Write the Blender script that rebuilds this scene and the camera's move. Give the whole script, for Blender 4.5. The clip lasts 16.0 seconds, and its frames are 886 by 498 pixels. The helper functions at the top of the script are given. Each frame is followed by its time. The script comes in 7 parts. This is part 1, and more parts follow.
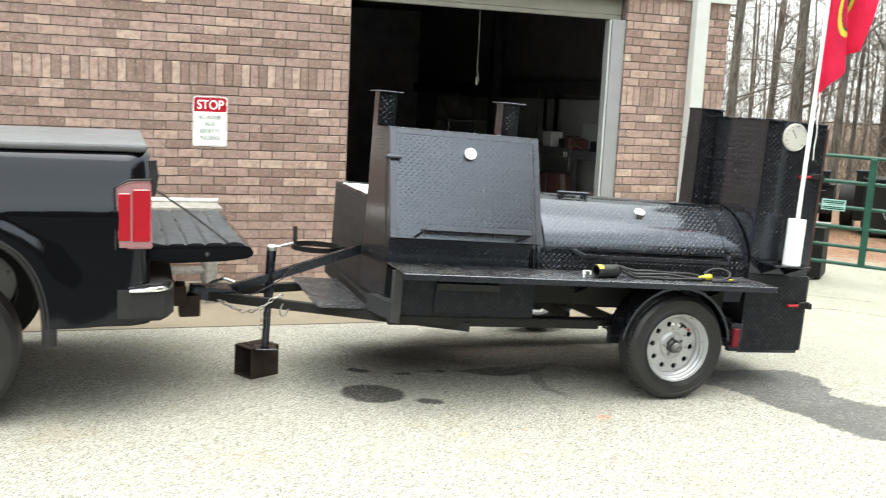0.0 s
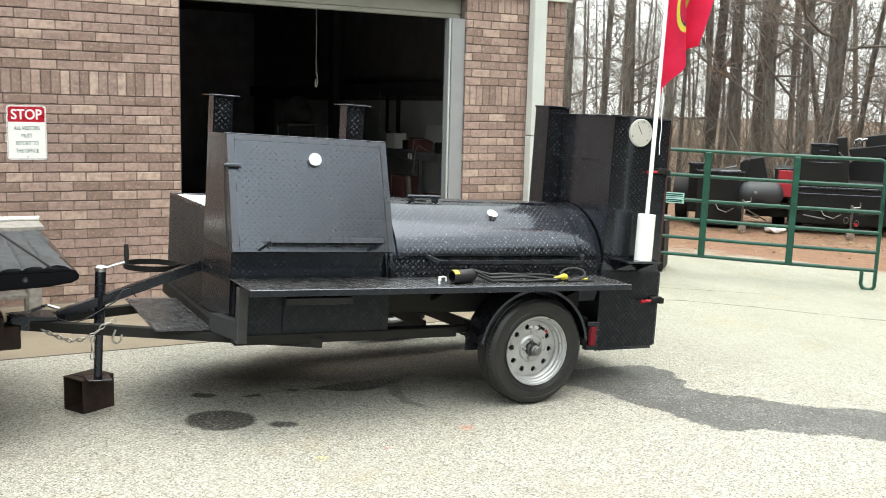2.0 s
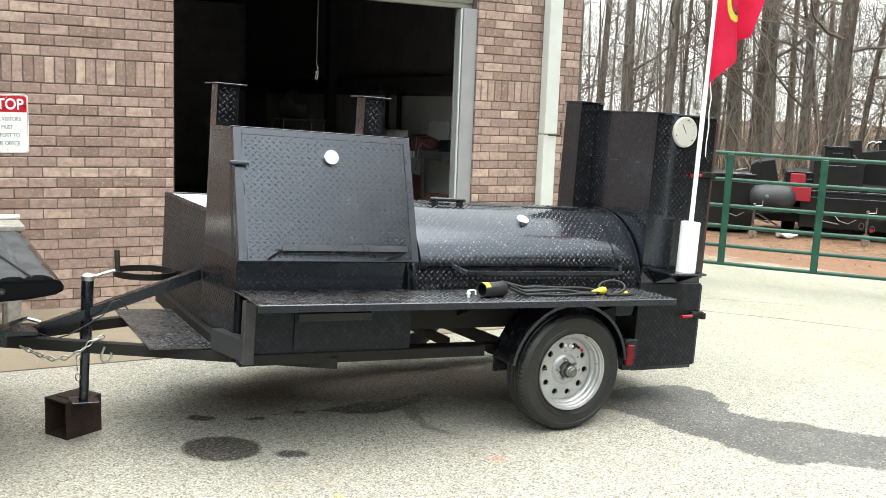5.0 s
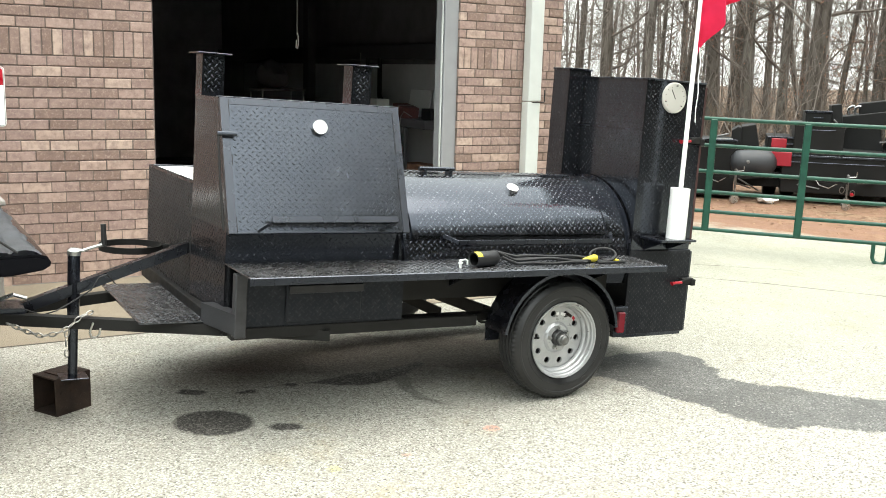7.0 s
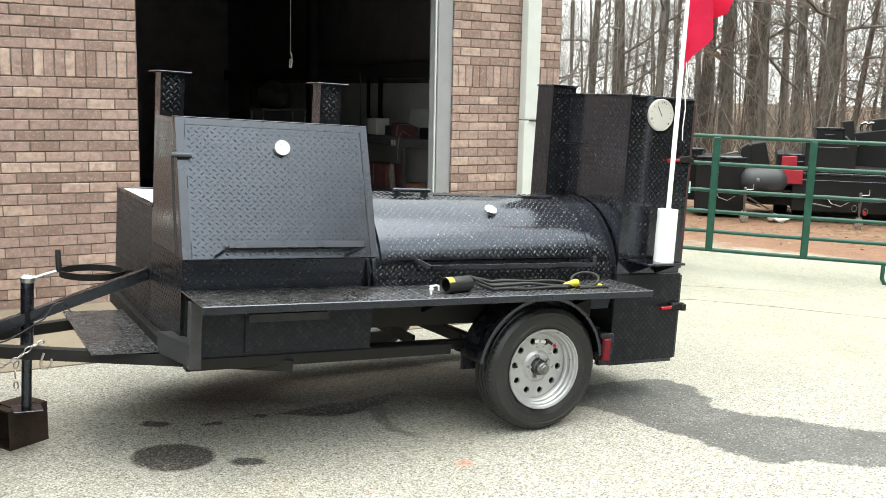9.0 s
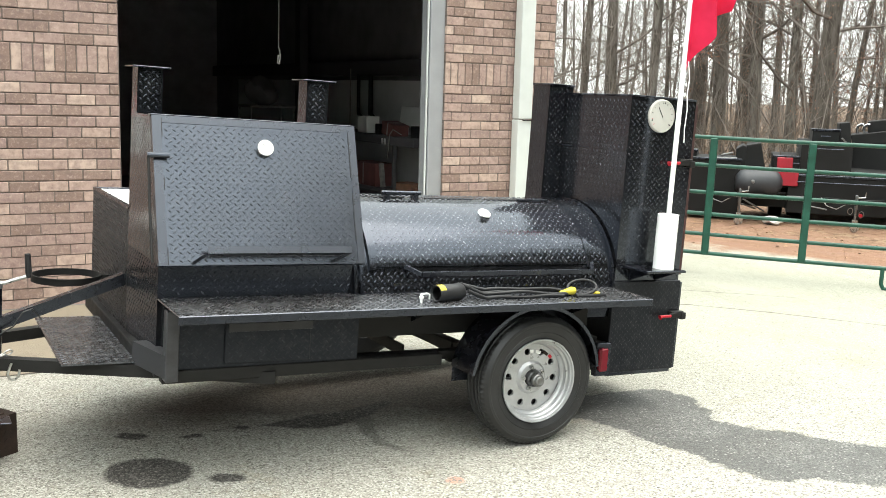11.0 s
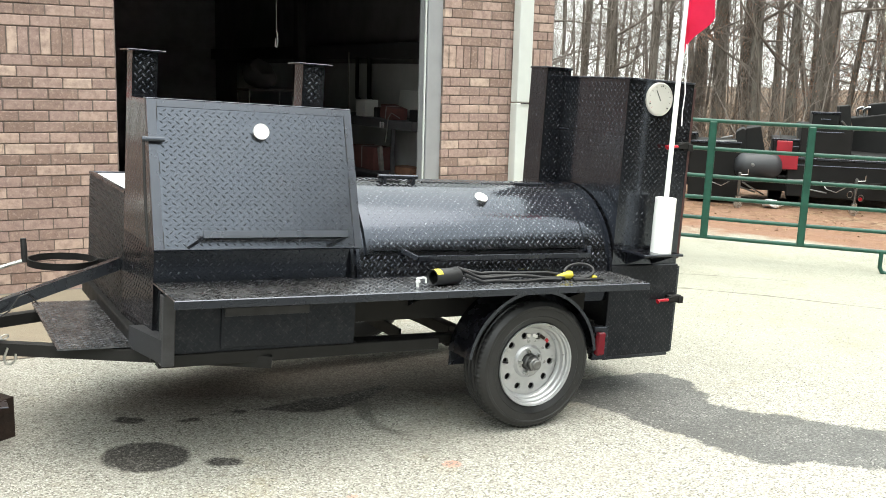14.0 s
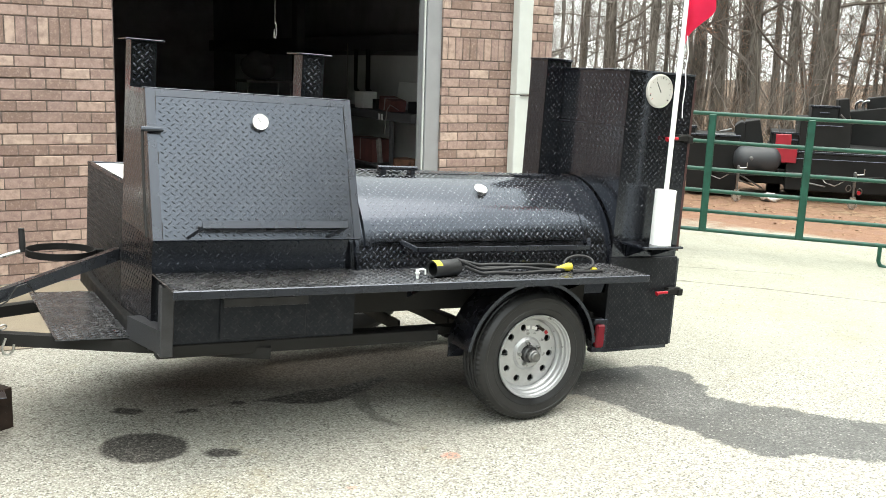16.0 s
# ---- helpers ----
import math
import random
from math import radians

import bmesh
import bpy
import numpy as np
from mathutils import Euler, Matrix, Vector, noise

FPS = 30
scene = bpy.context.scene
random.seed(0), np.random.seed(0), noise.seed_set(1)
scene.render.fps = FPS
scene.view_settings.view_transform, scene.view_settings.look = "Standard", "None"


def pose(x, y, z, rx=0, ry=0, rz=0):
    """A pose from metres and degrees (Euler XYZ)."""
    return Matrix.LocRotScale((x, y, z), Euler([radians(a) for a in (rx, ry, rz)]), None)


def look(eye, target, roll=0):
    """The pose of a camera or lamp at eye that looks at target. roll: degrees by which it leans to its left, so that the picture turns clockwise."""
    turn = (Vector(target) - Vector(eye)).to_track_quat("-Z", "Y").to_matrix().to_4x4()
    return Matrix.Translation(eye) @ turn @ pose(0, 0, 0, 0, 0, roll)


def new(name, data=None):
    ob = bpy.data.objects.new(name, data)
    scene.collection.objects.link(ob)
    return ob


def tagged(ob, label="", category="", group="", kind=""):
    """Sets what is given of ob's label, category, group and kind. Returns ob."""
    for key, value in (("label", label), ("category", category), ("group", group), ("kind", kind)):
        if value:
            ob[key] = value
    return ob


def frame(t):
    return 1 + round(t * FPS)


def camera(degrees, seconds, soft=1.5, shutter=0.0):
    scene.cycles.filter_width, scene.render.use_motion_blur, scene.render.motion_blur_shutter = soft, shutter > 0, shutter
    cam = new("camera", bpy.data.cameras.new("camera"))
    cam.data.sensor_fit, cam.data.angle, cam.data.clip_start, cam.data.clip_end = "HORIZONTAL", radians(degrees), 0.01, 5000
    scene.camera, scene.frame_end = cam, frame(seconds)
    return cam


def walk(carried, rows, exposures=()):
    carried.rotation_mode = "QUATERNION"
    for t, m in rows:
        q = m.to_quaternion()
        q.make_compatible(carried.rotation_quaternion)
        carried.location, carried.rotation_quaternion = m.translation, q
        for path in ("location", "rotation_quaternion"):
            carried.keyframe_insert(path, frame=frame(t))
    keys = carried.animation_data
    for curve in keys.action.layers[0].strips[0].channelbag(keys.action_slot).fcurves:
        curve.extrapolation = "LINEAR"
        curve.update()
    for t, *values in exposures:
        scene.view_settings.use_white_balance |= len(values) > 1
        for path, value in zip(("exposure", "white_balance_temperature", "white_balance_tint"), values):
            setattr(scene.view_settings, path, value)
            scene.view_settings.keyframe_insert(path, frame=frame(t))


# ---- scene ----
cam = camera(48.6, 16.0, soft=0.8, shutter=0.4)
PATH = [
    (0, (-2.054, -9.121, 1.752), (-1.426, -7.246, 1.452), 2.7),
    (0.5, (-1.917, -9.061, 1.758), (-1.189, -7.217, 1.496), 2.7),
    (1, (-1.866, -9.056, 1.745), (-1.022, -7.259, 1.502), 1.8),
    (1.5, (-1.896, -8.973, 1.74), (-1.014, -7.198, 1.472), 1.8),
    (2, (-1.977, -8.851, 1.746), (-1.06, -7.097, 1.462), 1.4),
    (2.5, (-2.0, -8.797, 1.726), (-1.019, -7.085, 1.398), 1.3),
    (3, (-1.962, -8.71, 1.717), (-0.964, -7.021, 1.329), 2.2),
    (3.5, (-1.856, -8.515, 1.731), (-0.907, -6.788, 1.391), 2.4),
    (4, (-1.868, -8.379, 1.722), (-0.946, -6.626, 1.448), 2.6),
    (6.5, (-1.953, -8.166, 1.713), (-0.966, -6.458, 1.382), 1.5),
    (7, (-1.949, -8.165, 1.711), (-0.968, -6.457, 1.363), 1.6),
    (7.5, (-1.948, -8.165, 1.711), (-0.965, -6.462, 1.348), 1.9),
    (8, (-1.936, -8.168, 1.718), (-0.945, -6.468, 1.359), 0.6),
    (8.5, (-1.808, -8.148, 1.715), (-0.826, -6.441, 1.365), -1.6),
    (9, (-1.628, -8.085, 1.708), (-0.681, -6.351, 1.397), 1.2),
    (11.5, (-1.518, -7.868, 1.713), (-0.553, -6.146, 1.391), 1.7),
    (12, (-1.506, -7.864, 1.706), (-0.553, -6.141, 1.358), 1.7),
    (12.5, (-1.498, -7.877, 1.711), (-0.548, -6.154, 1.353), 1.5),
    (13, (-1.499, -7.877, 1.706), (-0.549, -6.153, 1.354), 1.2),
    (13.5, (-1.504, -7.88, 1.706), (-0.548, -6.158, 1.358), 1.0),
    (14, (-1.506, -7.886, 1.713), (-0.544, -6.167, 1.365), 1.6),
    (14.5, (-1.507, -7.881, 1.709), (-0.541, -6.164, 1.366), 1.9),
    (15, (-1.509, -7.883, 1.708), (-0.541, -6.167, 1.363), 1.6),
    (15.5, (-1.508, -7.882, 1.71), (-0.543, -6.167, 1.357), 1.8),
    (16, (-1.508, -7.873, 1.704), (-0.543, -6.159, 1.342), 1.8),
]
EXPOSURES = [(0, 1.46), (0.5, 1.33), (1, 1.28), (1.5, 1.26), (2, 1.22), (2.5, 1.14), (3, 0.99), (3.5, 1.05), (4, 1.25), (5, 1.38), (6.5, 1.43), (7.5, 1.37), (8.5, 1.34), (9, 1.38), (11.5, 1.47), (13, 1.42), (16, 1.43)]
walk(cam, [(t, look(eye, target, roll)) for t, eye, target, roll in PATH], EXPOSURES)

# ---- sky, sun, exposure ----
SUN_UP, SUN_ROUND = radians(75), radians(147)
world = bpy.data.worlds.new("overcast")
scene.world = world
world.use_nodes = True
wn, wl = world.node_tree.nodes, world.node_tree.links
wn.clear()
sky = wn.new("ShaderNodeTexSky")
sky.sky_type, sky.sun_disc, sky.sun_elevation, sky.sun_rotation = "NISHITA", False, SUN_UP, SUN_ROUND
sky.dust_density = 6.0
cloud = wn.new("ShaderNodeMix")
cloud.data_type = "RGBA"
cloud.inputs["Factor"].default_value = 0.82
cloud.inputs["B"].default_value = (9.35, 9.95, 9.45, 1)
bg = wn.new("ShaderNodeBackground")
bg.inputs["Strength"].default_value = 0.138
wo = wn.new("ShaderNodeOutputWorld")
wl.new(sky.outputs["Color"], cloud.inputs["A"])
# an overcast sky is brighter overhead than at the horizon
way, parts_of, rise, veil = wn.new("ShaderNodeTexCoord"), wn.new("ShaderNodeSeparateXYZ"), wn.new("ShaderNodeMapRange"), wn.new("ShaderNodeMix")
rise.inputs[3].default_value, rise.inputs[4].default_value = 0.72, 1.36
veil.data_type, veil.blend_type = "RGBA", "MULTIPLY"
veil.inputs["Factor"].default_value = 1.0
wl.new(way.outputs["Generated"], parts_of.inputs[0])
wl.new(parts_of.outputs["Z"], rise.inputs[0])
wl.new(cloud.outputs["Result"], veil.inputs["A"])
wl.new(rise.outputs[0], veil.inputs["B"])
wl.new(veil.outputs["Result"], bg.inputs["Color"])
wl.new(bg.outputs["Background"], wo.inputs["Surface"])
sun = new("sun", bpy.data.lights.new("sun", "SUN"))
sun.data.energy, sun.data.angle, sun.data.color = 0.8, radians(50), (1.0, 0.95, 0.87)
sun.matrix_world = look((5.6, -9.0, 31.0), (1, -2, 0))


# ---- node materials ----
class Mat:
    """A principled material and short ways to add nodes to it."""

    def __init__(self, name, colour=(0.5, 0.5, 0.5), rough=0.6, metal=0.0, spec=0.5):
        self.m = bpy.data.materials.new(name)
        self.m.use_nodes = True
        self.n, self.l = self.m.node_tree.nodes, self.m.node_tree.links
        self.b = self.n["Principled BSDF"]
        self.set("Base Color", (*colour, 1))
        self.set("Roughness", rough)
        self.set("Metallic", metal)
        self.set("Specular IOR Level", spec)

    def set(self, slot, v):
        if isinstance(v, bpy.types.NodeSocket):
            self.l.new(v, self.b.inputs[slot])
        else:
            self.b.inputs[slot].default_value = v

    def put(self, node, slot, v):
        if isinstance(v, bpy.types.NodeSocket):
            self.l.new(v, node.inputs[slot])
        elif v is not None:
            node.inputs[slot].default_value = v

    def coord(self, kind="Object"):
        return self.n.new("ShaderNodeTexCoord").outputs[kind]

    def where(self):
        return self.n.new("ShaderNodeNewGeometry").outputs["Position"]

    def noise(self, scale, detail=4, rough=0.55, at=None, out="Fac"):
        nd = self.n.new("ShaderNodeTexNoise")
        self.put(nd, "Vector", at or self.coord())
        self.put(nd, "Scale", scale), self.put(nd, "Detail", detail), self.put(nd, "Roughness", rough)
        return nd.outputs[out]

    def cells(self, scale, at=None, out="Distance"):
        nd = self.n.new("ShaderNodeTexVoronoi")
        self.put(nd, "Vector", at or self.coord())
        self.put(nd, "Scale", scale)
        return nd.outputs[out]

    def scaled(self, v, s):
        nd = self.n.new("ShaderNodeMapping")
        self.put(nd, "Vector", v)
        nd.inputs["Scale"].default_value = s
        return nd.outputs["Vector"]

    def sep(self, v):
        nd = self.n.new("ShaderNodeSeparateXYZ")
        self.put(nd, "Vector", v)
        return nd.outputs

    def math(self, op, a, b=None, c=None):
        nd = self.n.new("ShaderNodeMath")
        nd.operation = op
        self.put(nd, 0, a), self.put(nd, 1, b), self.put(nd, 2, c)
        return nd.outputs[0]

    def ramp(self, f, stops):
        nd = self.n.new("ShaderNodeValToRGB")
        self.put(nd, "Fac", f)
        e = nd.color_ramp.elements
        while len(e) < len(stops):
            e.new(0.5)
        for el, (p, c) in zip(e, stops):
            el.position, el.color = p, (*c, 1) if isinstance(c, tuple) else (c, c, c, 1)
        return nd.outputs["Color"]

    def mix(self, f, a, b, mode="MIX"):
        nd = self.n.new("ShaderNodeMix")
        nd.data_type, nd.blend_type = "RGBA", mode
        self.put(nd, "Factor", f)
        for slot, v in (("A", a), ("B", b)):
            self.put(nd, slot, (*v, 1) if isinstance(v, tuple) and len(v) == 3 else v)
        return nd.outputs["Result"]

    def span(self, v, a, b, c=0.0, d=1.0):
        nd = self.n.new("ShaderNodeMapRange")
        self.put(nd, 0, v), self.put(nd, 1, a), self.put(nd, 2, b), self.put(nd, 3, c), self.put(nd, 4, d)
        return nd.outputs[0]

    def bump(self, h, dist=0.002, strength=1.0, also=None):
        nd = self.n.new("ShaderNodeBump")
        self.put(nd, "Height", h), self.put(nd, "Distance", dist), self.put(nd, "Strength", strength)
        if also is not None:
            self.put(nd, "Normal", also)
        self.set("Normal", nd.outputs["Normal"])
        return nd.outputs["Normal"]

    def random(self):
        return self.n.new("ShaderNodeObjectInfo").outputs["Random"]


def speckled(name, colour, rough=0.6, metal=0.0, vary=0.25, scale=12.0, relief=0.0006, spec=0.5, fine=180.0, tint=None):
    """A painted, rubber, wood or metal surface with broad stains and fine grain."""
    k = Mat(name, colour, rough, metal, spec)
    f = k.noise(scale, 5)
    g = k.noise(fine, 3)
    dark = tuple(c * (1 - vary) for c in colour)
    light = tuple(min(1, c * (1 + vary)) for c in colour)
    col = k.ramp(f, [(0.3, dark), (0.7, light)])
    k.set("Base Color", k.mix(k.span(g, 0.35, 0.65, 0, 0.25), col, dark))
    k.set("Roughness", k.span(f, 0.3, 0.7, rough - 0.08, min(1, rough + 0.1)))
    if relief:
        k.bump(g, relief)
    if tint:
        k.set("Specular Tint", (*tint, 1))
    return k.m


def painted_plate(name, rough=0.15, scratch=0.1, spec=0.8, dust=0.0):
    """Black painted steel plate: broad grime, fine grain, rubbed patches and, where given, a film of dust."""
    k = Mat(name, (0.012, 0.012, 0.013), rough, 0.0, spec)
    k.set("Specular Tint", (0.87, 0.97, 1.16, 1))
    grime, fine = k.noise(9, 5), k.noise(160, 3)
    col = k.mix(k.span(grime, 0.4, 0.75, 0, 1), (0.005, 0.005, 0.006), (0.010, 0.0098, 0.0105))
    col = k.mix(k.span(k.noise(28, 6, 0.7), 0.5, 0.72, 0, scratch), col, (0.34, 0.34, 0.36))
    if dust:
        film = k.math("MULTIPLY", k.span(k.noise(3.5, 5, 0.65), 0.35, 0.65, 0.25, 1.0), k.span(fine, 0.3, 0.65, 0.4, 1.0))
        col = k.mix(k.math("MULTIPLY", film, dust), col, (0.15, 0.147, 0.142))
    k.set("Base Color", col)
    k.set("Roughness", k.span(grime, 0.3, 0.7, rough - 0.04, rough + 0.07))
    k.bump(k.math("ADD", fine, k.math("MULTIPLY", k.noise(7, 2), 1.5)), 0.0004, 0.6)
    return k.m


PLATE = painted_plate("black_plate", 0.14, 0.03, 0.8)
PLATE_LID = painted_plate("satin_black_plate", 0.21, 0.03, 1.0, 0.12)
PLATE_GRIMY = painted_plate("grimy_black_plate", 0.38, 0.05, 0.3, 0.03)
PLATE_WORN = painted_plate("worn_black_plate", 0.24, 0.25, 0.8, 0.32)
PLATE_DULL = painted_plate("dull_black_plate", 0.4, 0.1, 0.3, 0.1)
PLATE_GLOSSY = painted_plate("glossy_black_plate", 0.08, 0.04, 0.7)
LUG = painted_plate("black_lug", 0.12, 0.3, 0.9)
LUG_GRIMY = painted_plate("grimy_black_lug", 0.34, 0.12, 0.4, 0.03)
LUG_LID = painted_plate("satin_black_lug", 0.2, 0.08, 0.7, 0.06)
LUG_WORN = painted_plate("worn_lug", 0.27, 0.4, 0.7, 0.3)
STEEL = speckled("black_painted_steel", (0.006, 0.006, 0.008), 0.26, 0.0, 0.4, 10, 0.0003, 0.75, 180.0, (0.87, 0.97, 1.16))
STEEL_SATIN = speckled("satin_black_steel", (0.013, 0.013, 0.015), 0.3, 0.0, 0.3, 10, 0.0003, 1.0, 180.0, (0.9, 0.97, 1.12))
# lighter grey; on the rail end and drawer pull it stands for skylight
STEEL_GREY = speckled("lighter_grey_steel", (0.035, 0.035, 0.038), 0.42, 0.0, 0.4, 14, 0.0005)
STEEL_DULL = speckled("dull_black_steel", (0.011, 0.0105, 0.01), 0.6, 0.0, 0.4, 14, 0.0006, 0.3)
FLAT_BLACK = speckled("flat_black_paint", (0.01, 0.01, 0.01), 0.6, 0.0, 0.35, 5, 0.0006, 0.25)
RUST = speckled("rusty_steel", (0.036, 0.022, 0.016), 0.8, 0.2, 0.6, 16, 0.0015)
ZINC = speckled("zinc_plated_steel", (0.496, 0.496, 0.48), 0.3, 0.9, 0.2, 30, 0.0002)
GREASY = speckled("greasy_steel", (0.1, 0.1, 0.1), 0.35, 0.8, 0.4, 40, 0.0003)
ZINC_WORN = speckled("worn_zinc", (0.33, 0.32, 0.3), 0.4, 0.8, 0.3, 40, 0.0003)
ZINC_DULL = speckled("dull_zinc_steel", (0.2, 0.2, 0.195), 0.4, 0.8, 0.3, 40, 0.0003)
SILVER = speckled("silver_wheel_paint", (0.42, 0.425, 0.43), 0.33, 0.5, 0.1, 20, 0.0002)
RUBBER = speckled("tyre_rubber", (0.016, 0.016, 0.0165), 0.42, 0.0, 0.4, 9, 0.0006, 0.45)
WHITE = speckled("white_plastic", (0.82, 0.82, 0.8), 0.4, 0.0, 0.04, 6, 0.0002)
DIAL = speckled("dial_face", (0.54, 0.525, 0.48), 0.35, 0.0, 0.05, 8, 0.0)
RED = speckled("red_plastic", (0.446, 0.009, 0.022), 0.32, 0.0, 0.15, 12, 0.0002)
YELLOW = speckled("yellow_plastic", (0.562, 0.465, 0.038), 0.45, 0.0, 0.15, 12, 0.0003)
BLACK_PLASTIC = speckled("black_plastic", (0.014, 0.014, 0.015), 0.5, 0.0, 0.3, 16, 0.0004)
GATE_GREEN = speckled("green_gate_paint", (0.008, 0.065, 0.042), 0.4, 0.0, 0.3, 14, 0.0005)
WHITE_PAINT = speckled("white_gutter_paint", (0.577, 0.601, 0.577), 0.45, 0.0, 0.06, 5, 0.0004)
JAMB_PAINT = speckled("grey_door_frame_paint", (0.29, 0.295, 0.305), 0.5, 0.0, 0.08, 5, 0.0004)
DOOR_PAINT = speckled("cream_door_paint", (0.24, 0.232, 0.2), 0.5, 0.0, 0.1, 5, 0.0004)
OLD_WOOD = speckled("weathered_wood", (0.27, 0.255, 0.235), 0.85, 0.0, 0.35, 22, 0.002)
INNER_WALL = speckled("garage_wall_lining", (0.6, 0.58, 0.59), 0.8, 0.0, 0.2, 3, 0.001)
SHEET_STEEL = speckled("grey_wall_sheeting", (0.21, 0.205, 0.21), 0.75, 0.0, 0.25, 3, 0.001)
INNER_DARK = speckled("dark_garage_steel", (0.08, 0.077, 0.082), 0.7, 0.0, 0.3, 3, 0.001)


def bark_material():
    k = Mat("bark", (0.119, 0.099, 0.08), 0.95, 0.0, 0.2)
    tone = k.ramp(k.random(), [(0.0, (0.08, 0.068, 0.059)), (0.4, (0.13, 0.115, 0.1)), (0.75, (0.17, 0.156, 0.138)), (1.0, (0.205, 0.19, 0.168))])
    at = k.scaled(k.coord(), (1, 1, 0.22))
    plates, grain = k.noise(11, 4, 0.6, at), k.noise(2.2, 4, 0.6)
    col = k.mix(k.span(plates, 0.42, 0.6, 0.75, 0), tone, (0.044, 0.035, 0.029))
    k.set("Base Color", k.mix(k.span(grain, 0.5, 0.72, 0, 0.4), col, (0.149, 0.145, 0.115)))
    k.bump(plates, 0.02)
    return k.m


BARK = bark_material()
BRUSH = speckled("brown_brush", (0.185, 0.14, 0.108), 0.95, 0.0, 0.4, 3, 0.0, 0.2)
DEAD_LEAF = speckled("dead_oak_leaf", (0.19, 0.098, 0.055), 0.8, 0.0, 0.5, 3, 0.0, 0.25)
TWIG = speckled("twig_bark", (0.155, 0.135, 0.118), 0.95, 0.0, 0.3, 5, 0.0, 0.2)
TRUCK_PAINT = Mat("black_car_paint", (0.004, 0.004, 0.005), 0.08, 0.0, 0.2)
TRUCK_PAINT.set("Coat Weight", 0.3), TRUCK_PAINT.set("Coat Roughness", 0.03), TRUCK_PAINT.set("Specular Tint", (0.85, 0.95, 1.2, 1))
TRUCK_PAINT = TRUCK_PAINT.m
CHROME = speckled("chrome", (0.8, 0.8, 0.8), 0.1, 1.0, 0.05, 6, 0.0)
LENS_CLEAR = Mat("clear_lamp_lens", (0.33, 0.17, 0.175), 0.12, 0.0, 0.6).m
LENS_RED = Mat("red_lamp_lens", (0.36, 0.008, 0.018), 0.12, 0.0, 0.6)
LENS_RED.set("Coat Weight", 0.6)
LENS_RED = LENS_RED.m
# darker copy of the red lens, with the trailer lamp's shade in it
LENS_SHADED = Mat("shaded_red_lamp_lens", (0.2, 0.006, 0.016), 0.2, 0.0, 0.5).m


def brick_material():
    k = Mat("brick", (0.245, 0.153, 0.120), 0.88, 0.0, 0.25)
    r = k.random()
    tone = k.ramp(r, [(0.0, (0.222, 0.152, 0.124)), (0.2, (0.272, 0.19, 0.155)), (0.45, (0.332, 0.235, 0.205)), (0.7, (0.397, 0.284, 0.242)),
                      (0.88, (0.458, 0.336, 0.277)), (1.0, (0.536, 0.413, 0.342))])
    shift = k.n.new("ShaderNodeVectorMath")
    shift.operation = "ADD"
    k.put(shift, 0, k.coord()), k.put(shift, 1, k.where())
    v = shift.outputs[0]
    broad, grain = k.noise(9, 4, 0.6, v), k.noise(110, 5, 0.65, v)
    col = k.mix(k.span(broad, 0.42, 0.68, 0, 0.6), tone, (0.170, 0.115, 0.108))
    col = k.mix(k.span(k.noise(17, 5, 0.7, v), 0.52, 0.68, 0, 0.55), col, (0.515, 0.399, 0.335))
    col = k.mix(k.span(grain, 0.45, 0.75, 0, 0.25), col, (0.515, 0.388, 0.335))
    # pale lime smears on single bricks
    col = k.mix(k.math("MULTIPLY", k.span(k.noise(26, 4, 0.7, v), 0.62, 0.72, 0, 0.45), k.span(k.noise(2.1, 2, 0.5, v), 0.5, 0.62)), col, (0.597, 0.495, 0.446))
    col = k.mix(k.span(k.cells(70, v), 0.0, 0.18, 0.5, 0), col, (0.081, 0.053, 0.049))
    k.set("Base Color", col)
    k.bump(grain, 0.0025)
    return k.m


BRICK = brick_material()
MORTAR = speckled("mortar", (0.172, 0.138, 0.121), 0.95, 0.0, 0.45, 7, 0.003)


WATER_RUN = [(1.3, -3.5, 0.16), (1.8, -3.68, 0.2), (2.0, -4.0, 0.3), (2.05, -4.35, 0.29), (2.16, -4.62, 0.34), (2.5, -4.95, 0.27), (3.4, -5.7, 0.35)]
WATER_BUMP = [(1.95, -3.68, 0.16), (2.26, -3.74, 0.18), (2.2, -3.98, 0.16)]
OIL_RUNS = [[(-0.63, -3.6, 0.17), (-0.6, -3.64, 0.17)], [(-0.34, -3.825, 0.05), (-0.28, -3.85, 0.05)], [(-0.61, -3.11, 0.045), (-0.56, -3.145, 0.05)],
            [(-0.36, -3.235, 0.018), (-0.29, -3.245, 0.024)], [(-0.2, -3.22, 0.008), (-0.17, -3.22, 0.009)], [(-0.07, -3.22, 0.022), (-0.05, -3.23, 0.024)],
            [(0.03, -3.23, 0.012), (0.2, -3.28, 0.06), (0.34, -3.3, 0.1), (0.47, -3.29, 0.075), (0.6, -3.24, 0.06), (0.78, -3.17, 0.03)]]
# greasy ground under the trailer; its dark tone also holds the shade there
GREASE_SHADE = [(-0.4, -2.8, 0.3), (0.3, -2.75, 0.6), (1.0, -3.0, 0.6), (1.5, -3.1, 0.5)]
CRACKS = [[(3.6, -1.5, 0.004), (4.26, -1.8, 0.006), (4.7, -2.3, 0.005), (5.25, -3.06, 0.006), (6.2, -4.0, 0.005)], [(4.3, -1.0, 0.004), (4.9, -1.5, 0.004), (5.4, -1.95, 0.003)]]
PAINT_DABS = [(0.587, -4.282, 0.045, (0.62, 0.2, 0.12)), (0.049, -4.407, 0.03, (0.62, 0.27, 0.18)), (-0.316, -4.412, 0.045, (0.55, 0.5, 0.16))]
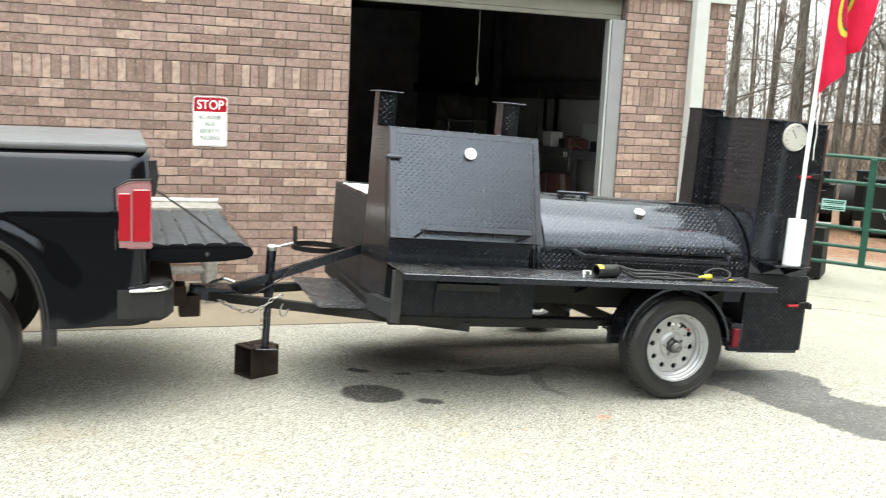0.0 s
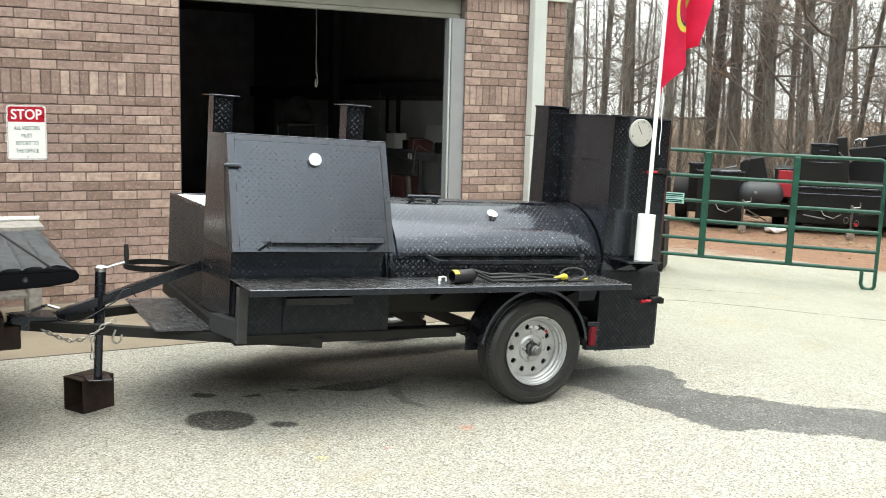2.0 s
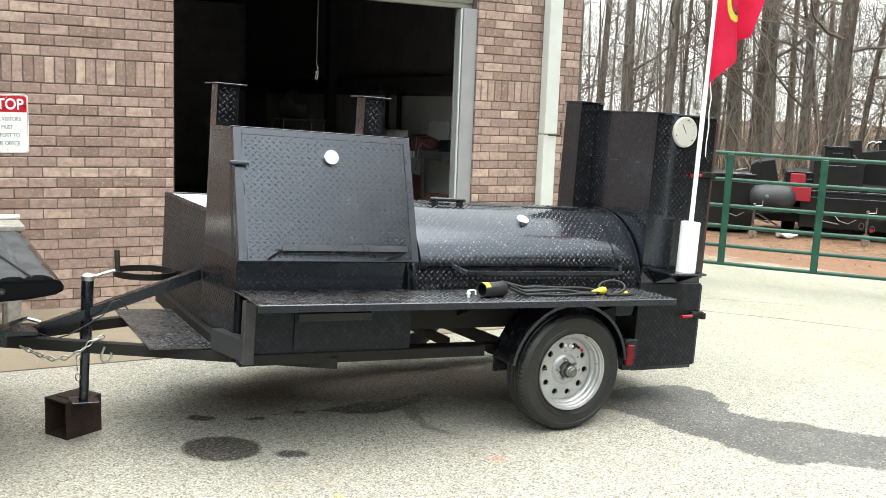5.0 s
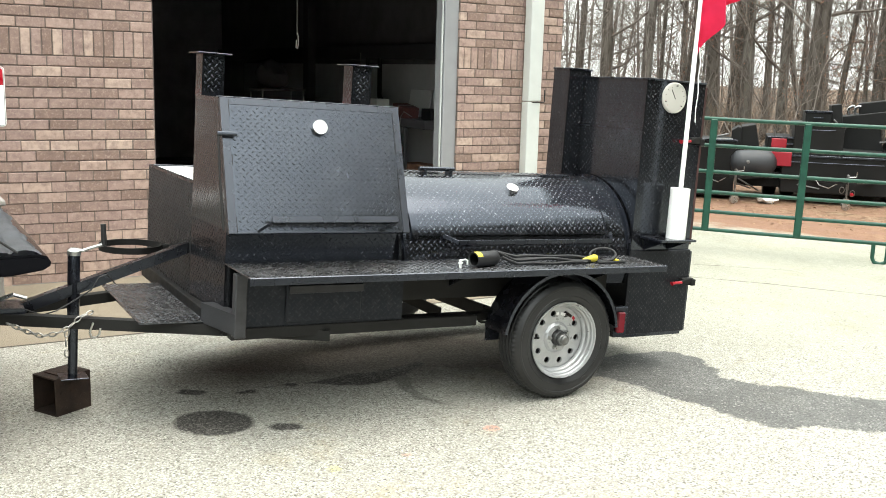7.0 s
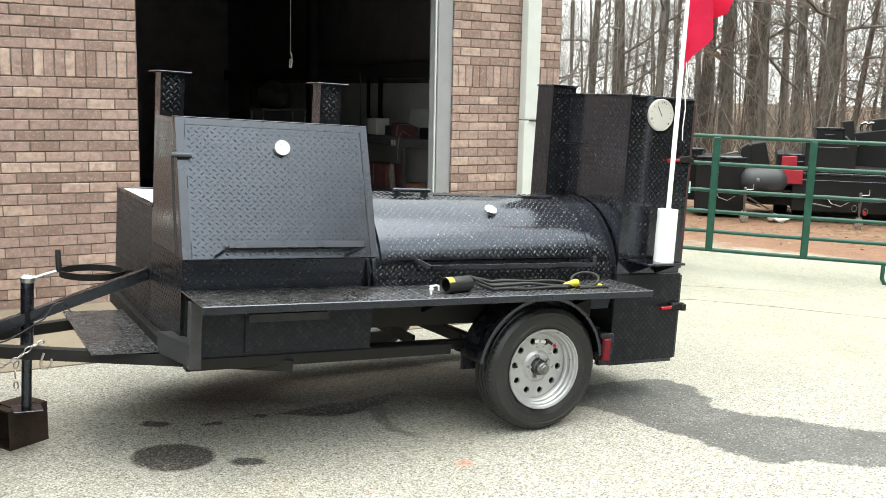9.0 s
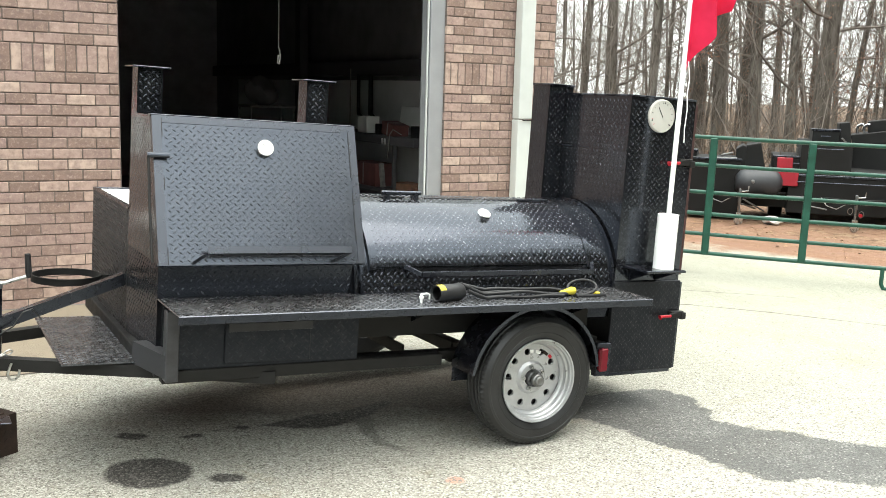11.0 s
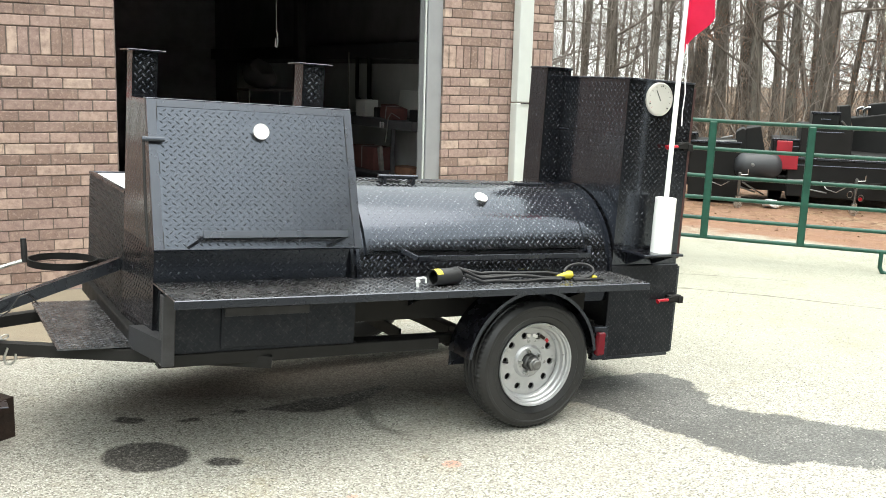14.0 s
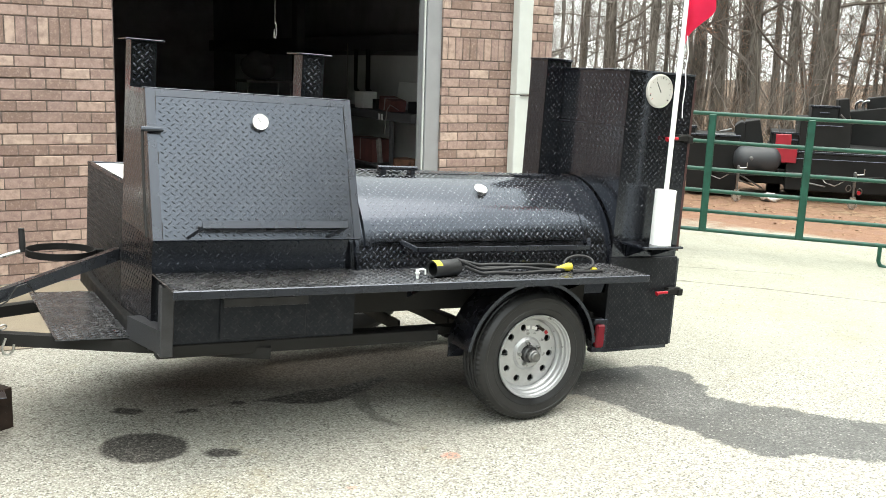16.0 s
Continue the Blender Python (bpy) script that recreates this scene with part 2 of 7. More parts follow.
TYRE_MARK = [(0.56, -3.33, 0.05), (0.5, -3.55, 0.03), (0.49, -3.7, 0.024), (0.52, -3.82, 0.016), (0.6, -3.92, 0.004)]


def ground_material():
    """Exposed-aggregate paving in front, a tan apron along the wall, and red clay under leaves past the gate."""
    k = Mat("ground", (0.264, 0.251, 0.218), 0.9, 0.0, 0.25)
    p = k.where()
    x, y, _ = k.sep(p)
    broad, mid, fine = k.noise(0.35, 5, 0.6, p), k.noise(2.3, 5, 0.6, p), k.noise(30, 4, 0.7, p)
    stones = k.n.new("ShaderNodeTexVoronoi")
    k.put(stones, "Vector", p), k.put(stones, "Scale", 128.0)
    tone = k.sep(stones.outputs["Color"])[0]
    paving = k.ramp(tone, [(0.0, (0.085, 0.08, 0.071)), (0.2, (0.248, 0.238, 0.21)), (0.62, (0.366, 0.357, 0.318)), (1.0, (0.56, 0.552, 0.505))])
    paving = k.mix(k.span(stones.outputs["Distance"], 0.45, 0.8, 0, 0.4), paving, (0.15, 0.136, 0.118))
    paving = k.mix(k.span(mid, 0.4, 0.7, 0, 0.35), paving, (0.287, 0.266, 0.228))
    paving = k.mix(k.span(broad, 0.45, 0.7, 0, 0.4), paving, (0.25, 0.23, 0.205))
    # single dark and pale pebbles
    pebble = k.n.new("ShaderNodeTexVoronoi")
    k.put(pebble, "Vector", p), k.put(pebble, "Scale", 62.0)
    pick, core = k.sep(pebble.outputs["Color"])[1], k.span(pebble.outputs["Distance"], 0.25, 0.42, 1, 0)
    # smoother, greener paving away from the wall's front, with rusty yellow patches
    lot = k.span(k.math("ADD", x, k.math("MULTIPLY", y, 0.55)), -0.3, 2.6, 0.12, 0.62)
    paving = k.mix(lot, paving, k.mix(k.span(fine, 0.35, 0.7, 0, 0.5), (0.312, 0.318, 0.247), (0.255, 0.258, 0.2)))
    paving = k.mix(k.math("MULTIPLY", k.span(k.noise(1.4, 5, 0.7, p), 0.56, 0.68, 0, 0.4), k.span(fine, 0.35, 0.6)), paving, (0.299, 0.247, 0.129))
    worn = k.noise(0.9, 6, 0.7, k.scaled(p, (1.0, 0.45, 1.0)))
    paving = k.mix(k.math("MULTIPLY", k.span(worn, 0.5, 0.66, 0, 0.6), lot), paving, (0.205, 0.2, 0.152))
    paving = k.mix(k.math("MULTIPLY", k.span(worn, 0.47, 0.34, 0, 0.45), lot), paving, (0.4, 0.39, 0.325))
    paving = k.mix(k.math("MULTIPLY", core, k.span(pick, 0.15, 0.1, 0, 0.75)), paving, (0.07, 0.065, 0.054))
    paving = k.mix(k.math("MULTIPLY", core, k.span(pick, 0.9, 0.95, 0, 0.7)), paving, (0.515, 0.514, 0.446))
    # unseen asphalt-dark ground in front, added to dim reflections in the black paint
    unseen_dark = k.span(k.math("ADD", k.math("MULTIPLY", x, 0.35), k.math("ADD", y, k.span(mid, 0.3, 0.7, -0.06, 0.06))), -7.43, -7.37, 1, 0)
    paving = k.mix(unseen_dark, paving, k.mix(k.span(fine, 0.35, 0.7), (0.026, 0.026, 0.026), (0.05, 0.048, 0.046)))
    apron_tone = k.mix(k.span(mid, 0.35, 0.7), (0.238, 0.203, 0.15), (0.2, 0.168, 0.128))
    apron = k.math("MULTIPLY", k.span(y, -1.815, -1.805), k.span(x, 3.6, 3.62, 1, 0))
    joint = k.math("MULTIPLY", k.span(k.math("ABSOLUTE", k.math("ADD", y, 1.81)), 0.008, 0.02, 1, 0), k.span(x, 3.6, 3.62, 1, 0))
    col = k.mix(apron, paving, apron_tone)
    col = k.mix(joint, col, (0.059, 0.05, 0.04))
    # runs of water and drops of oil, each a chain of rounded segments (x, y, half width)
    def chain(line):
        best = None
        for (ax, ay, ar), (bx, by, br) in zip(line, line[1:]):
            dx, dy = bx - ax, by - ay
            px, py = k.math("SUBTRACT", x, ax), k.math("SUBTRACT", y, ay)
            h = k.math("DIVIDE", k.math("ADD", k.math("MULTIPLY", px, dx), k.math("MULTIPLY", py, dy)), dx * dx + dy * dy)
            h = k.span(h, 0.0, 1.0)
            qx, qy = k.math("SUBTRACT", px, k.math("MULTIPLY", h, dx)), k.math("SUBTRACT", py, k.math("MULTIPLY", h, dy))
            d = k.math("SQRT", k.math("ADD", k.math("MULTIPLY", qx, qx), k.math("MULTIPLY", qy, qy)))
            d = k.math("SUBTRACT", d, k.math("ADD", k.math("MULTIPLY", h, br - ar), ar))
            best = d if best is None else k.math("SMOOTH_MIN", best, d, 0.06)
        return best

    ragged = k.math("ADD", k.span(k.noise(3, 5, 0.6, p), 0.3, 0.7, -0.06, 0.06), k.span(fine, 0.3, 0.7, -0.02, 0.02))
    water = k.math("MINIMUM", chain(WATER_RUN), chain(WATER_BUMP))
    water = k.math("ADD", water, ragged)
    oil = None
    for line in OIL_RUNS:
        d = chain(line)
        oil = d if oil is None else k.math("MINIMUM", oil, d)
    oil = k.math("ADD", oil, k.math("MULTIPLY", ragged, 0.35))
    grease_shade = k.math("ADD", chain(GREASE_SHADE), k.math("MULTIPLY", ragged, 1.6))
    mark = k.math("ADD", chain(TYRE_MARK), k.math("MULTIPLY", ragged, 0.3))
    # fine cracks over the lot
    for line in CRACKS:
        d = k.math("ADD", chain(line), k.math("MULTIPLY", ragged, 0.12))
        col = k.mix(k.span(d, 0.0, 0.012, 0.75, 0.0), col, (0.09, 0.08, 0.062))
    damp = k.mix(k.span(tone, 0.9, 0.99, 0.0, 0.5), k.ramp(tone, [(0.0, (0.05, 0.05, 0.048)), (0.5, (0.09, 0.09, 0.087)), (0.85, (0.125, 0.124, 0.119))]), (0.27, 0.265, 0.24))
    damp = k.mix(k.span(mid, 0.42, 0.62, 0.0, 0.6), damp, (0.05, 0.05, 0.049))
    col = k.mix(k.span(water, -0.014, 0.014, 0.9, 0.0), col, k.mix(k.math("MULTIPLY", core, k.span(pick, 0.8, 0.9)), damp, (0.27, 0.265, 0.24)))
    # brown grease and the shade under the trailer, painted as one soft patch
    col = k.mix(k.span(grease_shade, -0.28, 0.1, 0.85, 0.0), col, k.mix(k.span(tone, 0.2, 0.9), (0.035, 0.028, 0.023), (0.085, 0.07, 0.058)))
    col = k.mix(k.span(mark, -0.012, 0.012, 0.5, 0.0), col, (0.066, 0.063, 0.056))
    col = k.mix(k.span(oil, -0.015, 0.012, 0.94, 0.0), col, k.mix(k.math("MULTIPLY", core, k.span(pick, 0.85, 0.92, 0, 0.8)), k.ramp(tone, [(0.0, (0.022, 0.02, 0.019)), (0.6, (0.048, 0.045, 0.041)), (1.0, (0.13, 0.122, 0.11))]), (0.26, 0.25, 0.22)))
    # dabs of survey paint
    for px_, py_, pr_, tint in PAINT_DABS:
        d = k.math("SQRT", k.math("ADD", k.math("POWER", k.math("SUBTRACT", x, px_), 2.0), k.math("POWER", k.math("SUBTRACT", y, py_), 2.0)))
        d = k.math("ADD", d, k.math("MULTIPLY", ragged, 0.35))
        col = k.mix(k.math("MULTIPLY", k.span(d, pr_ * 0.6, pr_, 0.55, 0.0), k.span(tone, 0.2, 0.6)), col, tint)
    edge = k.math("ADD", k.math("MULTIPLY", k.math("SUBTRACT", x, 6.5), 0.85), k.math("MULTIPLY", k.math("SUBTRACT", y, 0.75), 0.52))
    edge = k.math("ADD", edge, k.span(k.noise(1.1, 5, 0.65, p), 0.3, 0.7, -0.45, 0.45))
    dirt = k.span(edge, -0.2, 0.3)
    leaf = k.n.new("ShaderNodeTexVoronoi")
    k.put(leaf, "Vector", p), k.put(leaf, "Scale", 14.0)
    clay = k.mix(k.span(mid, 0.4, 0.65), (0.24, 0.127, 0.077), (0.2, 0.118, 0.082))
    litter = k.ramp(k.sep(leaf.outputs["Color"])[1], [(0, (0.086, 0.05, 0.03)), (0.5, (0.158, 0.099, 0.059)), (1, (0.238, 0.172, 0.112))])
    clay = k.mix(k.span(edge, 3.0, 9.0, 0, 0.9), clay, k.mix(k.span(fine, 0.3, 0.7), (0.066, 0.051, 0.038), (0.112, 0.086, 0.066)))
    clay = k.mix(k.math("MULTIPLY", k.span(mid, 0.38, 0.6, 1, 0), k.span(edge, 0.1, 1.8, 0.25, 0.95)), clay, litter)
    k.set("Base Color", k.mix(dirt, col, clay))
    k.set("Roughness", k.span(water, -0.03, 0.03, 0.6, 0.92))
    k.bump(k.math("ADD", k.math("MULTIPLY", stones.outputs["Distance"], -0.6), k.math("MULTIPLY", fine, 0.8)), 0.006)
    return k.m


GROUND = ground_material()


# ---- mesh building ----
def box(bm, x0, x1, y0, y1, z0, z1, bevel=0.0, m=None):
    r = bmesh.ops.create_cube(bm, size=1, matrix=Matrix.Translation(((x0 + x1) / 2, (y0 + y1) / 2, (z0 + z1) / 2)) @ Matrix.Diagonal((x1 - x0, y1 - y0, z1 - z0, 1)))
    vs = r["verts"]
    if bevel:
        es = list({e for v in vs for e in v.link_edges})
        vs = bmesh.ops.bevel(bm, geom=es, offset=bevel, segments=1 if bevel < 0.01 else 2, affect="EDGES", profile=0.5)["verts"]
        vs = list({v for v in vs})
    if m is not None:
        bmesh.ops.transform(bm, matrix=m, verts=vs)
    return bm


def prism(bm, outline, axis, a, b):
    """Extrudes an outline of two coordinates along axis x, y or z from a to b."""
    def place(p, q):
        return {"x": (q, p[0], p[1]), "y": (p[0], q, p[1]), "z": (p[0], p[1], q)}[axis]
    lo, hi = [bm.verts.new(place(p, a)) for p in outline], [bm.verts.new(place(p, b)) for p in outline]
    n = len(outline)
    faces = [bm.faces.new(lo), bm.faces.new(hi)] + [bm.faces.new((lo[i], lo[(i + 1) % n], hi[(i + 1) % n], hi[i])) for i in range(n)]
    bmesh.ops.recalc_face_normals(bm, faces=faces)
    return bm


def tube(bm, points, radius, sides=8, closed=False, square=False):
    """A round (or square) bar along a line of points; radius may be one number or one for each point."""
    pts = [Vector(p) for p in points]
    n = len(pts)
    radii = radius if isinstance(radius, (list, tuple)) else [radius] * n
    if square:
        sides = 4
    rings, up = [], None
    for i, p in enumerate(pts):
        a, b = pts[i - 1] if (i or closed) else p, pts[(i + 1) % n] if (i < n - 1 or closed) else p
        d = (b - a).normalized() if (b - a).length > 1e-9 else Vector((0, 0, 1))
        if up is None:
            up = Vector((0, 0, 1)) if abs(d.z) < 0.9 else Vector((0, 1, 0))
        side = d.cross(up).normalized()
        up = side.cross(d).normalized()
        ring = []
        for k in range(sides):
            t = 2 * math.pi * (k + (0.5 if square else 0)) / sides
            r = radii[i] * (1.4142 if square else 1)
            ring.append(bm.verts.new(p + side * math.cos(t) * r + up * math.sin(t) * r))
        rings.append(ring)
    for i in range(n if closed else n - 1):
        q, s = rings[i], rings[(i + 1) % n]
        for k in range(sides):
            bm.faces.new((q[k], q[(k + 1) % sides], s[(k + 1) % sides], s[k]))
    if not closed:
        bm.faces.new(rings[0][::-1]), bm.faces.new(rings[-1])
    return bm


def lathe(bm, profile, m, sides=48, closed=False):
    """Turns a profile of (radius, height) round the local z axis of m."""
    rings = []
    for r, h in profile:
        if r < 1e-6:
            rings.append([bm.verts.new(m @ Vector((0, 0, h)))])
        else:
            rings.append([bm.verts.new(m @ Vector((r * math.cos(2 * math.pi * k / sides), r * math.sin(2 * math.pi * k / sides), h))) for k in range(sides)])
    pairs = list(zip(rings, rings[1:])) + ([(rings[-1], rings[0])] if closed else [])
    for a, b in pairs:
        for k in range(sides):
            q = [a[k % len(a)], a[(k + 1) % len(a)], b[(k + 1) % len(b)], b[k % len(b)]]
            q = [v for i, v in enumerate(q) if v not in q[:i]]
            if len(q) > 2:
                bm.faces.new(q)
    return bm


def disc(bm, r, h0, h1, m, sides=28, edge=0.0):
    pr = [(0, h0), (r, h0), (r, h1 - edge), (r - edge, h1), (0, h1)] if edge else [(0, h0), (r, h0), (r, h1), (0, h1)]
    return lathe(bm, pr, m, sides)


def box_uv(bm):
    uv = bm.loops.layers.uv.new("metres")
    for f in bm.faces:
        n = f.normal
        a = max(range(3), key=lambda i: abs(n[i]))
        t = Vector((0, 0, 1)) if a != 2 else Vector((0, 1, 0))
        s = t.cross(n).normalized()
        t = n.cross(s)
        for lp in f.loops:
            lp[uv].uv = (lp.vert.co.dot(s), lp.vert.co.dot(t))


def part(name, bm, material, parent=None, label="", smooth=0.0):
    """Links a bmesh as one mesh object, under a thing or a part where one is given. smooth: the crease angle in degrees."""
    bmesh.ops.recalc_face_normals(bm, faces=bm.faces)
    bm.normal_update()
    box_uv(bm)
    me = bpy.data.meshes.new(name)
    bm.to_mesh(me)
    bm.free()
    me.materials.append(material)
    if smooth:
        me.shade_smooth()
        me.set_sharp_from_angle(angle=radians(smooth))
    ob = new(name, me)
    ob.parent = parent
    if label:
        tagged(ob, label)
    return ob


def B():
    return bmesh.new()


def thing(name, m, label, category, group="", kind=""):
    ob = new(name)
    ob.empty_display_size = 0.1
    ob.matrix_world = m
    return tagged(ob, label, category, group, kind)


def facing(x, y, z, normal):
    """A pose whose local z points along normal."""
    return Matrix.Translation((x, y, z)) @ Vector(normal).to_track_quat("Z", "Y").to_matrix().to_4x4()


# ---- ground ----
def build_ground():
    bm = B()
    bmesh.ops.create_grid(bm, x_segments=2, y_segments=2, size=400, matrix=Matrix.Translation((60, 60, 0)))
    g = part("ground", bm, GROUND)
    return tagged(g, "pale exposed-aggregate paving running into red clay and leaves", "ground", kind="structure")


build_ground()

# ---- building ----
COURSE, BRICK_L, JOINT = 0.0813, 0.21, 0.008
SOLDIER_Z, SOLDIER_H = 1.785, 0.203
_brick_meshes = {}


def brick_mesh(l, h, d):
    key = (round(l, 3), round(h, 3))
    if key not in _brick_meshes:
        bm = B()
        box(bm, 0, l, 0, d, 0, h, 0.004)
        bmesh.ops.recalc_face_normals(bm, faces=bm.faces)
        me = bpy.data.meshes.new("brick")
        bm.to_mesh(me)
        bm.free()
        me.materials.append(BRICK)
        _brick_meshes[key] = me
    return _brick_meshes[key]


def brick_rows(x0, x1, z_top):
    """Bricks as (x, z, length, height) from the ground up, with two soldier courses."""
    out = []
    z = SOLDIER_Z - 22 * COURSE - 0.0003
    soldiers = [SOLDIER_Z, SOLDIER_Z + SOLDIER_H + 9 * COURSE]
    n = 0
    while z < z_top:
        on_end = any(abs(z - s) < 0.02 for s in soldiers)
        step = 0.0762 if on_end else BRICK_L
        h = SOLDIER_H if on_end else COURSE
        first = x1 - (0.0 if on_end else (0.072, 0.177)[n % 2])
        xs = [first]
        while xs[-1] > x0:
            xs.append(xs[-1] - step)
        xs = ([x1] if not on_end else []) + xs
        for b, a in zip(xs, xs[1:]):
            a2 = max(a, x0)
            if b - a2 > 0.03:
                out.append((a2, z, b - a2 - JOINT, h - JOINT))
        z += h
        n += 1
    return out


def brick_wall(name, x0, x1, z1, label, near):
    bm = B()
    box(bm, x0, x1, 0.008, 0.19, -0.1, z1)
    w = tagged(part(name, bm, MORTAR), label, "wall", kind="structure")
    rng = random.Random(11)
    rows = brick_rows(x0, x1, z1)
    close = [r for r in rows if near(r)][:300]
    rest = B()
    kept = set(close)
    for r in rows:
        if r not in kept:
            x, z, l, h = r
            box(rest, x, x + l, rng.uniform(-0.002, 0.002), 0.05, z, z + h)
    if rest.faces:
        far = part("outer_bricks", rest, BRICK_REST, w)
        tagged(far, "weathered mixed brown bricks", kind="stuff")
    else:
        rest.free()
    for x, z, l, h in close:
        o = new("brick", brick_mesh(l, h, 0.05))
        o.location = (x + rng.uniform(-0.0015, 0.0015), rng.uniform(-0.0025, 0.0025), z + rng.uniform(-0.0015, 0.0015))
        o.parent = w
    return w


def brick_rest_material():
    m = BRICK.copy()
    nodes, links = m.node_tree.nodes, m.node_tree.links
    geo = nodes.new("ShaderNodeNewGeometry")
    for nd in [q for q in nodes if q.bl_idname == "ShaderNodeObjectInfo"]:
        for lk in list(nd.outputs["Random"].links):
            links.new(geo.outputs["Random Per Island"], lk.to_socket)
        nodes.remove(nd)
    return m


BRICK_REST = brick_rest_material()
OPEN_R = 2.86
END_R = 4.06


def build_building():
    # steel frame of the door opening, rolled door and lintel
    bm = B()
    box(bm, 2.712, OPEN_R, 0.03, 0.2, 0, 2.64, 0.004)
    jamb = part("door_frame", bm, JAMB_PAINT)
    tagged(jamb, "grey painted steel jamb of the garage opening", "door frame", kind="structure")
    bm = B()
    box(bm, 2.692, 2.706, 0.045, 0.065, 0, 2.64, 0.002)
    tagged(part("door_track", bm, WHITE_PAINT), "bright steel edge strip of the door track", "door track", kind="structure")
    bm = B()
    box(bm, 0.0, 2.85, 0.11, 0.17, 2.69, 2.86, 0.01)
    box(bm, 0.0, 2.85, 0.115, 0.175, 2.645, 2.69, 0.006)
    box(bm, 0.0, 2.85, 0.14, 0.17, 2.86, 3.4)
    d = part("garage_door", bm, DOOR_PAINT)
    tagged(d, "cream sectional garage door rolled up under the lintel", "garage door", kind="structure")
    bm = B()
    box(bm, 0.0, OPEN_R, 0.0, 0.11, 2.86, 2.881)
    lint = part("lintel", bm, WHITE_PAINT)
    tagged(lint, "painted lintel over the garage opening", "lintel", kind="structure")
    # ribbed metal siding above the opening and the pier
    for x0, x1, z0 in ((-0.01, 4.11, 2.882), (-5.0, -0.01, 3.4)):
        bm = B()
        box(bm, x0, x1, -0.03, 0.2, z0, 4.05, 0.002)
        sd = tagged(part("metal_siding", bm, WHITE_PAINT), "white ribbed metal siding above the bricks", "siding", kind="structure")
        x = x0 + 0.15
        while x < x1 - 0.05:
            bm = B()
            prism(bm, [(x - 0.014, -0.03), (x - 0.006, -0.038), (x + 0.006, -0.038), (x + 0.014, -0.03)], "z", z0 + 0.002, 4.04)
            part("rib", bm, WHITE_PAINT, sd)
            x += 0.305
    bm = B()
    prism(bm, [(-0.1, 4.05), (-0.1, 4.1), (6, 5.0), (12, 4.1), (12, 4.05), (6, 4.92)], "x", -5.2, 4.3)
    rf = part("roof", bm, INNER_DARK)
    tagged(rf, "low dark metal roof of the workshop", "roof", kind="structure")
    # closed shell of the workshop
    for nm, lim in (("wall_east", (3.95, 4.06, 0.19, 11.0)), ("wall_west", (-5.0, -4.9, 0.19, 11.0)), ("wall_back", (-5.0, 4.06, 11.0, 11.1))):
        bm = B()
        box(bm, lim[0], lim[1], lim[2], lim[3], 0, 4.06)
        tagged(part(nm, bm, SHEET_STEEL if nm == "wall_east" else INNER_WALL), "unpainted grey lining of the workshop wall", "wall", kind="structure")
    bm = B()
    box(bm, -5.0, 4.06, 0.2, 11.0, 3.55, 3.6)
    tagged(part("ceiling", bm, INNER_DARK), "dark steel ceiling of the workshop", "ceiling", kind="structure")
    bm = B()
    box(bm, -4.9, 3.95, 0.0, 11.0, -0.1, 0.006)
    tagged(part("floor", bm, speckled("stained_concrete", (0.25, 0.24, 0.235), 0.8, 0, 0.3, 2, 0.001)), "stained grey concrete workshop floor", "floor", kind="structure")
    bm = B()
    box(bm, -5.0, -4.0, 0.0, 0.19, -0.1, 3.4)
    tagged(part("wall_front", bm, MORTAR), "plain end of the front wall", "wall", kind="structure")


build_building()

# ---- downspout, sign ----
def downspout():
    t = thing("downspout", pose(3.675, 0, 0), "white square metal downspout on the brick pier", "downspout")
    bm = B()
    box(bm, -0.09, 0.062, -0.125, -0.012, 1.485, 4.0, 0.01)
    part("upper_pipe", bm, WHITE_PAINT, t)
    bm = B()
    box(bm, -0.092, 0.058, -0.122, -0.012, 0.1, 1.48, 0.01)
    part("lower_pipe", bm, WHITE_PAINT, t)
    bm = B()
    tube(bm, [(-0.05, -0.135, 1.475), (0.09, -0.135, 1.475), (0.102, -0.13, 1.488), (0.106, -0.12, 1.6)], 0.006, 6)
    part("strap_hook", bm, STEEL_DULL, t, "dark bent wire hook")


downspout()


def text_mesh(name, body, size, x, z, material, parent, y=-0.0016, squeeze=1.0):
    cu = bpy.data.curves.new(name, "FONT")
    cu.body, cu.size, cu.align_x, cu.align_y, cu.extrude = body, size, "CENTER", "CENTER", 0.0004
    cu.offset = 0.0 if size < 0.06 else 0.0025
    tmp = bpy.data.objects.new(name, cu)
    scene.collection.objects.link(tmp)
    me = bpy.data.meshes.new_from_object(tmp.evaluated_get(bpy.context.evaluated_depsgraph_get()))
    bpy.data.objects.remove(tmp)
    me.transform(pose(x, y, z, 90) @ Matrix.Diagonal((squeeze, 1, 1, 1)))
    me.materials.append(material)
    ob = new(name, me)
    ob.parent = parent
    return ob


def rounded(w, h, r, n=6):
    out = []
    for cx, cz, a in ((w / 2 - r, h / 2 - r, 0), (-w / 2 + r, h / 2 - r, 90), (-w / 2 + r, -h / 2 + r, 180), (w / 2 - r, -h / 2 + r, 270)):
        out += [(cx + r * math.cos(radians(a + 90 * k / n)), cz + r * math.sin(radians(a + 90 * k / n))) for k in range(n + 1)]
    return out


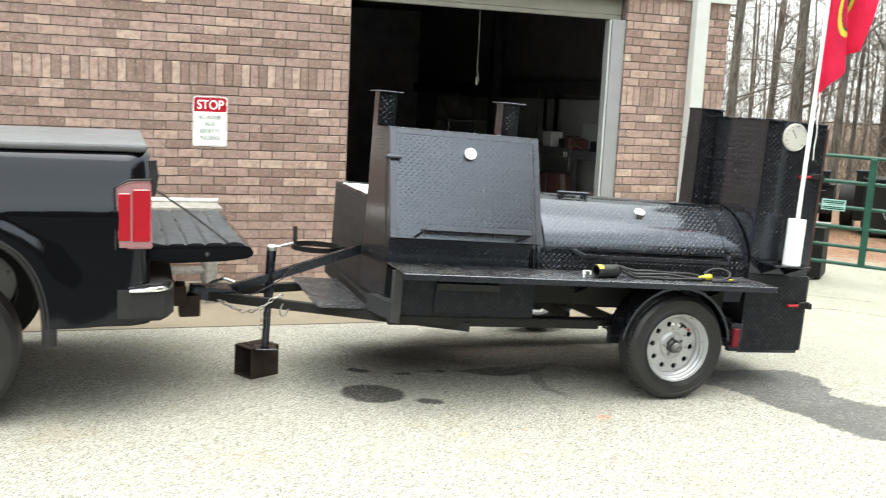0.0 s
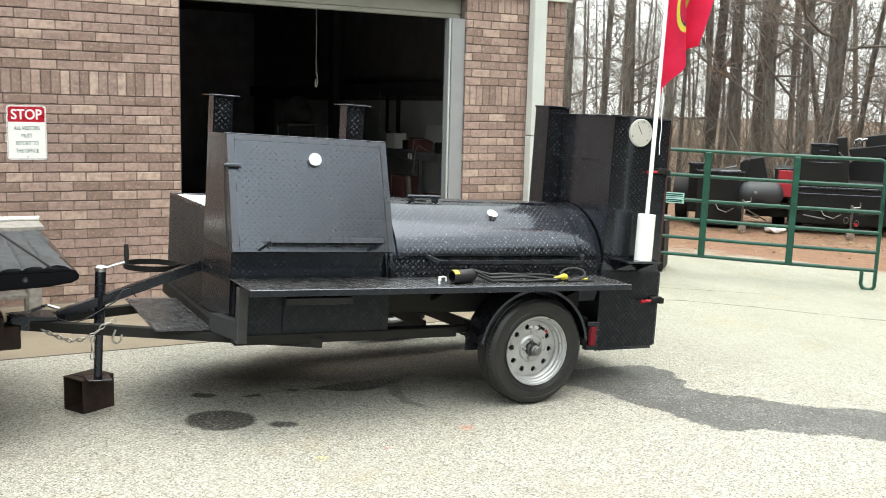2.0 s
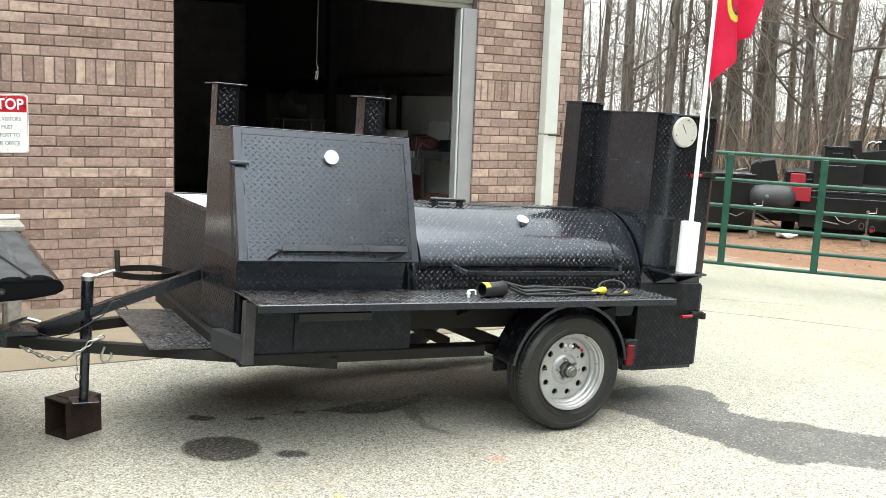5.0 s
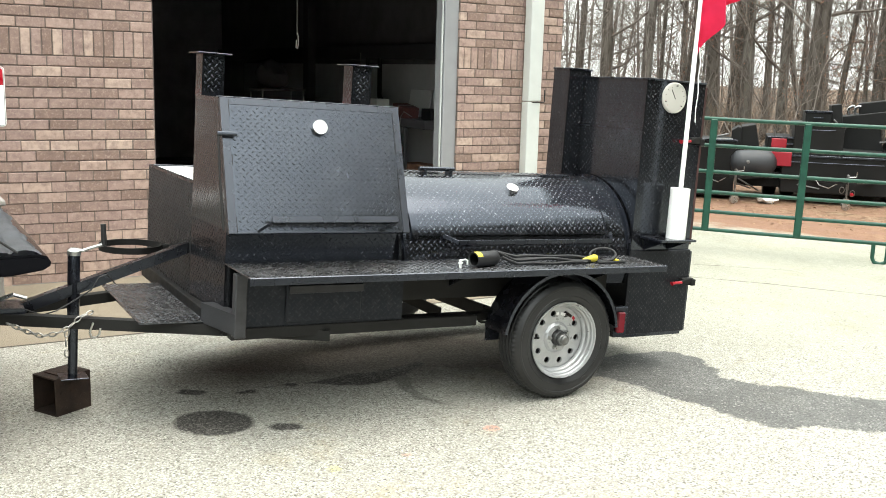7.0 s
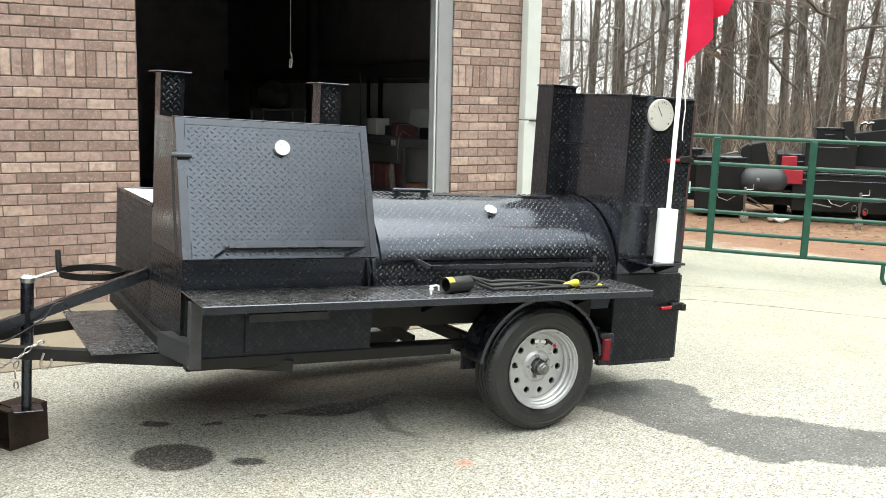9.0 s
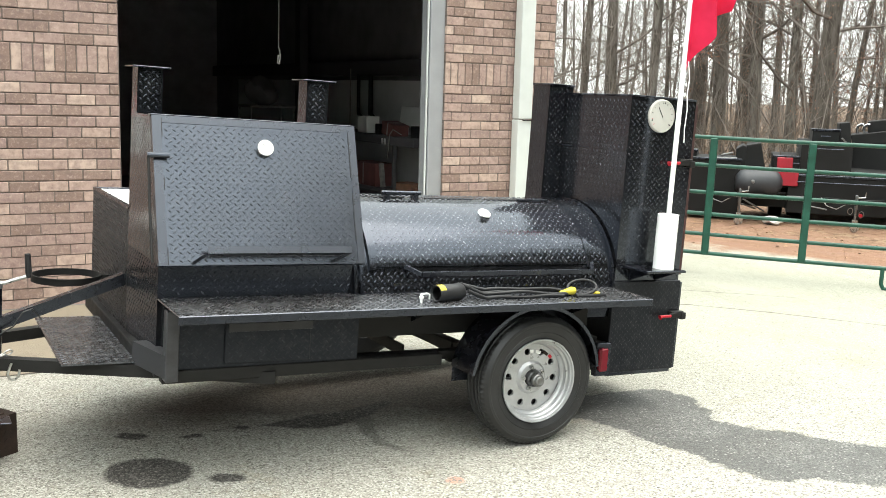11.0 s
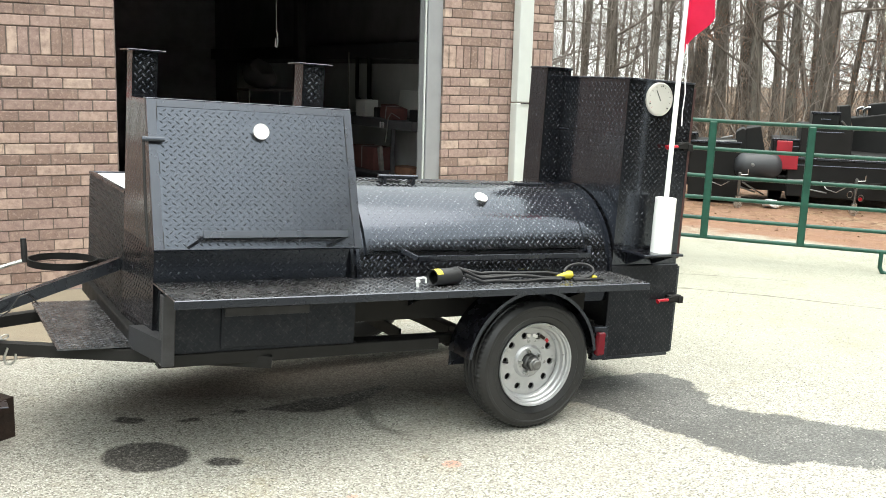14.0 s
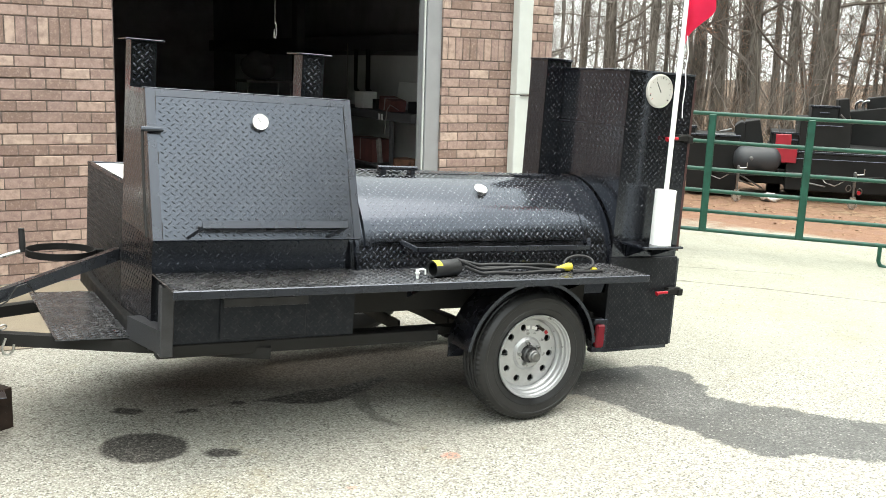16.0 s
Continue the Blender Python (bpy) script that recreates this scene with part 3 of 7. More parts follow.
def stop_sign():
    t = thing("wall_sign", pose(-1.267, -0.006, 1.463), "white rectangular sign with red stop band on bricks", "sign")
    w, h = 0.305, 0.447
    bm = B()
    prism(bm, rounded(w, h, 0.025), "y", 0, 0.004)
    part("sign_plate", bm, WHITE, t)
    bm = B()
    prism(bm, [(x, z) for x, z in rounded(w - 0.024, h - 0.024, 0.02) if z > 0.08] + [(-(w - 0.024) / 2, 0.088), ((w - 0.024) / 2, 0.088)], "y", -0.001, 0)
    part("red_band", bm, RED, t, "red band with white lettering")
    bm = B()
    tube(bm, [(x, -0.0005, z) for x, z in rounded(w - 0.014, h - 0.014, 0.02)], 0.0016, 4, True)
    part("border_line", bm, speckled("grey_sign_ink", (0.2, 0.2, 0.2), 0.5), t)
    text_mesh("lettering", "STOP", 0.115, 0, 0.145, WHITE, t, -0.0022, 0.86)
    ink = speckled("green_sign_ink", (0.04, 0.12, 0.1), 0.5)
    for row, body in enumerate(("ALL VISITORS", "MUST", "REPORT TO", "THE OFFICE")):
        text_mesh("lettering", body, 0.046, 0, 0.035 - 0.062 * row, ink, t, -0.0012, 0.72)
    for z in (0.2, -0.2):
        bm = B()
        disc(bm, 0.005, 0, 0.004, facing(0, -0.001, z, (0, -1, 0)), 10)
        part("screw", bm, ZINC, t)


stop_sign()

# ---- the smoker trailer: u to its rear, v away from the road side, w up ----
TRAILER = Matrix.Translation((1.15, -4.05, 0)) @ Matrix.Rotation(radians(-0.27), 4, "Z") @ Matrix.Rotation(radians(2.71), 4, "Y")
SIDE = facing(0, 0, 0, (0, -1, 0))


def rim_face(bm, m, r0, r1, hole, count, h, mid):
    """A dished ring with round holes: each sector is a patch round one hole."""
    for s in range(count):
        a0, a1 = 2 * math.pi * s / count, 2 * math.pi * (s + 1) / count
        am = (a0 + a1) / 2
        outer, inner = [], []
        k = 6
        loop = [(r1, a0 + (a1 - a0) * i / k) for i in range(k)] + [(r1 + (r0 - r1) * i / k, a1) for i in range(k)]
        loop += [(r0, a1 + (a0 - a1) * i / k) for i in range(k)] + [(r0 + (r1 - r0) * i / k, a0) for i in range(k)]
        cx, cy = mid * math.cos(am), mid * math.sin(am)
        for r, a in loop:
            x, y = r * math.cos(a), r * math.sin(a)
            outer.append(bm.verts.new(m @ Vector((x, y, h))))
            d = Vector((x - cx, y - cy)).normalized()
            inner.append((bm.verts.new(m @ Vector((cx + d.x * hole, cy + d.y * hole, h))), bm.verts.new(m @ Vector((cx + d.x * hole * 0.9, cy + d.y * hole * 0.9, h - 0.012)))))
        n = len(loop)
        for i in range(n):
            j = (i + 1) % n
            bm.faces.new((outer[i], outer[j], inner[j][0], inner[i][0]))
            bm.faces.new((inner[i][0], inner[j][0], inner[j][1], inner[i][1]))
    bmesh.ops.remove_doubles(bm, verts=bm.verts, dist=0.0004)


def wheel(parent, m, name="wheel"):
    """A trailer wheel; local z points outwards, the origin is the middle of the outer sidewall's plane."""
    w = new(name)
    w.parent = parent
    w.matrix_basis = m
    I = Matrix.Identity(4)
    bm = B()
    prof = [(0.196, -0.15), (0.205, -0.162), (0.25, -0.178), (0.285, -0.18), (0.308, -0.172), (0.32, -0.158)]
    for z in (-0.14, -0.108, -0.076, -0.046):
        prof += [(0.326, z - 0.014), (0.3265, z), (0.32, z + 0.003), (0.32, z + 0.009)]
    prof += [(0.3255, -0.03), (0.322, -0.02), (0.311, -0.007), (0.3, -0.001), (0.296, 0.0035), (0.284, 0.0045), (0.281, 0.0025), (0.262, 0.004), (0.246, 0.0015), (0.243, 0.0035), (0.226, -0.003), (0.21, -0.011), (0.204, -0.02)]
    lathe(bm, prof, I, 160)
    for v in bm.verts:
        r = math.hypot(v.co.x, v.co.y)
        k = round(math.atan2(v.co.y, v.co.x) / (2 * math.pi) * 160) + (1 if v.co.z < -0.09 else 0)
        if r > 0.306 and k % 2 == 0:
            v.co.x, v.co.y = v.co.x * (r - 0.0035) / r, v.co.y * (r - 0.0035) / r
    tyre = part("tyre", bm, RUBBER, w, "black trailer tyre with ribbed tread", 22)
    for k in range(5):
        bm = B()
        a = radians(200 + 11 * k)
        box(bm, -0.011, 0.011, -0.006, 0.006, 0.002, 0.0055, 0.001, Matrix.Rotation(a, 4, "Z") @ Matrix.Translation((0, 0.258, 0)))
        part("raised_mark", bm, RUBBER, tyre)
    for z0, w0, a0, mat in ((0.118, 0.03, 62, WHITE), (0.128, 0.034, 44, RUST), (0.132, 0.02, 30, RED), (0.12, 0.022, 80, WHITE)):
        bm = B()
        box(bm, -0.008, 0.008, -w0 / 2, w0 / 2, -0.0775, -0.0755, 0, Matrix.Rotation(radians(a0), 4, "Z") @ Matrix.Translation((z0 + 0.012, 0, 0)))
        part("sticker", bm, mat, w)
    rim = B()
    lathe(rim, [(0.186, -0.15), (0.2, -0.158), (0.208, -0.152), (0.19, -0.14), (0.172, -0.125), (0.17, -0.09), (0.176, -0.07), (0.184, -0.062), (0.186, -0.044), (0.1885, -0.04), (0.195, -0.036), (0.197, -0.022), (0.2, -0.016), (0.206, -0.014), (0.211, -0.006), (0.2085, 0.001), (0.203, -0.001), (0.1995, -0.011), (0.194, -0.015),
                (0.1915, -0.03), (0.183, -0.036), (0.181, -0.056), (0.174, -0.063), (0.17, -0.074)], I, 72)
    part("rim", rim, SILVER, w, "silver steel rim", 30)
    face = B()
    rim_face(face, I, 0.084, 0.172, 0.0172, 10, -0.078, 0.134)
    lathe(face, [(0.084, -0.078), (0.076, -0.07), (0.071, -0.066), (0.045, -0.064), (0.042, -0.085)], I, 40)
    part("wheel_disc", face, SILVER, w, "silver modular wheel disc with ten round holes", 30)
    # black plate that stands for the shade seen through the holes
    bm = B()
    disc(bm, 0.165, -0.115, -0.11, I, 40)
    part("drum_shadow_plate", bm, BLACK_PLASTIC, w, "dark plate standing for the shade behind the disc")
    hub = B()
    lathe(hub, [(0.042, -0.085), (0.041, -0.04), (0.036, -0.034), (0.035, -0.03)], I, 28)
    part("hub", hub, GREASY, w, "greasy steel hub", 35)
    hub = B()
    lathe(hub, [(0.032, -0.034), (0.031, -0.012), (0.026, -0.007), (0.025, 0.004), (0.019, 0.008), (0.012, 0.006), (0, 0.006)], I, 28)
    part("hub_cap", hub, ZINC_DULL, w, "dull steel hub cap", 35)
    for k in range(5):
        a = radians(18 + 72 * k)
        bm = B()
        lathe(bm, [(0.0105, -0.068), (0.0105, -0.05), (0.007, -0.044), (0, -0.042)], Matrix.Translation((0.057 * math.cos(a), 0.057 * math.sin(a), 0)), 6)
        part("lug_nut", bm, ZINC, w)
    bm = B()
    tube(bm, [(-0.155, 0.05, -0.07), (-0.152, 0.052, -0.046), (-0.14, 0.05, -0.03)], 0.005, 6)
    part("valve_stem", bm, BLACK_PLASTIC, w)
    return w


def gauge(parent, m, r, name="thermometer"):
    bm = B()
    lathe(bm, [(0, -0.01), (r, -0.01), (r, 0.012), (r * 0.93, 0.016), (r * 0.9, 0.011), (0, 0.0112)], m, 40)
    g = part(name, bm, CHROME if r < 0.06 else DIAL, parent, "round steel thermometer with pale dial", 30)
    bm = B()
    disc(bm, r * 0.9, 0.0112, 0.0128, m, 40)
    part("dial", bm, WHITE if r < 0.06 else DIAL, g)
    bm = B()
    box(bm, -r * 0.025, r * 0.025, -r * 0.1, r * 0.62, 0.0135, 0.0145, 0, m @ Matrix.Rotation(radians(32), 4, "Z"))
    part("pointer", bm, STEEL_DULL, g)
    if r > 0.06:
        for k in range(11):
            a = radians(-40 + 26 * k)
            bm = B()
            box(bm, r * 0.72, r * 0.82, -r * 0.012, r * 0.012, 0.0129, 0.0136, 0, m @ Matrix.Rotation(a, 4, "Z"))
            part("dial_mark", bm, RED if k > 8 else STEEL_DULL, g)
        for a in (80, 200, 320):
            bm = B()
            disc(bm, 0.004, 0.0128, 0.016, m @ Matrix.Translation((r * 0.8 * math.cos(radians(a)), r * 0.8 * math.sin(radians(a)), 0)), 8)
            part("screw", bm, STEEL_DULL, g)
    return g


def clamp(parent, u, v, w):
    """A red-handled toggle clamp on the side of the tower, closing a rear door."""
    bm = B()
    box(bm, u + 0.06, u + 0.15, v - 0.03, v, w - 0.018, w + 0.018, 0.003)
    box(bm, u + 0.13, u + 0.165, v - 0.035, v + 0.01, w - 0.028, w + 0.01, 0.003)
    tube(bm, [(u + 0.03, v - 0.025, w - 0.004), (u + 0.1, v - 0.03, w + 0.012)], 0.006, 6)
    c = part("toggle_clamp", bm, STEEL_DULL, parent, "toggle clamp with red grip")
    bm = B()
    tube(bm, [(u - 0.02, v - 0.03, w - 0.012), (u - 0.01, v - 0.03, w - 0.008), (u + 0.055, v - 0.03, w - 0.006)], [0.014, 0.0085, 0.0085], 10)
    part("grip", bm, RED, c, "red plastic grip")


def tread_lugs(parent, place, wide, high, inside=None, material=None, cell=0.0245, rise=0.0021):
    """Raised lens-shaped lugs that lie crosswise in turn on a plate.
    place(a, b) gives a point of the plate, a across and b up it, and its normal; inside(a, b) says where the plate goes on."""
    verts, faces = [], []
    q = cell * math.sqrt(0.5)
    n = int((wide + high) / q) + 2
    for i in range(-n, n):
        for j in range(-n, n):
            a, b = (i - j) * q + q, (i + j) * q + q
            if not (0.011 < a < wide - 0.011 and 0.011 < b < high - 0.011) or (inside and not inside(a, b)):
                continue
            s = q / cell if (i + j) % 2 else -q / cell
            long, short = 0.0118, 0.0039
            ring = ((1, 0, 0), (0.45, 0.85, 0), (-0.45, 0.85, 0), (-1, 0, 0), (-0.45, -0.85, 0), (0.45, -0.85, 0), (0.5, 0, 1), (-0.5, 0, 1))
            v0 = len(verts)
            for x, y, z in ring:
                x, y = x * long, y * short
                p, normal = place(a + 0.7071 * x - s * y, b + s * x + 0.7071 * y)
                verts.append(p + normal * (z * rise))
            faces += [(v0, v0 + 1, v0 + 6), (v0 + 1, v0 + 2, v0 + 7, v0 + 6), (v0 + 2, v0 + 3, v0 + 7), (v0 + 3, v0 + 4, v0 + 7), (v0 + 4, v0 + 5, v0 + 6, v0 + 7), (v0 + 5, v0, v0 + 6)]
    me = bpy.data.meshes.new("tread_relief")
    me.from_pydata(verts, [], faces)
    me.materials.append(material or LUG)
    me.shade_smooth()
    ob = new("tread_relief", me)
    ob.parent = parent
    return tagged(ob, "raised crosswise relief of the tread plate", kind="stuff")


def flat(origin, across, up, normal):
    """A flat plate for tread_lugs."""
    o, x, y, n = (Vector(v) for v in (origin, across, up, normal))
    return lambda a, b: (o + x * a + y * b, n)


LID_A, LID_B = Vector((0, 0.105, 0.905)), Vector((0, 0.318, 1.504))


def lid_point(u, f, out=0.0):
    """A point on the slanted lid: u along it, f from its bottom to its top, out from its face."""
    d = (LID_B - LID_A)
    n = Vector((0, -d.z, d.y)).normalized()
    p = LID_A + d * f + n * out
    return Vector((u, p.y, p.z))


def slab_on_lid(bm, u0, u1, f0, f1, o0, o1):
    v = [bm.verts.new(lid_point(u, f, o)) for o in (o0, o1) for u, f in ((u0, f0), (u1, f0), (u1, f1), (u0, f1))]
    for q in ((0, 1, 2, 3), (4, 5, 6, 7), (0, 1, 5, 4), (1, 2, 6, 5), (2, 3, 7, 6), (3, 0, 4, 7)):
        bm.faces.new([v[i] for i in q])


def build_trailer():
    t = thing("smoker_trailer", TRAILER, "black tread-plate barbecue smoker trailer hitched behind a pickup truck", "trailer")
    # chassis
    for v0, u1 in ((0.12, -0.47), (1.6, -0.47)):
        bm = B()
        box(bm, -1.79, u1, v0, v0 + 0.055, 0.405, 0.46, 0.004)
        part("side_rail", bm, STEEL_DULL, t)
    for v0 in (0.25, 1.47):
        bm = B()
        box(bm, -1.79, 1.05, v0, v0 + 0.06, 0.395, 0.438, 0.004)
        part("inner_rail", bm, STEEL_DULL, t)
    for u0 in (-1.85, -0.95, 0.5):
        bm = B()
        box(bm, u0, u0 + 0.055, 0.4 if u0 < -1.8 else 0.13 if u0 < 0 else 0.25, 1.655, 0.42, 0.5 if u0 < -1.8 else 0.465, 0.004)
        part("cross_rail", bm, STEEL_DULL, t)
    # rail end in paler grey for the sky's light on its top
    bm = B()
    prism(bm, [(-1.862, 0.36), (-1.7905, 0.075), (-1.7905, 0.124), (-1.745, 0.124), (-1.745, 0.15), (-1.805, 0.36)], "z", 0.44, 0.537)
    part("rail_end", bm, STEEL_GREY, t, "end of the front rail, skylight put into its grey")
    bm = B()
    box(bm, -0.905, 0.42, 0.18, 0.186, 0.545, 0.733, 0.001)
    part("skirt_panel", bm, STEEL_DULL, t, "dull black panel under the shelf")
    for u0 in (-0.59, -0.317):
        bm = B()
        box(bm, u0, u0 + 0.01, 0.308, 1.655, 0.405, 0.465, 0.001)
        part("cross_plate", bm, STEEL_DULL, t)
    bm = B()
    prism(bm, [(-0.04, 0.12), (0.02, 0.12), (-0.1, 1.84), (-0.16, 1.84)], "z", 0.3, 0.36)
    part("axle_beam", bm, STEEL_DULL, t)
    for v0 in (0.262, 1.482):
        bm = B()
        for k in range(4):
            n = 10
            sp = 0.34 - 0.06 * k
            pts = [(-0.01 + sp * s, 0.385 - 0.02 * k + 0.03 * (1 - abs(s)) * -1) for s in [i / n * 2 - 1 for i in range(n + 1)]]
            prism(bm, pts + [(x, z - 0.008) for x, z in pts[::-1]], "y", v0, v0 + 0.04)
        part("leaf_spring", bm, STEEL_DULL, t)
    # tongue
    for v0, v1 in ((0.71, 0.12), (0.82, 1.55)):
        bm = B()
        tube(bm, [(-2.74, v0, 0.425), (-1.3, v1, 0.405)], [0.026, 0.026], square=True)
        part("tongue_rail", bm, STEEL_DULL, t)
    bm = B()
    prism(bm, [(-2.84, 0.725), (-2.74, 0.68), (-2.6, 0.66), (-2.6, 0.87), (-2.74, 0.85), (-2.84, 0.805)], "z", 0.4, 0.475)
    lathe(bm, [(0, 0.46), (0.036, 0.46), (0.045, 0.42), (0.045, 0.39), (0, 0.385)], Matrix.Translation((-2.795, 0.765, 0.02)), 20)
    cp = part("coupler", bm, STEEL, t, "black ball coupler")
    bm = B()
    tube(bm, [(-2.72, 0.765, 0.49), (-2.64, 0.765, 0.52), (-2.58, 0.765, 0.5)], 0.01, 6)
    part("latch_lever", bm, ZINC, cp)
    bm = B()
    tube(bm, [(-1.815, 0.78, 0.735), (-2.66, 0.78, 0.43)], 0.026, square=True)
    part("tongue_brace", bm, STEEL, t, "sloping square-tube brace")
    bm = B()
    prism(bm, [(-2.152, 0.345), (-1.838, 0.335), (-1.838, 1.26), (-2.148, 1.27)], "z", 0.446, 0.453)
    st = part("step_plate", bm, PLATE_WORN, t, "worn tread-plate step over the tongue")
    tread_lugs(st, flat((-2.15, 0.345, 0.453), (1, 0, 0), (0, 1, 0), (0, 0, 1)), 0.31, 0.915, None, LUG_WORN)
    # bottle ring
    bm = B()
    ring = [(0.162, 0.655), (0.162, 0.688), (0.155, 0.688), (0.155, 0.655)]
    lathe(bm, ring, Matrix.Translation((-2.018, 1.175, 0)), 40, True)
    box(bm, -1.862, -1.819, 1.16, 1.19, 0.658, 0.684, 0.002)
    part("bottle_ring", bm, STEEL_DULL, t, "flat steel ring for a gas bottle", 30)
    # jack
    bm = B()
    lathe(bm, [(0, 0.37), (0.029, 0.37), (0.029, 0.70), (0.026, 0.706), (0, 0.707)], Matrix.Translation((-2.368, 0.78, 0)), 20)
    lathe(bm, [(0, 0.1), (0.023, 0.1), (0.023, 0.38)], Matrix.Translation((-2.368, 0.78, 0)), 20)
    box(bm, -2.43, -2.3, 0.72, 0.84, 0.094, 0.1, 0.002)
    jk = part("tongue_jack", bm, STEEL, t, "black tubular jack", 30)
    bm = B()
    lathe(bm, [(0.0, 0.7), (0.031, 0.7), (0.032, 0.722), (0.02, 0.735), (0, 0.738)], Matrix.Translation((-2.368, 0.78, 0)), 20)
    tube(bm, [(-2.368, 0.78, 0.724), (-2.33, 0.775, 0.722), (-2.29, 0.765, 0.738), (-2.235, 0.75, 0.757)], [0.012, 0.008, 0.008, 0.008], 8)
    cr = part("jack_crank", bm, ZINC, jk, "bright zinc crank", 40)
    bm = B()
    tube(bm, [(-2.235, 0.75, 0.75), (-2.236, 0.75, 0.78), (-2.241, 0.75, 0.855)], [0.011, 0.014, 0.0125], 12)
    part("crank_grip", bm, BLACK_PLASTIC, cr)
    # safety chains
    def links(name, line, step=0.026):
        bm = B()
        pts = [Vector(p) for p in line]
        i = 0
        for a, b in zip(pts, pts[1:]):
            n = max(1, int((b - a).length / step))
            for k in range(n):
                c, d = a.lerp(b, (k + 0.5) / n), (b - a).normalized()
                s = d.cross(Vector((0, 0, 1)) if abs(d.z) < 0.8 else Vector((0, 1, 0))).normalized()
                if i % 2:
                    s = d.cross(s).normalized()
                i += 1
                lp = [c + d * 0.018 * math.cos(x) + s * 0.0095 * math.sin(x) for x in [2 * math.pi * q / 10 for q in range(10)]]
                tube(bm, lp, 0.0036, 5, True)
        part(name, bm, ZINC_WORN, t, "zinc safety chain", 40)
    links("safety_chain", [(-2.68, 0.61, 0.42), (-2.61, 0.58, 0.388), (-2.54, 0.55, 0.366), (-2.48, 0.535, 0.378), (-2.43, 0.525, 0.405), (-2.375, 0.53, 0.455), (-2.32, 0.55, 0.47)])
    links("safety_chain", [(-2.43, 0.525, 0.4), (-2.441, 0.525, 0.36), (-2.438, 0.525, 0.31), (-2.434, 0.525, 0.26)])
    bm = B()
    tube(bm, [(-2.325, 0.5, 0.43), (-2.34, 0.5, 0.385), (-2.332, 0.5, 0.362), (-2.312, 0.5, 0.358), (-2.297, 0.5, 0.372), (-2.292, 0.5, 0.402)], 0.0055, 6)
    part("chain_hook", bm, ZINC, t)
    bm = B()
    tube(bm, [(-2.6, 0.72, 0.46), (-2.52, 0.7, 0.43), (-2.46, 0.69, 0.45), (-2.4, 0.7, 0.48), (-2.3, 0.71, 0.54), (-2.26, 0.72, 0.6), (-2.22, 0.74, 0.61), (-2.18, 0.74, 0.56)], 0.0035, 6)
    part("brake_wire", bm, BLACK_PLASTIC, t)
    # front corner post, panel and drawer
    bm = B()
    box(bm, -1.79, -1.735, 0.07, 0.122, 0.425, 0.722, 0.004)
    part("corner_post", bm, STEEL_GREY, t, "grey corner post")
    bm = B()
    box(bm, -1.735, -0.912, 0.13, 0.16, 0.46, 0.725)
    fp = part("front_panel", bm, PLATE_GRIMY, t, "black tread-plate side panel")
    tread_lugs(fp, flat((-1.735, 0.13, 0.46), (1, 0, 0), (0, 0, 1), (0, -1, 0)), 0.82, 0.24, lambda a, b: not 0.19 < a < 0.6, LUG_GRIMY)
    bm = B()
    box(bm, -1.53, -1.145, 0.118, 0.14, 0.475, 0.655, 0.003)
    dr = part("drawer", bm, PLATE_GRIMY, t, "tread-plate ash drawer")
    tread_lugs(dr, flat((-1.53, 0.118, 0.475), (1, 0, 0), (0, 0, 1), (0, -1, 0)), 0.385, 0.148, None, LUG_GRIMY)
    # the pull's paler grey paints in the sky that it catches
    bm = B()
    prism(bm, [(0.118, 0.662), (0.088, 0.656), (0.086, 0.622), (0.092, 0.62), (0.095, 0.65), (0.118, 0.652)], "x", -1.525, -1.15)
    part("drawer_pull", bm, STEEL_GREY, dr)
    # shelf
    bm = B()
    box(bm, -1.79, 0.59, -0.12, 0.25, 0.735, 0.743, 0.002)
    sh = part("side_shelf", bm, PLATE_WORN, t, "worn tread-plate side shelf")
    tread_lugs(sh, flat((-1.79, -0.12, 0.743), (1, 0, 0), (0, 1, 0), (0, 0, 1)), 2.38, 0.365, None, LUG_WORN)
    bm = B()
    box(bm, -1.79, 0.59, -0.122, -0.116, 0.708, 0.741, 0.0015)
    part("shelf_edge", bm, STEEL, sh)
    for u0 in (-0.62, 0.3):
        bm = B()
        prism(bm, [(-0.08, 0.73), (0.24, 0.73), (0.24, 0.6), (0.2, 0.6)], "x", u0, u0 + 0.006)
        part("shelf_bracket", bm, STEEL, sh)
    # char-grill cabinet
    bm = B()
    prism(bm, [(0.2, 0.905), (0.14, 0.905), (0.345, 1.502), (0.72, 1.502), (0.72, 0.905)], "x", -1.82, -0.905)
    prism(bm, [(-1.79, 0.245), (-0.905, 0.245), (-0.905, 0.72), (-1.82, 0.72)], "z", 0.46, 0.905)
    gc = part("grill_cabinet", bm, PLATE, t, "tread-plate grill cabinet")
    tread_lugs(gc, flat((-1.79, 0.245, 0.745), (1, 0, 0), (0, 0, 1), (0, -1, 0)), 0.885, 0.16)
    tread_lugs(gc, flat((-1.82, 0.72, 0.905), (0, -1, 0), (0, 0, 1), (-1, 0, 0)), 0.58, 0.597, lambda a, b: a < 0.56 - 0.343 * b, LUG_GRIMY, rise=0.0009)
    slope = Vector((0.03, -0.475, 0)).normalized()
    tread_lugs(gc, flat((-1.82, 0.72, 0.46), slope, (0, 0, 1), (slope.y, -slope.x, 0)), 0.475, 0.445)
    lid = B()
    slab_on_lid(lid, -1.815, -0.912, 0.0, 1.0, -0.03, -0.006)
    ld = part("grill_lid", lid, PLATE_LID, t, "slanted tread-plate grill lid")
    rise_way = (LID_B - LID_A).normalized()
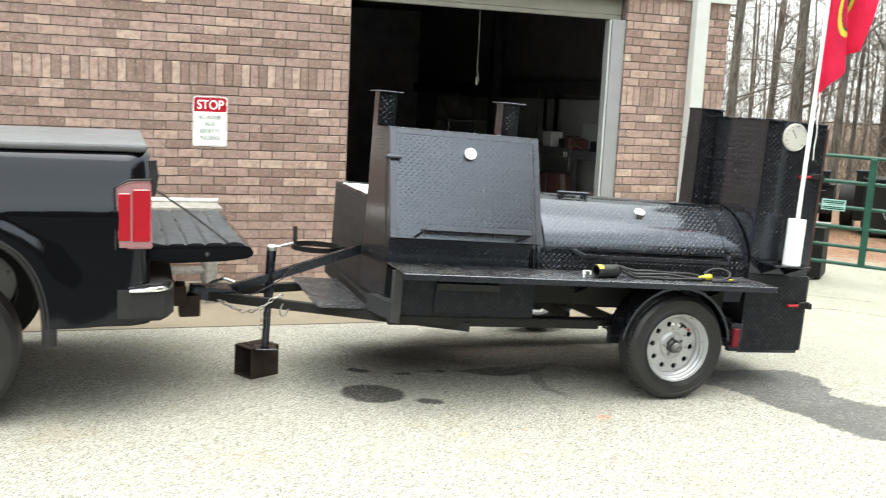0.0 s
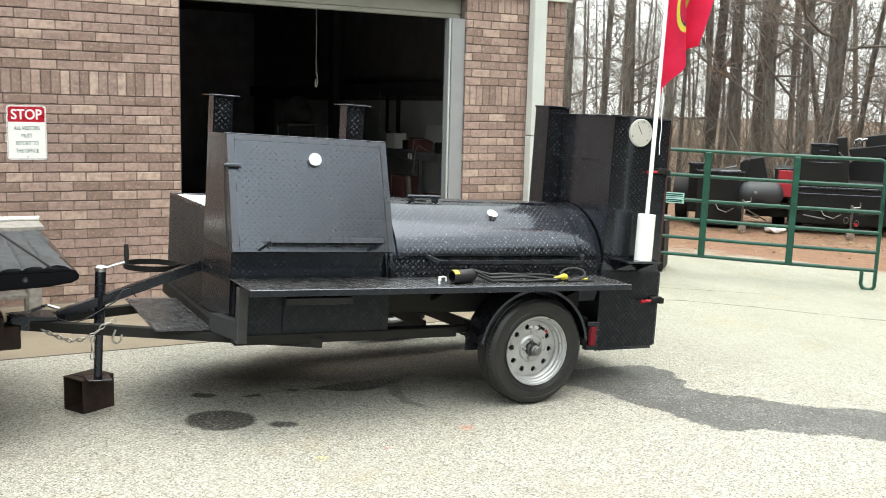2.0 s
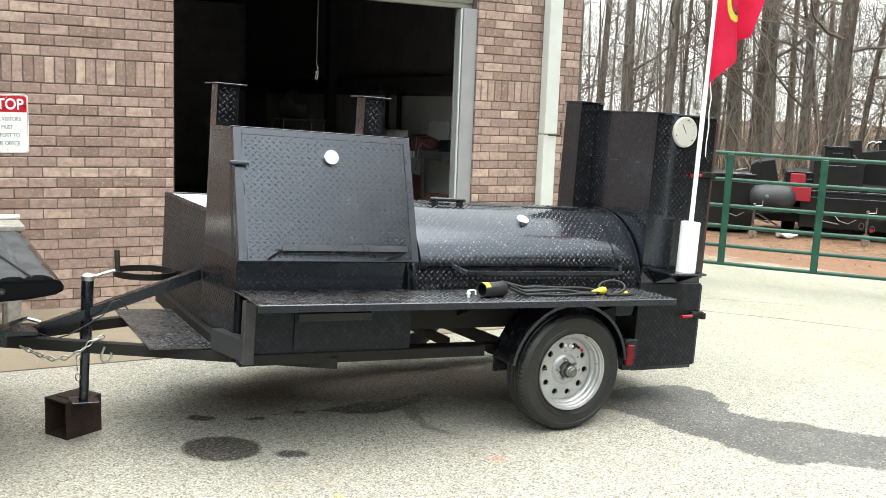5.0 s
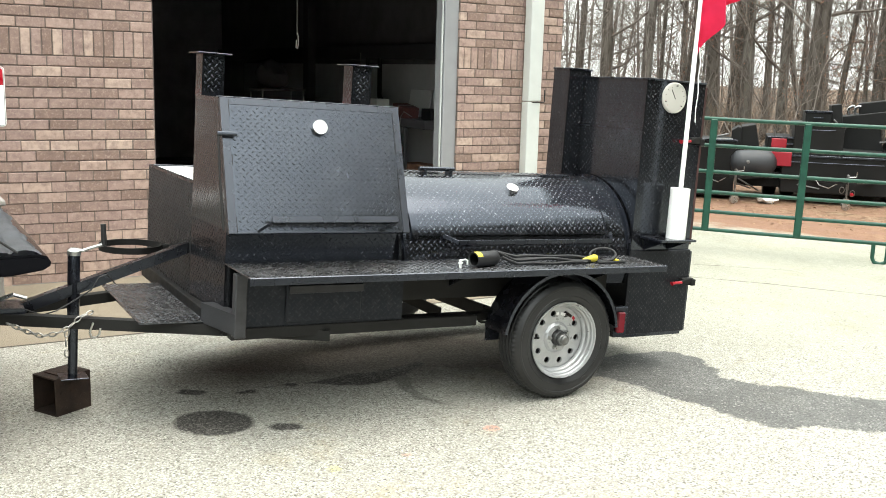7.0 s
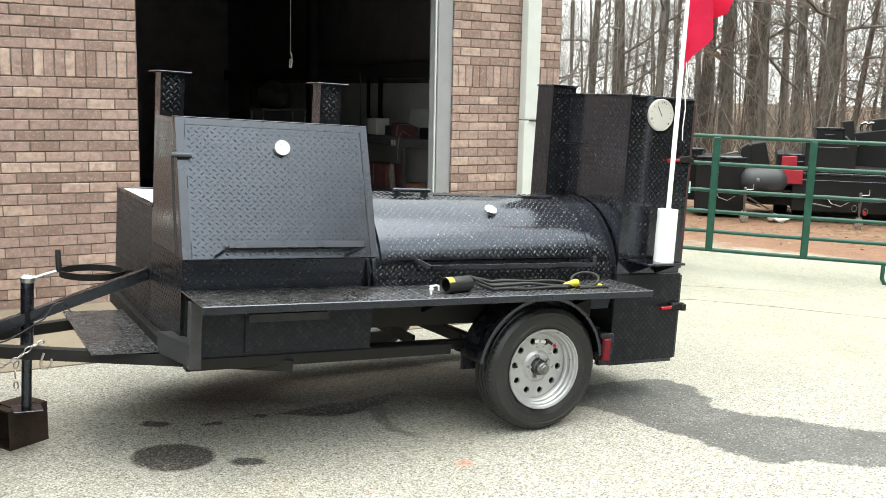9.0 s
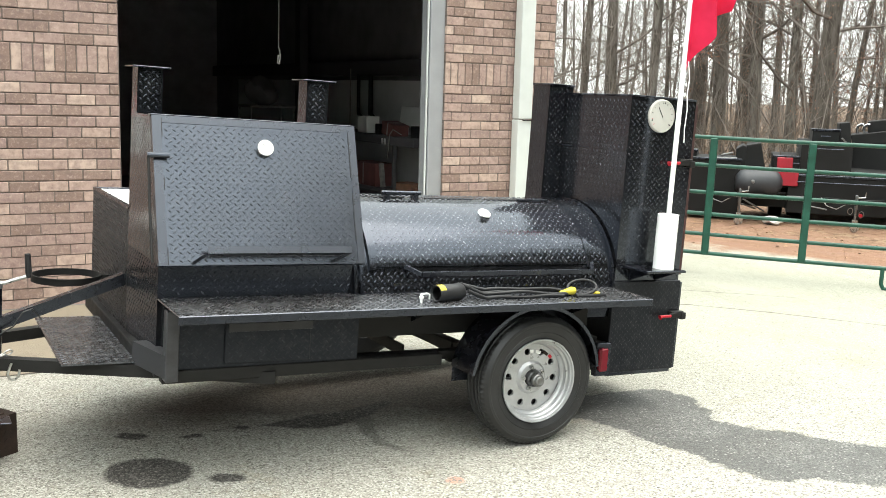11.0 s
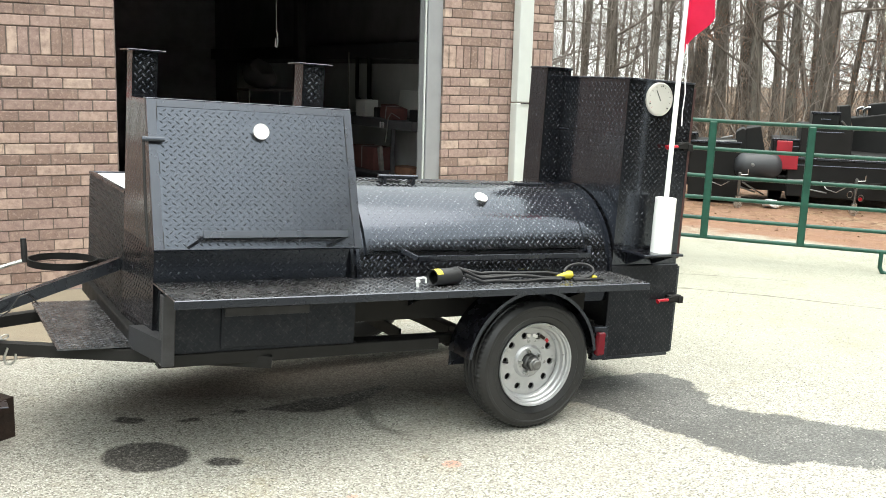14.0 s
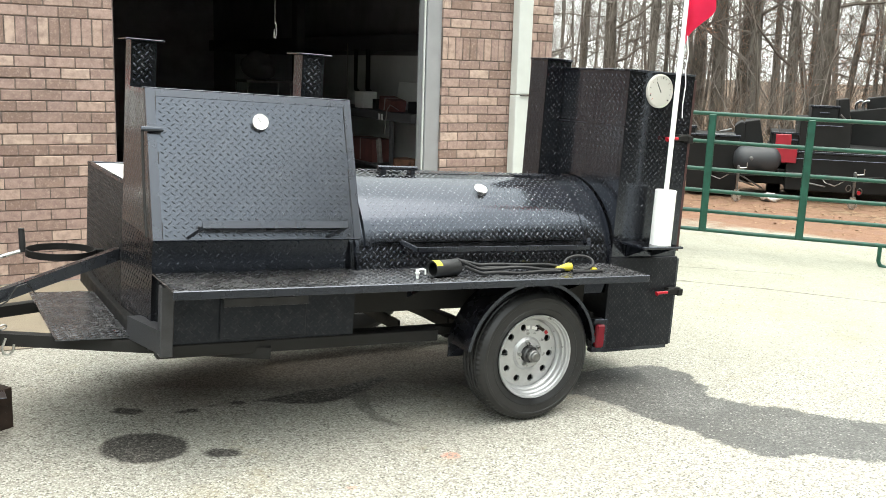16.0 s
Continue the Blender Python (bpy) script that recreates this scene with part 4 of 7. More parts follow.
    tread_lugs(ld, flat(lid_point(-1.782, 0.006, -0.006), (1, 0, 0), rise_way, (0, -rise_way.z, rise_way.y)), 0.842, 0.946 * (LID_B - LID_A).length, None, LUG_LID, rise=0.0032)
    for u0, u1, f0, f1 in ((-1.82, -1.782, 0, 1), (-0.94, -0.907, 0, 1), (-1.782, -0.94, 0.952, 1), (-1.782, -0.94, 0.0, 0.006)):
        bm = B()
        slab_on_lid(bm, u0, u1, f0, f1, -0.034, -0.003)
        part("lid_frame", bm, STEEL_SATIN, ld)
    for u0, f0, f1 in ((-1.781, 0.86, 0.985), (-1.781, 0.5, 0.58), (-1.781, 0.01, 0.12), (-0.943, 0.62, 0.95), (-0.943, 0.16, 0.5)):
        bm = B()
        slab_on_lid(bm, u0, u0 + 0.003, f0, f1, -0.008, -0.0022)
        part("lid_gap", bm, BLACK_PLASTIC, ld)
    bm = B()
    tube(bm, [lid_point(-1.85, 0.72, 0.015), lid_point(-1.76, 0.72, 0.015)], 0.011, 10)
    part("lid_pin", bm, STEEL, ld)
    bm = B()
    tube(bm, [lid_point(-1.842, 0.72, 0.012), lid_point(-1.846, 0.4, 0.006), lid_point(-1.846, 0.02, 0.004)], 0.006, 8)
    part("lid_rod", bm, STEEL_DULL, ld)
    hb = [lid_point(-1.68, 0.015, 0.0), lid_point(-1.625, 0.07, 0.04), lid_point(-0.99, 0.07, 0.04), lid_point(-1.07, 0.015, 0.0)]
    bm = B()
    slab_on_lid(bm, -1.63, -0.99, 0.062, 0.068, 0.0, 0.052)
    slab_on_lid(bm, -1.63, -0.99, 0.068, 0.108, 0.046, 0.052)
    h = part("lid_handle", bm, STEEL_SATIN, ld, "square bar handle")
    for a, b in ((hb[0], hb[1]), (hb[3], hb[2])):
        bm = B()
        tube(bm, [a, b], 0.006, square=True)
        part("handle_bracket", bm, STEEL, h)
    gauge(t, facing(*lid_point(-1.342, 0.805, 0.0), lid_point(0, 0, 1) - lid_point(0, 0, 0)), 0.038)
    bm = B()
    box(bm, -1.825, -0.903, 0.322, 0.36, 1.502, 1.508, 0.002)
    part("lid_top_bar", bm, STEEL, t)
    # vents on the cabinet
    for u0 in (-1.76, -0.97):
        bm = B()
        box(bm, u0 - 0.055, u0 + 0.055, 0.635, 0.745, 1.5, 1.7)
        ch = part("vent_pipe", bm, PLATE, t, "square tread-plate vent stack")
        tread_lugs(ch, flat((u0 - 0.055, 0.635, 1.51), (1, 0, 0), (0, 0, 1), (0, -1, 0)), 0.11, 0.19)
        tread_lugs(ch, flat((u0 - 0.055, 0.745, 1.51), (0, -1, 0), (0, 0, 1), (-1, 0, 0)), 0.11, 0.19, None, LUG_GRIMY, rise=0.0008)
        bm = B()
        box(bm, u0 - 0.083, u0 + 0.083, 0.605, 0.775, 1.702, 1.708, 0.002)
        part("vent_cap", bm, PLATE, ch)
    # insulated box behind the cabinet
    bm = B()
    box(bm, -1.82, -0.95, 0.722, 1.655, 0.42, 1.06)
    bx = part("insulated_box", bm, PLATE_DULL, t, "black tread-plate box with white top")
    tread_lugs(bx, flat((-1.82, 1.655, 0.42), (0, -1, 0), (0, 0, 1), (-1, 0, 0)), 0.93, 0.64)
    for u0, u1, v0, v1 in ((-1.822, -1.80, 0.722, 1.655), (-0.97, -0.95, 0.722, 1.655), (-1.80, -0.97, 1.635, 1.655), (-1.80, -0.97, 0.722, 0.74)):
        bm = B()
        box(bm, u0, u1, v0, v1, 1.06, 1.075, 0.002)
        part("box_rim", bm, STEEL, bx)
    bm = B()
    box(bm, -1.79, -0.98, 0.75, 1.625, 1.055, 1.068, 0.004)
    part("box_cover", bm, WHITE, bx, "white plastic cover")
    # smoking drum
    bm = B()
    arc = [(0.66 - 0.455 * math.cos(radians(a)), 0.70 + 0.455 * math.sin(radians(a))) for a in range(-4, 185, 4)]
    prism(bm, arc + [(1.1, 0.58), (0.22, 0.58)], "x", -0.905, 0.604)
    drum = part("smoker_drum", bm, PLATE_GLOSSY, t, "horizontal black tread-plate smoking drum", 25)
    for u0 in (-0.875, 0.585):
        bm = B()
        tube(bm, [(u0, 0.66 - 0.462 * math.cos(radians(a)), 0.70 + 0.462 * math.sin(radians(a))) for a in range(0, 181, 4)], 0.008, square=True)
        part("drum_band", bm, STEEL, drum, "", 25)
    bm = B()
    def shell(u, a, r):
        return Vector((u, 0.66 - r * math.cos(radians(a)), 0.70 + r * math.sin(radians(a))))
    n = 40
    for i in range(n):
        a, b = 21 + 76 * i / n, 21 + 76 * (i + 1) / n
        q = [bm.verts.new(p) for p in (shell(-0.8, a, 0.464), shell(0.43, a, 0.464), shell(0.43, b, 0.464), shell(-0.8, b, 0.464))]
        bm.faces.new(q)
    bmesh.ops.remove_doubles(bm, verts=bm.verts, dist=0.0001)
    bmesh.ops.solidify(bm, geom=bm.faces, thickness=0.008)
    door = part("drum_door", bm, PLATE_GLOSSY, drum, "curved tread-plate door of the drum", 25)

    def round_plate(u0, a0, r):
        """The drum's skin, unrolled: a along the drum, b up round it."""
        def place(a, b):
            way = shell(0, a0 + math.degrees(b / r), 1) - shell(0, 0, 0.0)
            return shell(u0 + a, a0 + math.degrees(b / r), r), way.normalized()
        return place
    tread_lugs(drum, round_plate(-0.8, 21, 0.464), 1.23, 0.464 * radians(76))
    tread_lugs(drum, round_plate(-0.87, 4, 0.455), 1.45, 0.455 * radians(15))
    tread_lugs(drum, round_plate(0.455, 20, 0.455), 0.12, 0.455 * radians(90))
    tread_lugs(drum, round_plate(-0.8, 98, 0.455), 1.38, 0.455 * radians(30))
    for u0, u1 in ((-0.83, -0.795), (0.425, 0.455)):
        bm = B()
        rows = [(shell(u0, 19 + 80 * i / 32, 0.457), shell(u1, 19 + 80 * i / 32, 0.457), shell(u1, 19 + 80 * i / 32, 0.4685), shell(u0, 19 + 80 * i / 32, 0.4685)) for i in range(33)]
        rows = [[bm.verts.new(p) for p in r] for r in rows]
        for p, q in zip(rows, rows[1:]):
            for k in range(4):
                bm.faces.new((p[k], p[(k + 1) % 4], q[(k + 1) % 4], q[k]))
        part("door_strip", bm, PLATE_GLOSSY, door, "", 25)
    a, b = shell(-0.595, 15.5, 0.53), shell(0.4, 15.5, 0.53)
    bm = B()
    tube(bm, [a, b], 0.0105, square=True)
    hd = part("door_handle", bm, STEEL, door, "long square bar handle")
    for u0, s in ((-0.595, -0.05), (0.4, 0.05)):
        bm = B()
        tube(bm, [shell(u0, 15.5, 0.53), shell(u0 + s, 21, 0.466)], 0.009, square=True)
        part("handle_bracket", bm, STEEL, hd)
    gauge(drum, facing(*shell(-0.127, 57, 0.471), shell(0, 57, 1) - shell(0, 57, 0)), 0.036)
    bm = B()
    tube(bm, [(-0.63, 0.57, 1.183), (-0.41, 0.57, 1.183)], 0.011, 10)
    for u0 in (-0.6, -0.44):
        box(bm, u0 - 0.01, u0 + 0.01, 0.55, 0.6, 1.145, 1.178)
    part("drum_hinge", bm, STEEL, drum, "", 40)
    bm = B()
    box(bm, 0.18, 0.38, 0.56, 0.62, 1.15, 1.168, 0.003)
    part("drum_hinge", bm, STEEL, drum)
    for u0, u1 in ((-0.68, -0.5), (-0.38, -0.1), (-0.02, 0.2)):
        bm = B()
        tube(bm, [shell(u0, 80, 0.466), shell(u1, 80, 0.466)], 0.005, 6)
        part("door_gap", bm, BLACK_PLASTIC, door)
    # tower with its stack
    bm = B()
    box(bm, 0.605, 1.052, 0.212, 0.79, 0.25, 1.757)
    tw = part("smoking_tower", bm, PLATE, t, "tall tread-plate smoking tower")
    tread_lugs(tw, flat((0.605, 0.212, 0.775), (1, 0, 0), (0, 0, 1), (0, -1, 0)), 0.447, 0.977, lambda a, b: math.hypot(a - 0.205, b - 0.886) > 0.1)
    tread_lugs(tw, flat((0.605, 0.79, 0.775), (0, -1, 0), (0, 0, 1), (-1, 0, 0)), 0.578, 0.977, lambda a, b: math.hypot(a - 0.13, b + 0.075) > 0.49 and abs(b - 0.692) > 0.008)
    bm = B()
    box(bm, 0.603, 1.056, 0.208, 0.79, 1.752, 1.762, 0.002)
    part("tower_top", bm, STEEL, tw)
    bm = B()
    box(bm, 0.601, 0.606, 0.215, 0.79, 1.464, 1.47)
    part("weld_seam", bm, STEEL, tw)
    bm = B()
    box(bm, 0.588, 1.056, 0.194, 0.79, 0.272, 0.772, 0.003)
    part("fire_box", bm, PLATE_GRIMY, tw, "tread-plate fire box")
    tread_lugs(tw, flat((0.588, 0.194, 0.272), (1, 0, 0), (0, 0, 1), (0, -1, 0)), 0.468, 0.5, None, LUG_GRIMY)
    bm = B()
    box(bm, 1.056, 1.075, 0.2, 0.71, 0.274, 0.76, 0.003)
    part("fire_door", bm, PLATE, tw)
    bm = B()
    box(bm, 1.074, 1.086, 0.24, 0.69, 0.86, 1.72, 0.003)
    part("tower_door", bm, PLATE, tw)
    bm = B()
    box(bm, 1.0525, 1.074, 0.216, 0.7, 0.8, 1.735, 0.002)
    part("door_gasket", bm, speckled("red_brown_gasket", (0.05, 0.019, 0.017), 0.7, 0, 0.4, 20, 0.001), tw, "red-brown door seal")
    gauge(t, facing(0.81, 0.212, 1.661, (0, -1, 0)), 0.088)
    clamp(tw, 0.895, 0.212, 1.424)
    clamp(tw, 0.925, 0.194, 0.585)
    bm = B()
    box(bm, 0.488, 0.652, 0.792, 0.955, 1.02, 1.80)
    sk = part("chimney", bm, PLATE, t, "square tread-plate smoke stack")
    tread_lugs(sk, flat((0.488, 0.792, 1.1), (1, 0, 0), (0, 0, 1), (0, -1, 0)), 0.164, 0.69)
    tread_lugs(sk, flat((0.488, 0.955, 1.1), (0, -1, 0), (0, 0, 1), (-1, 0, 0)), 0.163, 0.69)
    bm = B()
    box(bm, 0.482, 0.658, 0.784, 0.961, 1.795, 1.806, 0.002)
    part("stack_rim", bm, STEEL, sk)
    bm = B()
    box(bm, 0.66, 0.925, 0.02, 0.21, 0.846, 0.858, 0.002)
    tr = part("flag_bracket", bm, STEEL, t, "small steel tray")
    for u0 in (0.7, 0.88):
        bm = B()
        prism(bm, [(0.03, 0.848), (0.211, 0.848), (0.211, 0.775)], "x", u0, u0 + 0.006)
        part("gusset", bm, STEEL, tr)
    # far boxes behind the tower, seen past it
    bm = B()
    box(bm, 0.7, 1.05, 0.75, 1.62, 0.3, 0.86)
    part("rear_box", bm, PLATE, t)
    # low box and skirt along the far side
    bm = B()
    box(bm, -1.25, 0.58, 1.3, 1.6, 0.3, 0.6, 0.006)
    part("lower_box", bm, STEEL_DULL, t, "black box slung under the far side")
    # fenders and wheels
    for v0, side in ((-0.035, 1), (1.62, -1)):
        bm = B()
        rows = []
        for i in range(33):
            a = radians(8 + 164 * i / 32)
            c, s = math.cos(a), math.sin(a)
            r = 0.375
            rows.append([bm.verts.new((-0.02 - c * q, vv, 0.335 + s * q)) for q, vv in ((r, v0), (r, v0 + 0.2), (r - 0.005, v0 + 0.2), (r - 0.005, v0 + 0.005), (r - 0.016, v0 + 0.005), (r - 0.016, v0))])
        for p, q in zip(rows, rows[1:]):
            for k in range(6):
                bm.faces.new((p[k], p[(k + 1) % 6], q[(k + 1) % 6], q[k]))
        fd = part("fender", bm, STEEL, t, "rounded black steel fender", 30)
        bm = B()
        vv = v0 + 0.2 - 0.006 if side > 0 else v0
        ring = [(-0.02 - 0.37 * math.cos(radians(8 + 164 * i / 24)), 0.335 + 0.37 * math.sin(radians(8 + 164 * i / 24))) for i in range(25)]
        prism(bm, ring + [(0.346, 0.31), (-0.386, 0.31)], "y", vv, vv + 0.005)
        part("inner_skirt", bm, STEEL, fd)
        if v0 > 1:
            fd.location += Vector((-0.12, 0.16, 0))
    wheel(t, Matrix.Translation((0.009, -0.018, 0.329)) @ SIDE @ Matrix.Rotation(radians(14), 4, "Z"))
    wheel(t, Matrix.Translation((-0.13, 1.93, 0.334)) @ facing(0, 0, 0, (0, 1, 0)))
    # side lamp
    bm = B()
    box(bm, 0.49, 0.585, 0.16, 0.2, 0.27, 0.45, 0.004)
    lb = part("lamp_bracket", bm, STEEL, t)
    bm = B()
    box(bm, 0.498, 0.553, 0.135, 0.165, 0.3, 0.425, 0.008)
    part("tail_lamp", bm, LENS_SHADED, lb, "red trailer tail lamp, shade put into its colour")
    return t


build_trailer()


# ---- things on and by the trailer ----
def on_trailer(u, v, w):
    return TRAILER @ Matrix.Translation((u, v, w))


def jack_block():
    t = thing("jack_block", pose(-1.235, -3.105, 0, 0, 0, 30), "rusty black square steel tube block under the trailer jack", "block")
    a, h, th = 0.085, 0.192, 0.008
    for q in ((-0.105, 0.105, -a, a, 0, th), (-0.105, 0.105, -a, a, h - th, h), (-0.105, 0.105, -a, -a + th, th, h - th), (-0.105, 0.105, a - th, a, th, h - th)):
        bm = B()
        box(bm, *q)
        part("tube_wall", bm, RUST, t)
    bm = B()
    box(bm, -0.06, 0.06, -0.06, 0.06, h, h + 0.006, 0.002)
    part("top_plate", bm, RUST, t)
    bm = B()
    for k in range(24):
        x, z = -0.09 + 0.18 * ((k % 6) + 0.5) / 6, 0.02 + 0.15 * (k // 6 + 0.5) / 4
        box(bm, -0.011, 0.011, -0.0018, 0.0018, -0.002, 0.002, 0, Matrix.Translation((x, -a - 0.001, z)) @ Matrix.Rotation(radians(45 if k % 2 else -45), 4, "Y"))
    part("lugs", bm, RUST, t)


jack_block()


def flag_stand():
    t = thing("flag_tube", on_trailer(0.833, 0.1, 0.858), "white plastic tube holding a flag pole on the tower tray", "tube")
    bm = B()
    lathe(bm, [(0.0, 0), (0.056, 0), (0.056, 0.29), (0.053, 0.293), (0.05, 0.29), (0.05, 0.02), (0, 0.02)], Matrix.Identity(4), 32)
    part("tube_body", bm, WHITE, t, "", 40)


flag_stand()


def flag_material():
    k = Mat("red_flag_cloth", (0.7, 0.03, 0.1), 0.75, 0.0, 0.3)
    uv = k.coord("UV")
    k.bump(k.cells(900, uv), 0.0004, 0.6)
    f = k.noise(7, 3)
    k.set("Base Color", k.ramp(f, [(0.3, (0.7, 0.025, 0.085)), (0.7, (0.8, 0.04, 0.13))]))
    return k.m


def flag():
    t = thing("flag", on_trailer(0.835, 0.1, 0.88), "red cloth flag with black and yellow emblem on white pole", "flag")
    bm = B()
    lathe(bm, [(0, 0), (0.0135, 0), (0.0135, 1.05), (0.0115, 1.06), (0.0115, 2.2), (0.0, 2.21)], Matrix.Identity(4), 14)
    part("pole", bm, WHITE, t, "white pole", 40)
    cloth = flag_material()

    def at(s, h):
        """s along the fly, h up the hoist."""
        lift = 0.44 * s - 0.1 * s * s
        out = 0.24 * s
        wave = 0.06 * math.sin(9.5 * s + 2.2 * h) * (0.25 + s)
        return Vector((0.012 + out * 0.95 + 0.035 * math.sin(6 * s + 1.5 * h) * s, -0.25 * out + wave, 1.005 + 0.8 * h * (1 - 0.12 * s) + lift * (1 - 0.55 * h)))
    bm = B()
    nu, nv = 36, 30
    g = [[bm.verts.new(at(i / nu, j / nv)) for j in range(nv + 1)] for i in range(nu + 1)]
    for i in range(nu):
        for j in range(nv):
            bm.faces.new((g[i][j], g[i + 1][j], g[i + 1][j + 1], g[i][j + 1]))
    bmesh.ops.solidify(bm, geom=bm.faces, thickness=0.0015)
    cl = part("cloth", bm, cloth, t, "waving red cloth", 60)
    # emblem: a black field with a yellow rim
    def patch(name, s0, h0, rx, rz, mat, off, inner=0.0):
        bm = B()
        n = 28
        rim, mid = [], []
        for i in range(n):
            a = 2 * math.pi * i / n
            rim.append((s0 + rx * math.cos(a), h0 + rz * math.sin(a)))
            mid.append((s0 + inner * rx * math.cos(a), h0 + inner * rz * math.sin(a)))
        for sgn in (1, -1):
            o = [bm.verts.new(at(*p) + Vector((0, sgn * off, 0))) for p in rim]
            m = [bm.verts.new(at(*p) + Vector((0, sgn * off, 0))) for p in mid]
            for i in range(n):
                j = (i + 1) % n
                bm.faces.new((o[i], o[j], m[j], m[i]))
        part(name, bm, mat, cl)
    patch("black_emblem", 0.5, 0.66, 0.24, 0.26, BLACK_PLASTIC, 0.004, 0.05)
    patch("yellow_rim", 0.5, 0.66, 0.29, 0.31, YELLOW, 0.0035, 0.83)
    bm = B()
    tube(bm, [(0.018, -0.012, 1.07), (0.03, -0.02, 0.98), (0.024, -0.02, 0.9), (0.034, -0.022, 0.82), (0.03, -0.02, 0.72), (0.036, -0.02, 0.65)], 0.003, 6)
    part("halyard", bm, WHITE, t, "loose white cord")


flag()


def shelf_tools():
    # black canister, valve and coiled hose on the shelf
    t = thing("burner_can", on_trailer(-0.525, 0.005, 0.743) @ Matrix.Rotation(radians(13), 4, "Z") @ Matrix.Scale(0.9, 4), "black cylinder with yellow mouth band lying on the shelf", "burner")
    bm = B()
    m = facing(0, 0, 0.043, (1, 0, 0))
    lathe(bm, [(0.034, -0.082), (0.042, -0.09), (0.043, -0.088), (0.043, 0.075), (0.036, 0.088), (0.018, 0.09), (0, 0.09)], m, 28)
    lathe(bm, [(0, 0.05), (0.038, 0.05), (0.038, -0.088), (0.043, -0.088)], m, 28)
    c = part("can_body", bm, BLACK_PLASTIC, t, "", 35)
    bm = B()
    n = 10
    rows = [[(-0.088 + q, 0.0435 * math.sin(radians(-30 + 90 * i / n)) * -1, 0.043 + 0.0437 * math.cos(radians(-30 + 90 * i / n))) for q in (0.0, 0.04)] for i in range(n + 1)]
    rows = [[bm.verts.new(p) for p in r] for r in rows]
    for p, q in zip(rows, rows[1:]):
        bm.faces.new((p[0], p[1], q[1], q[0]))
    part("warning_label", bm, YELLOW, c, "yellow label")
    t = thing("water_tap", on_trailer(-0.665, -0.02, 0.743) @ Matrix.Scale(0.72, 4), "small white plastic pipe fitting on the shelf", "tap")
    bm = B()
    tube(bm, [(-0.02, 0, 0), (-0.02, 0, 0.03), (-0.02, 0, 0.05)], 0.009, 10)
    lathe(bm, [(0, 0.028), (0.015, 0.028), (0.015, 0.04), (0, 0.04)], Matrix.Translation((-0.02, 0, 0)), 12)
    part("riser", bm, WHITE, t, "", 40)
    bm = B()
    tube(bm, [(-0.03, 0, 0.052), (0.02, 0.01, 0.056), (0.04, 0.01, 0.05), (0.042, 0.01, 0.02)], 0.0065, 8)
    part("lever", bm, WHITE, t, "", 40)
    t = thing("power_cord", on_trailer(-0.42, 0.03, 0.743), "black cable looped on the shelf with yellow plug ends", "cable")
    for off, rise, bow in ((-0.02, 0.0, 0.0), (0.02, 0.01, 0.012), (0.055, 0.018, 0.02), (0.085, 0.006, 0.01)):
        bm = B()
        pts = []
        for i in range(30):
            f = i / 29
            pts.append((-0.025 + (0.575 + off) * f, -0.03 + off * (1 - 0.5 * f) + 0.012 * math.sin(5 * f + off * 60), 0.0095 + rise * (1 - f * 0.6) + 0.045 * max(0, 1 - f * 5) + bow * math.sin(math.pi * f) + 0.004 * math.sin(11 * f + off * 90)))
        tube(bm, pts, 0.0085, 8)
        part("cable_loop", bm, BLACK_PLASTIC, t, "", 50)
    bm = B()
    tube(bm, [(0.672 + 0.085 * math.cos(a), 0.0 + 0.035 * math.sin(a), 0.04 + 0.031 * math.sin(a + 0.3)) for a in [2 * math.pi * k / 28 for k in range(28)]], 0.007, 8, True)
    part("end_loop", bm, BLACK_PLASTIC, t, "", 50)
    bm = B()
    tube(bm, [(0.53, -0.01, 0.018), (0.55, -0.012, 0.02), (0.6, -0.016, 0.026), (0.615, -0.018, 0.028)], [0.008, 0.011, 0.022, 0.018], 10)
    part("plug", bm, YELLOW, t, "yellow rubber plug", 40)
    bm = B()
    box(bm, 0.735, 0.765, -0.035, -0.012, 0.0, 0.02, 0.004)
    part("plug", bm, YELLOW, t, "yellow rubber plug")
    bm = B()
    tube(bm, [(0.6, -0.055, 0.008), (0.7, -0.056, 0.008), (0.785, -0.05, 0.008)], 0.007, 8)
    part("cable_tail", bm, BLACK_PLASTIC, t, "", 40)


shelf_tools()


# ---- green pipe gate ----
TEAL_PLATE = speckled("pale_teal_plate", (0.34, 0.56, 0.53), 0.5, 0.0, 0.1, 20, 0.0)


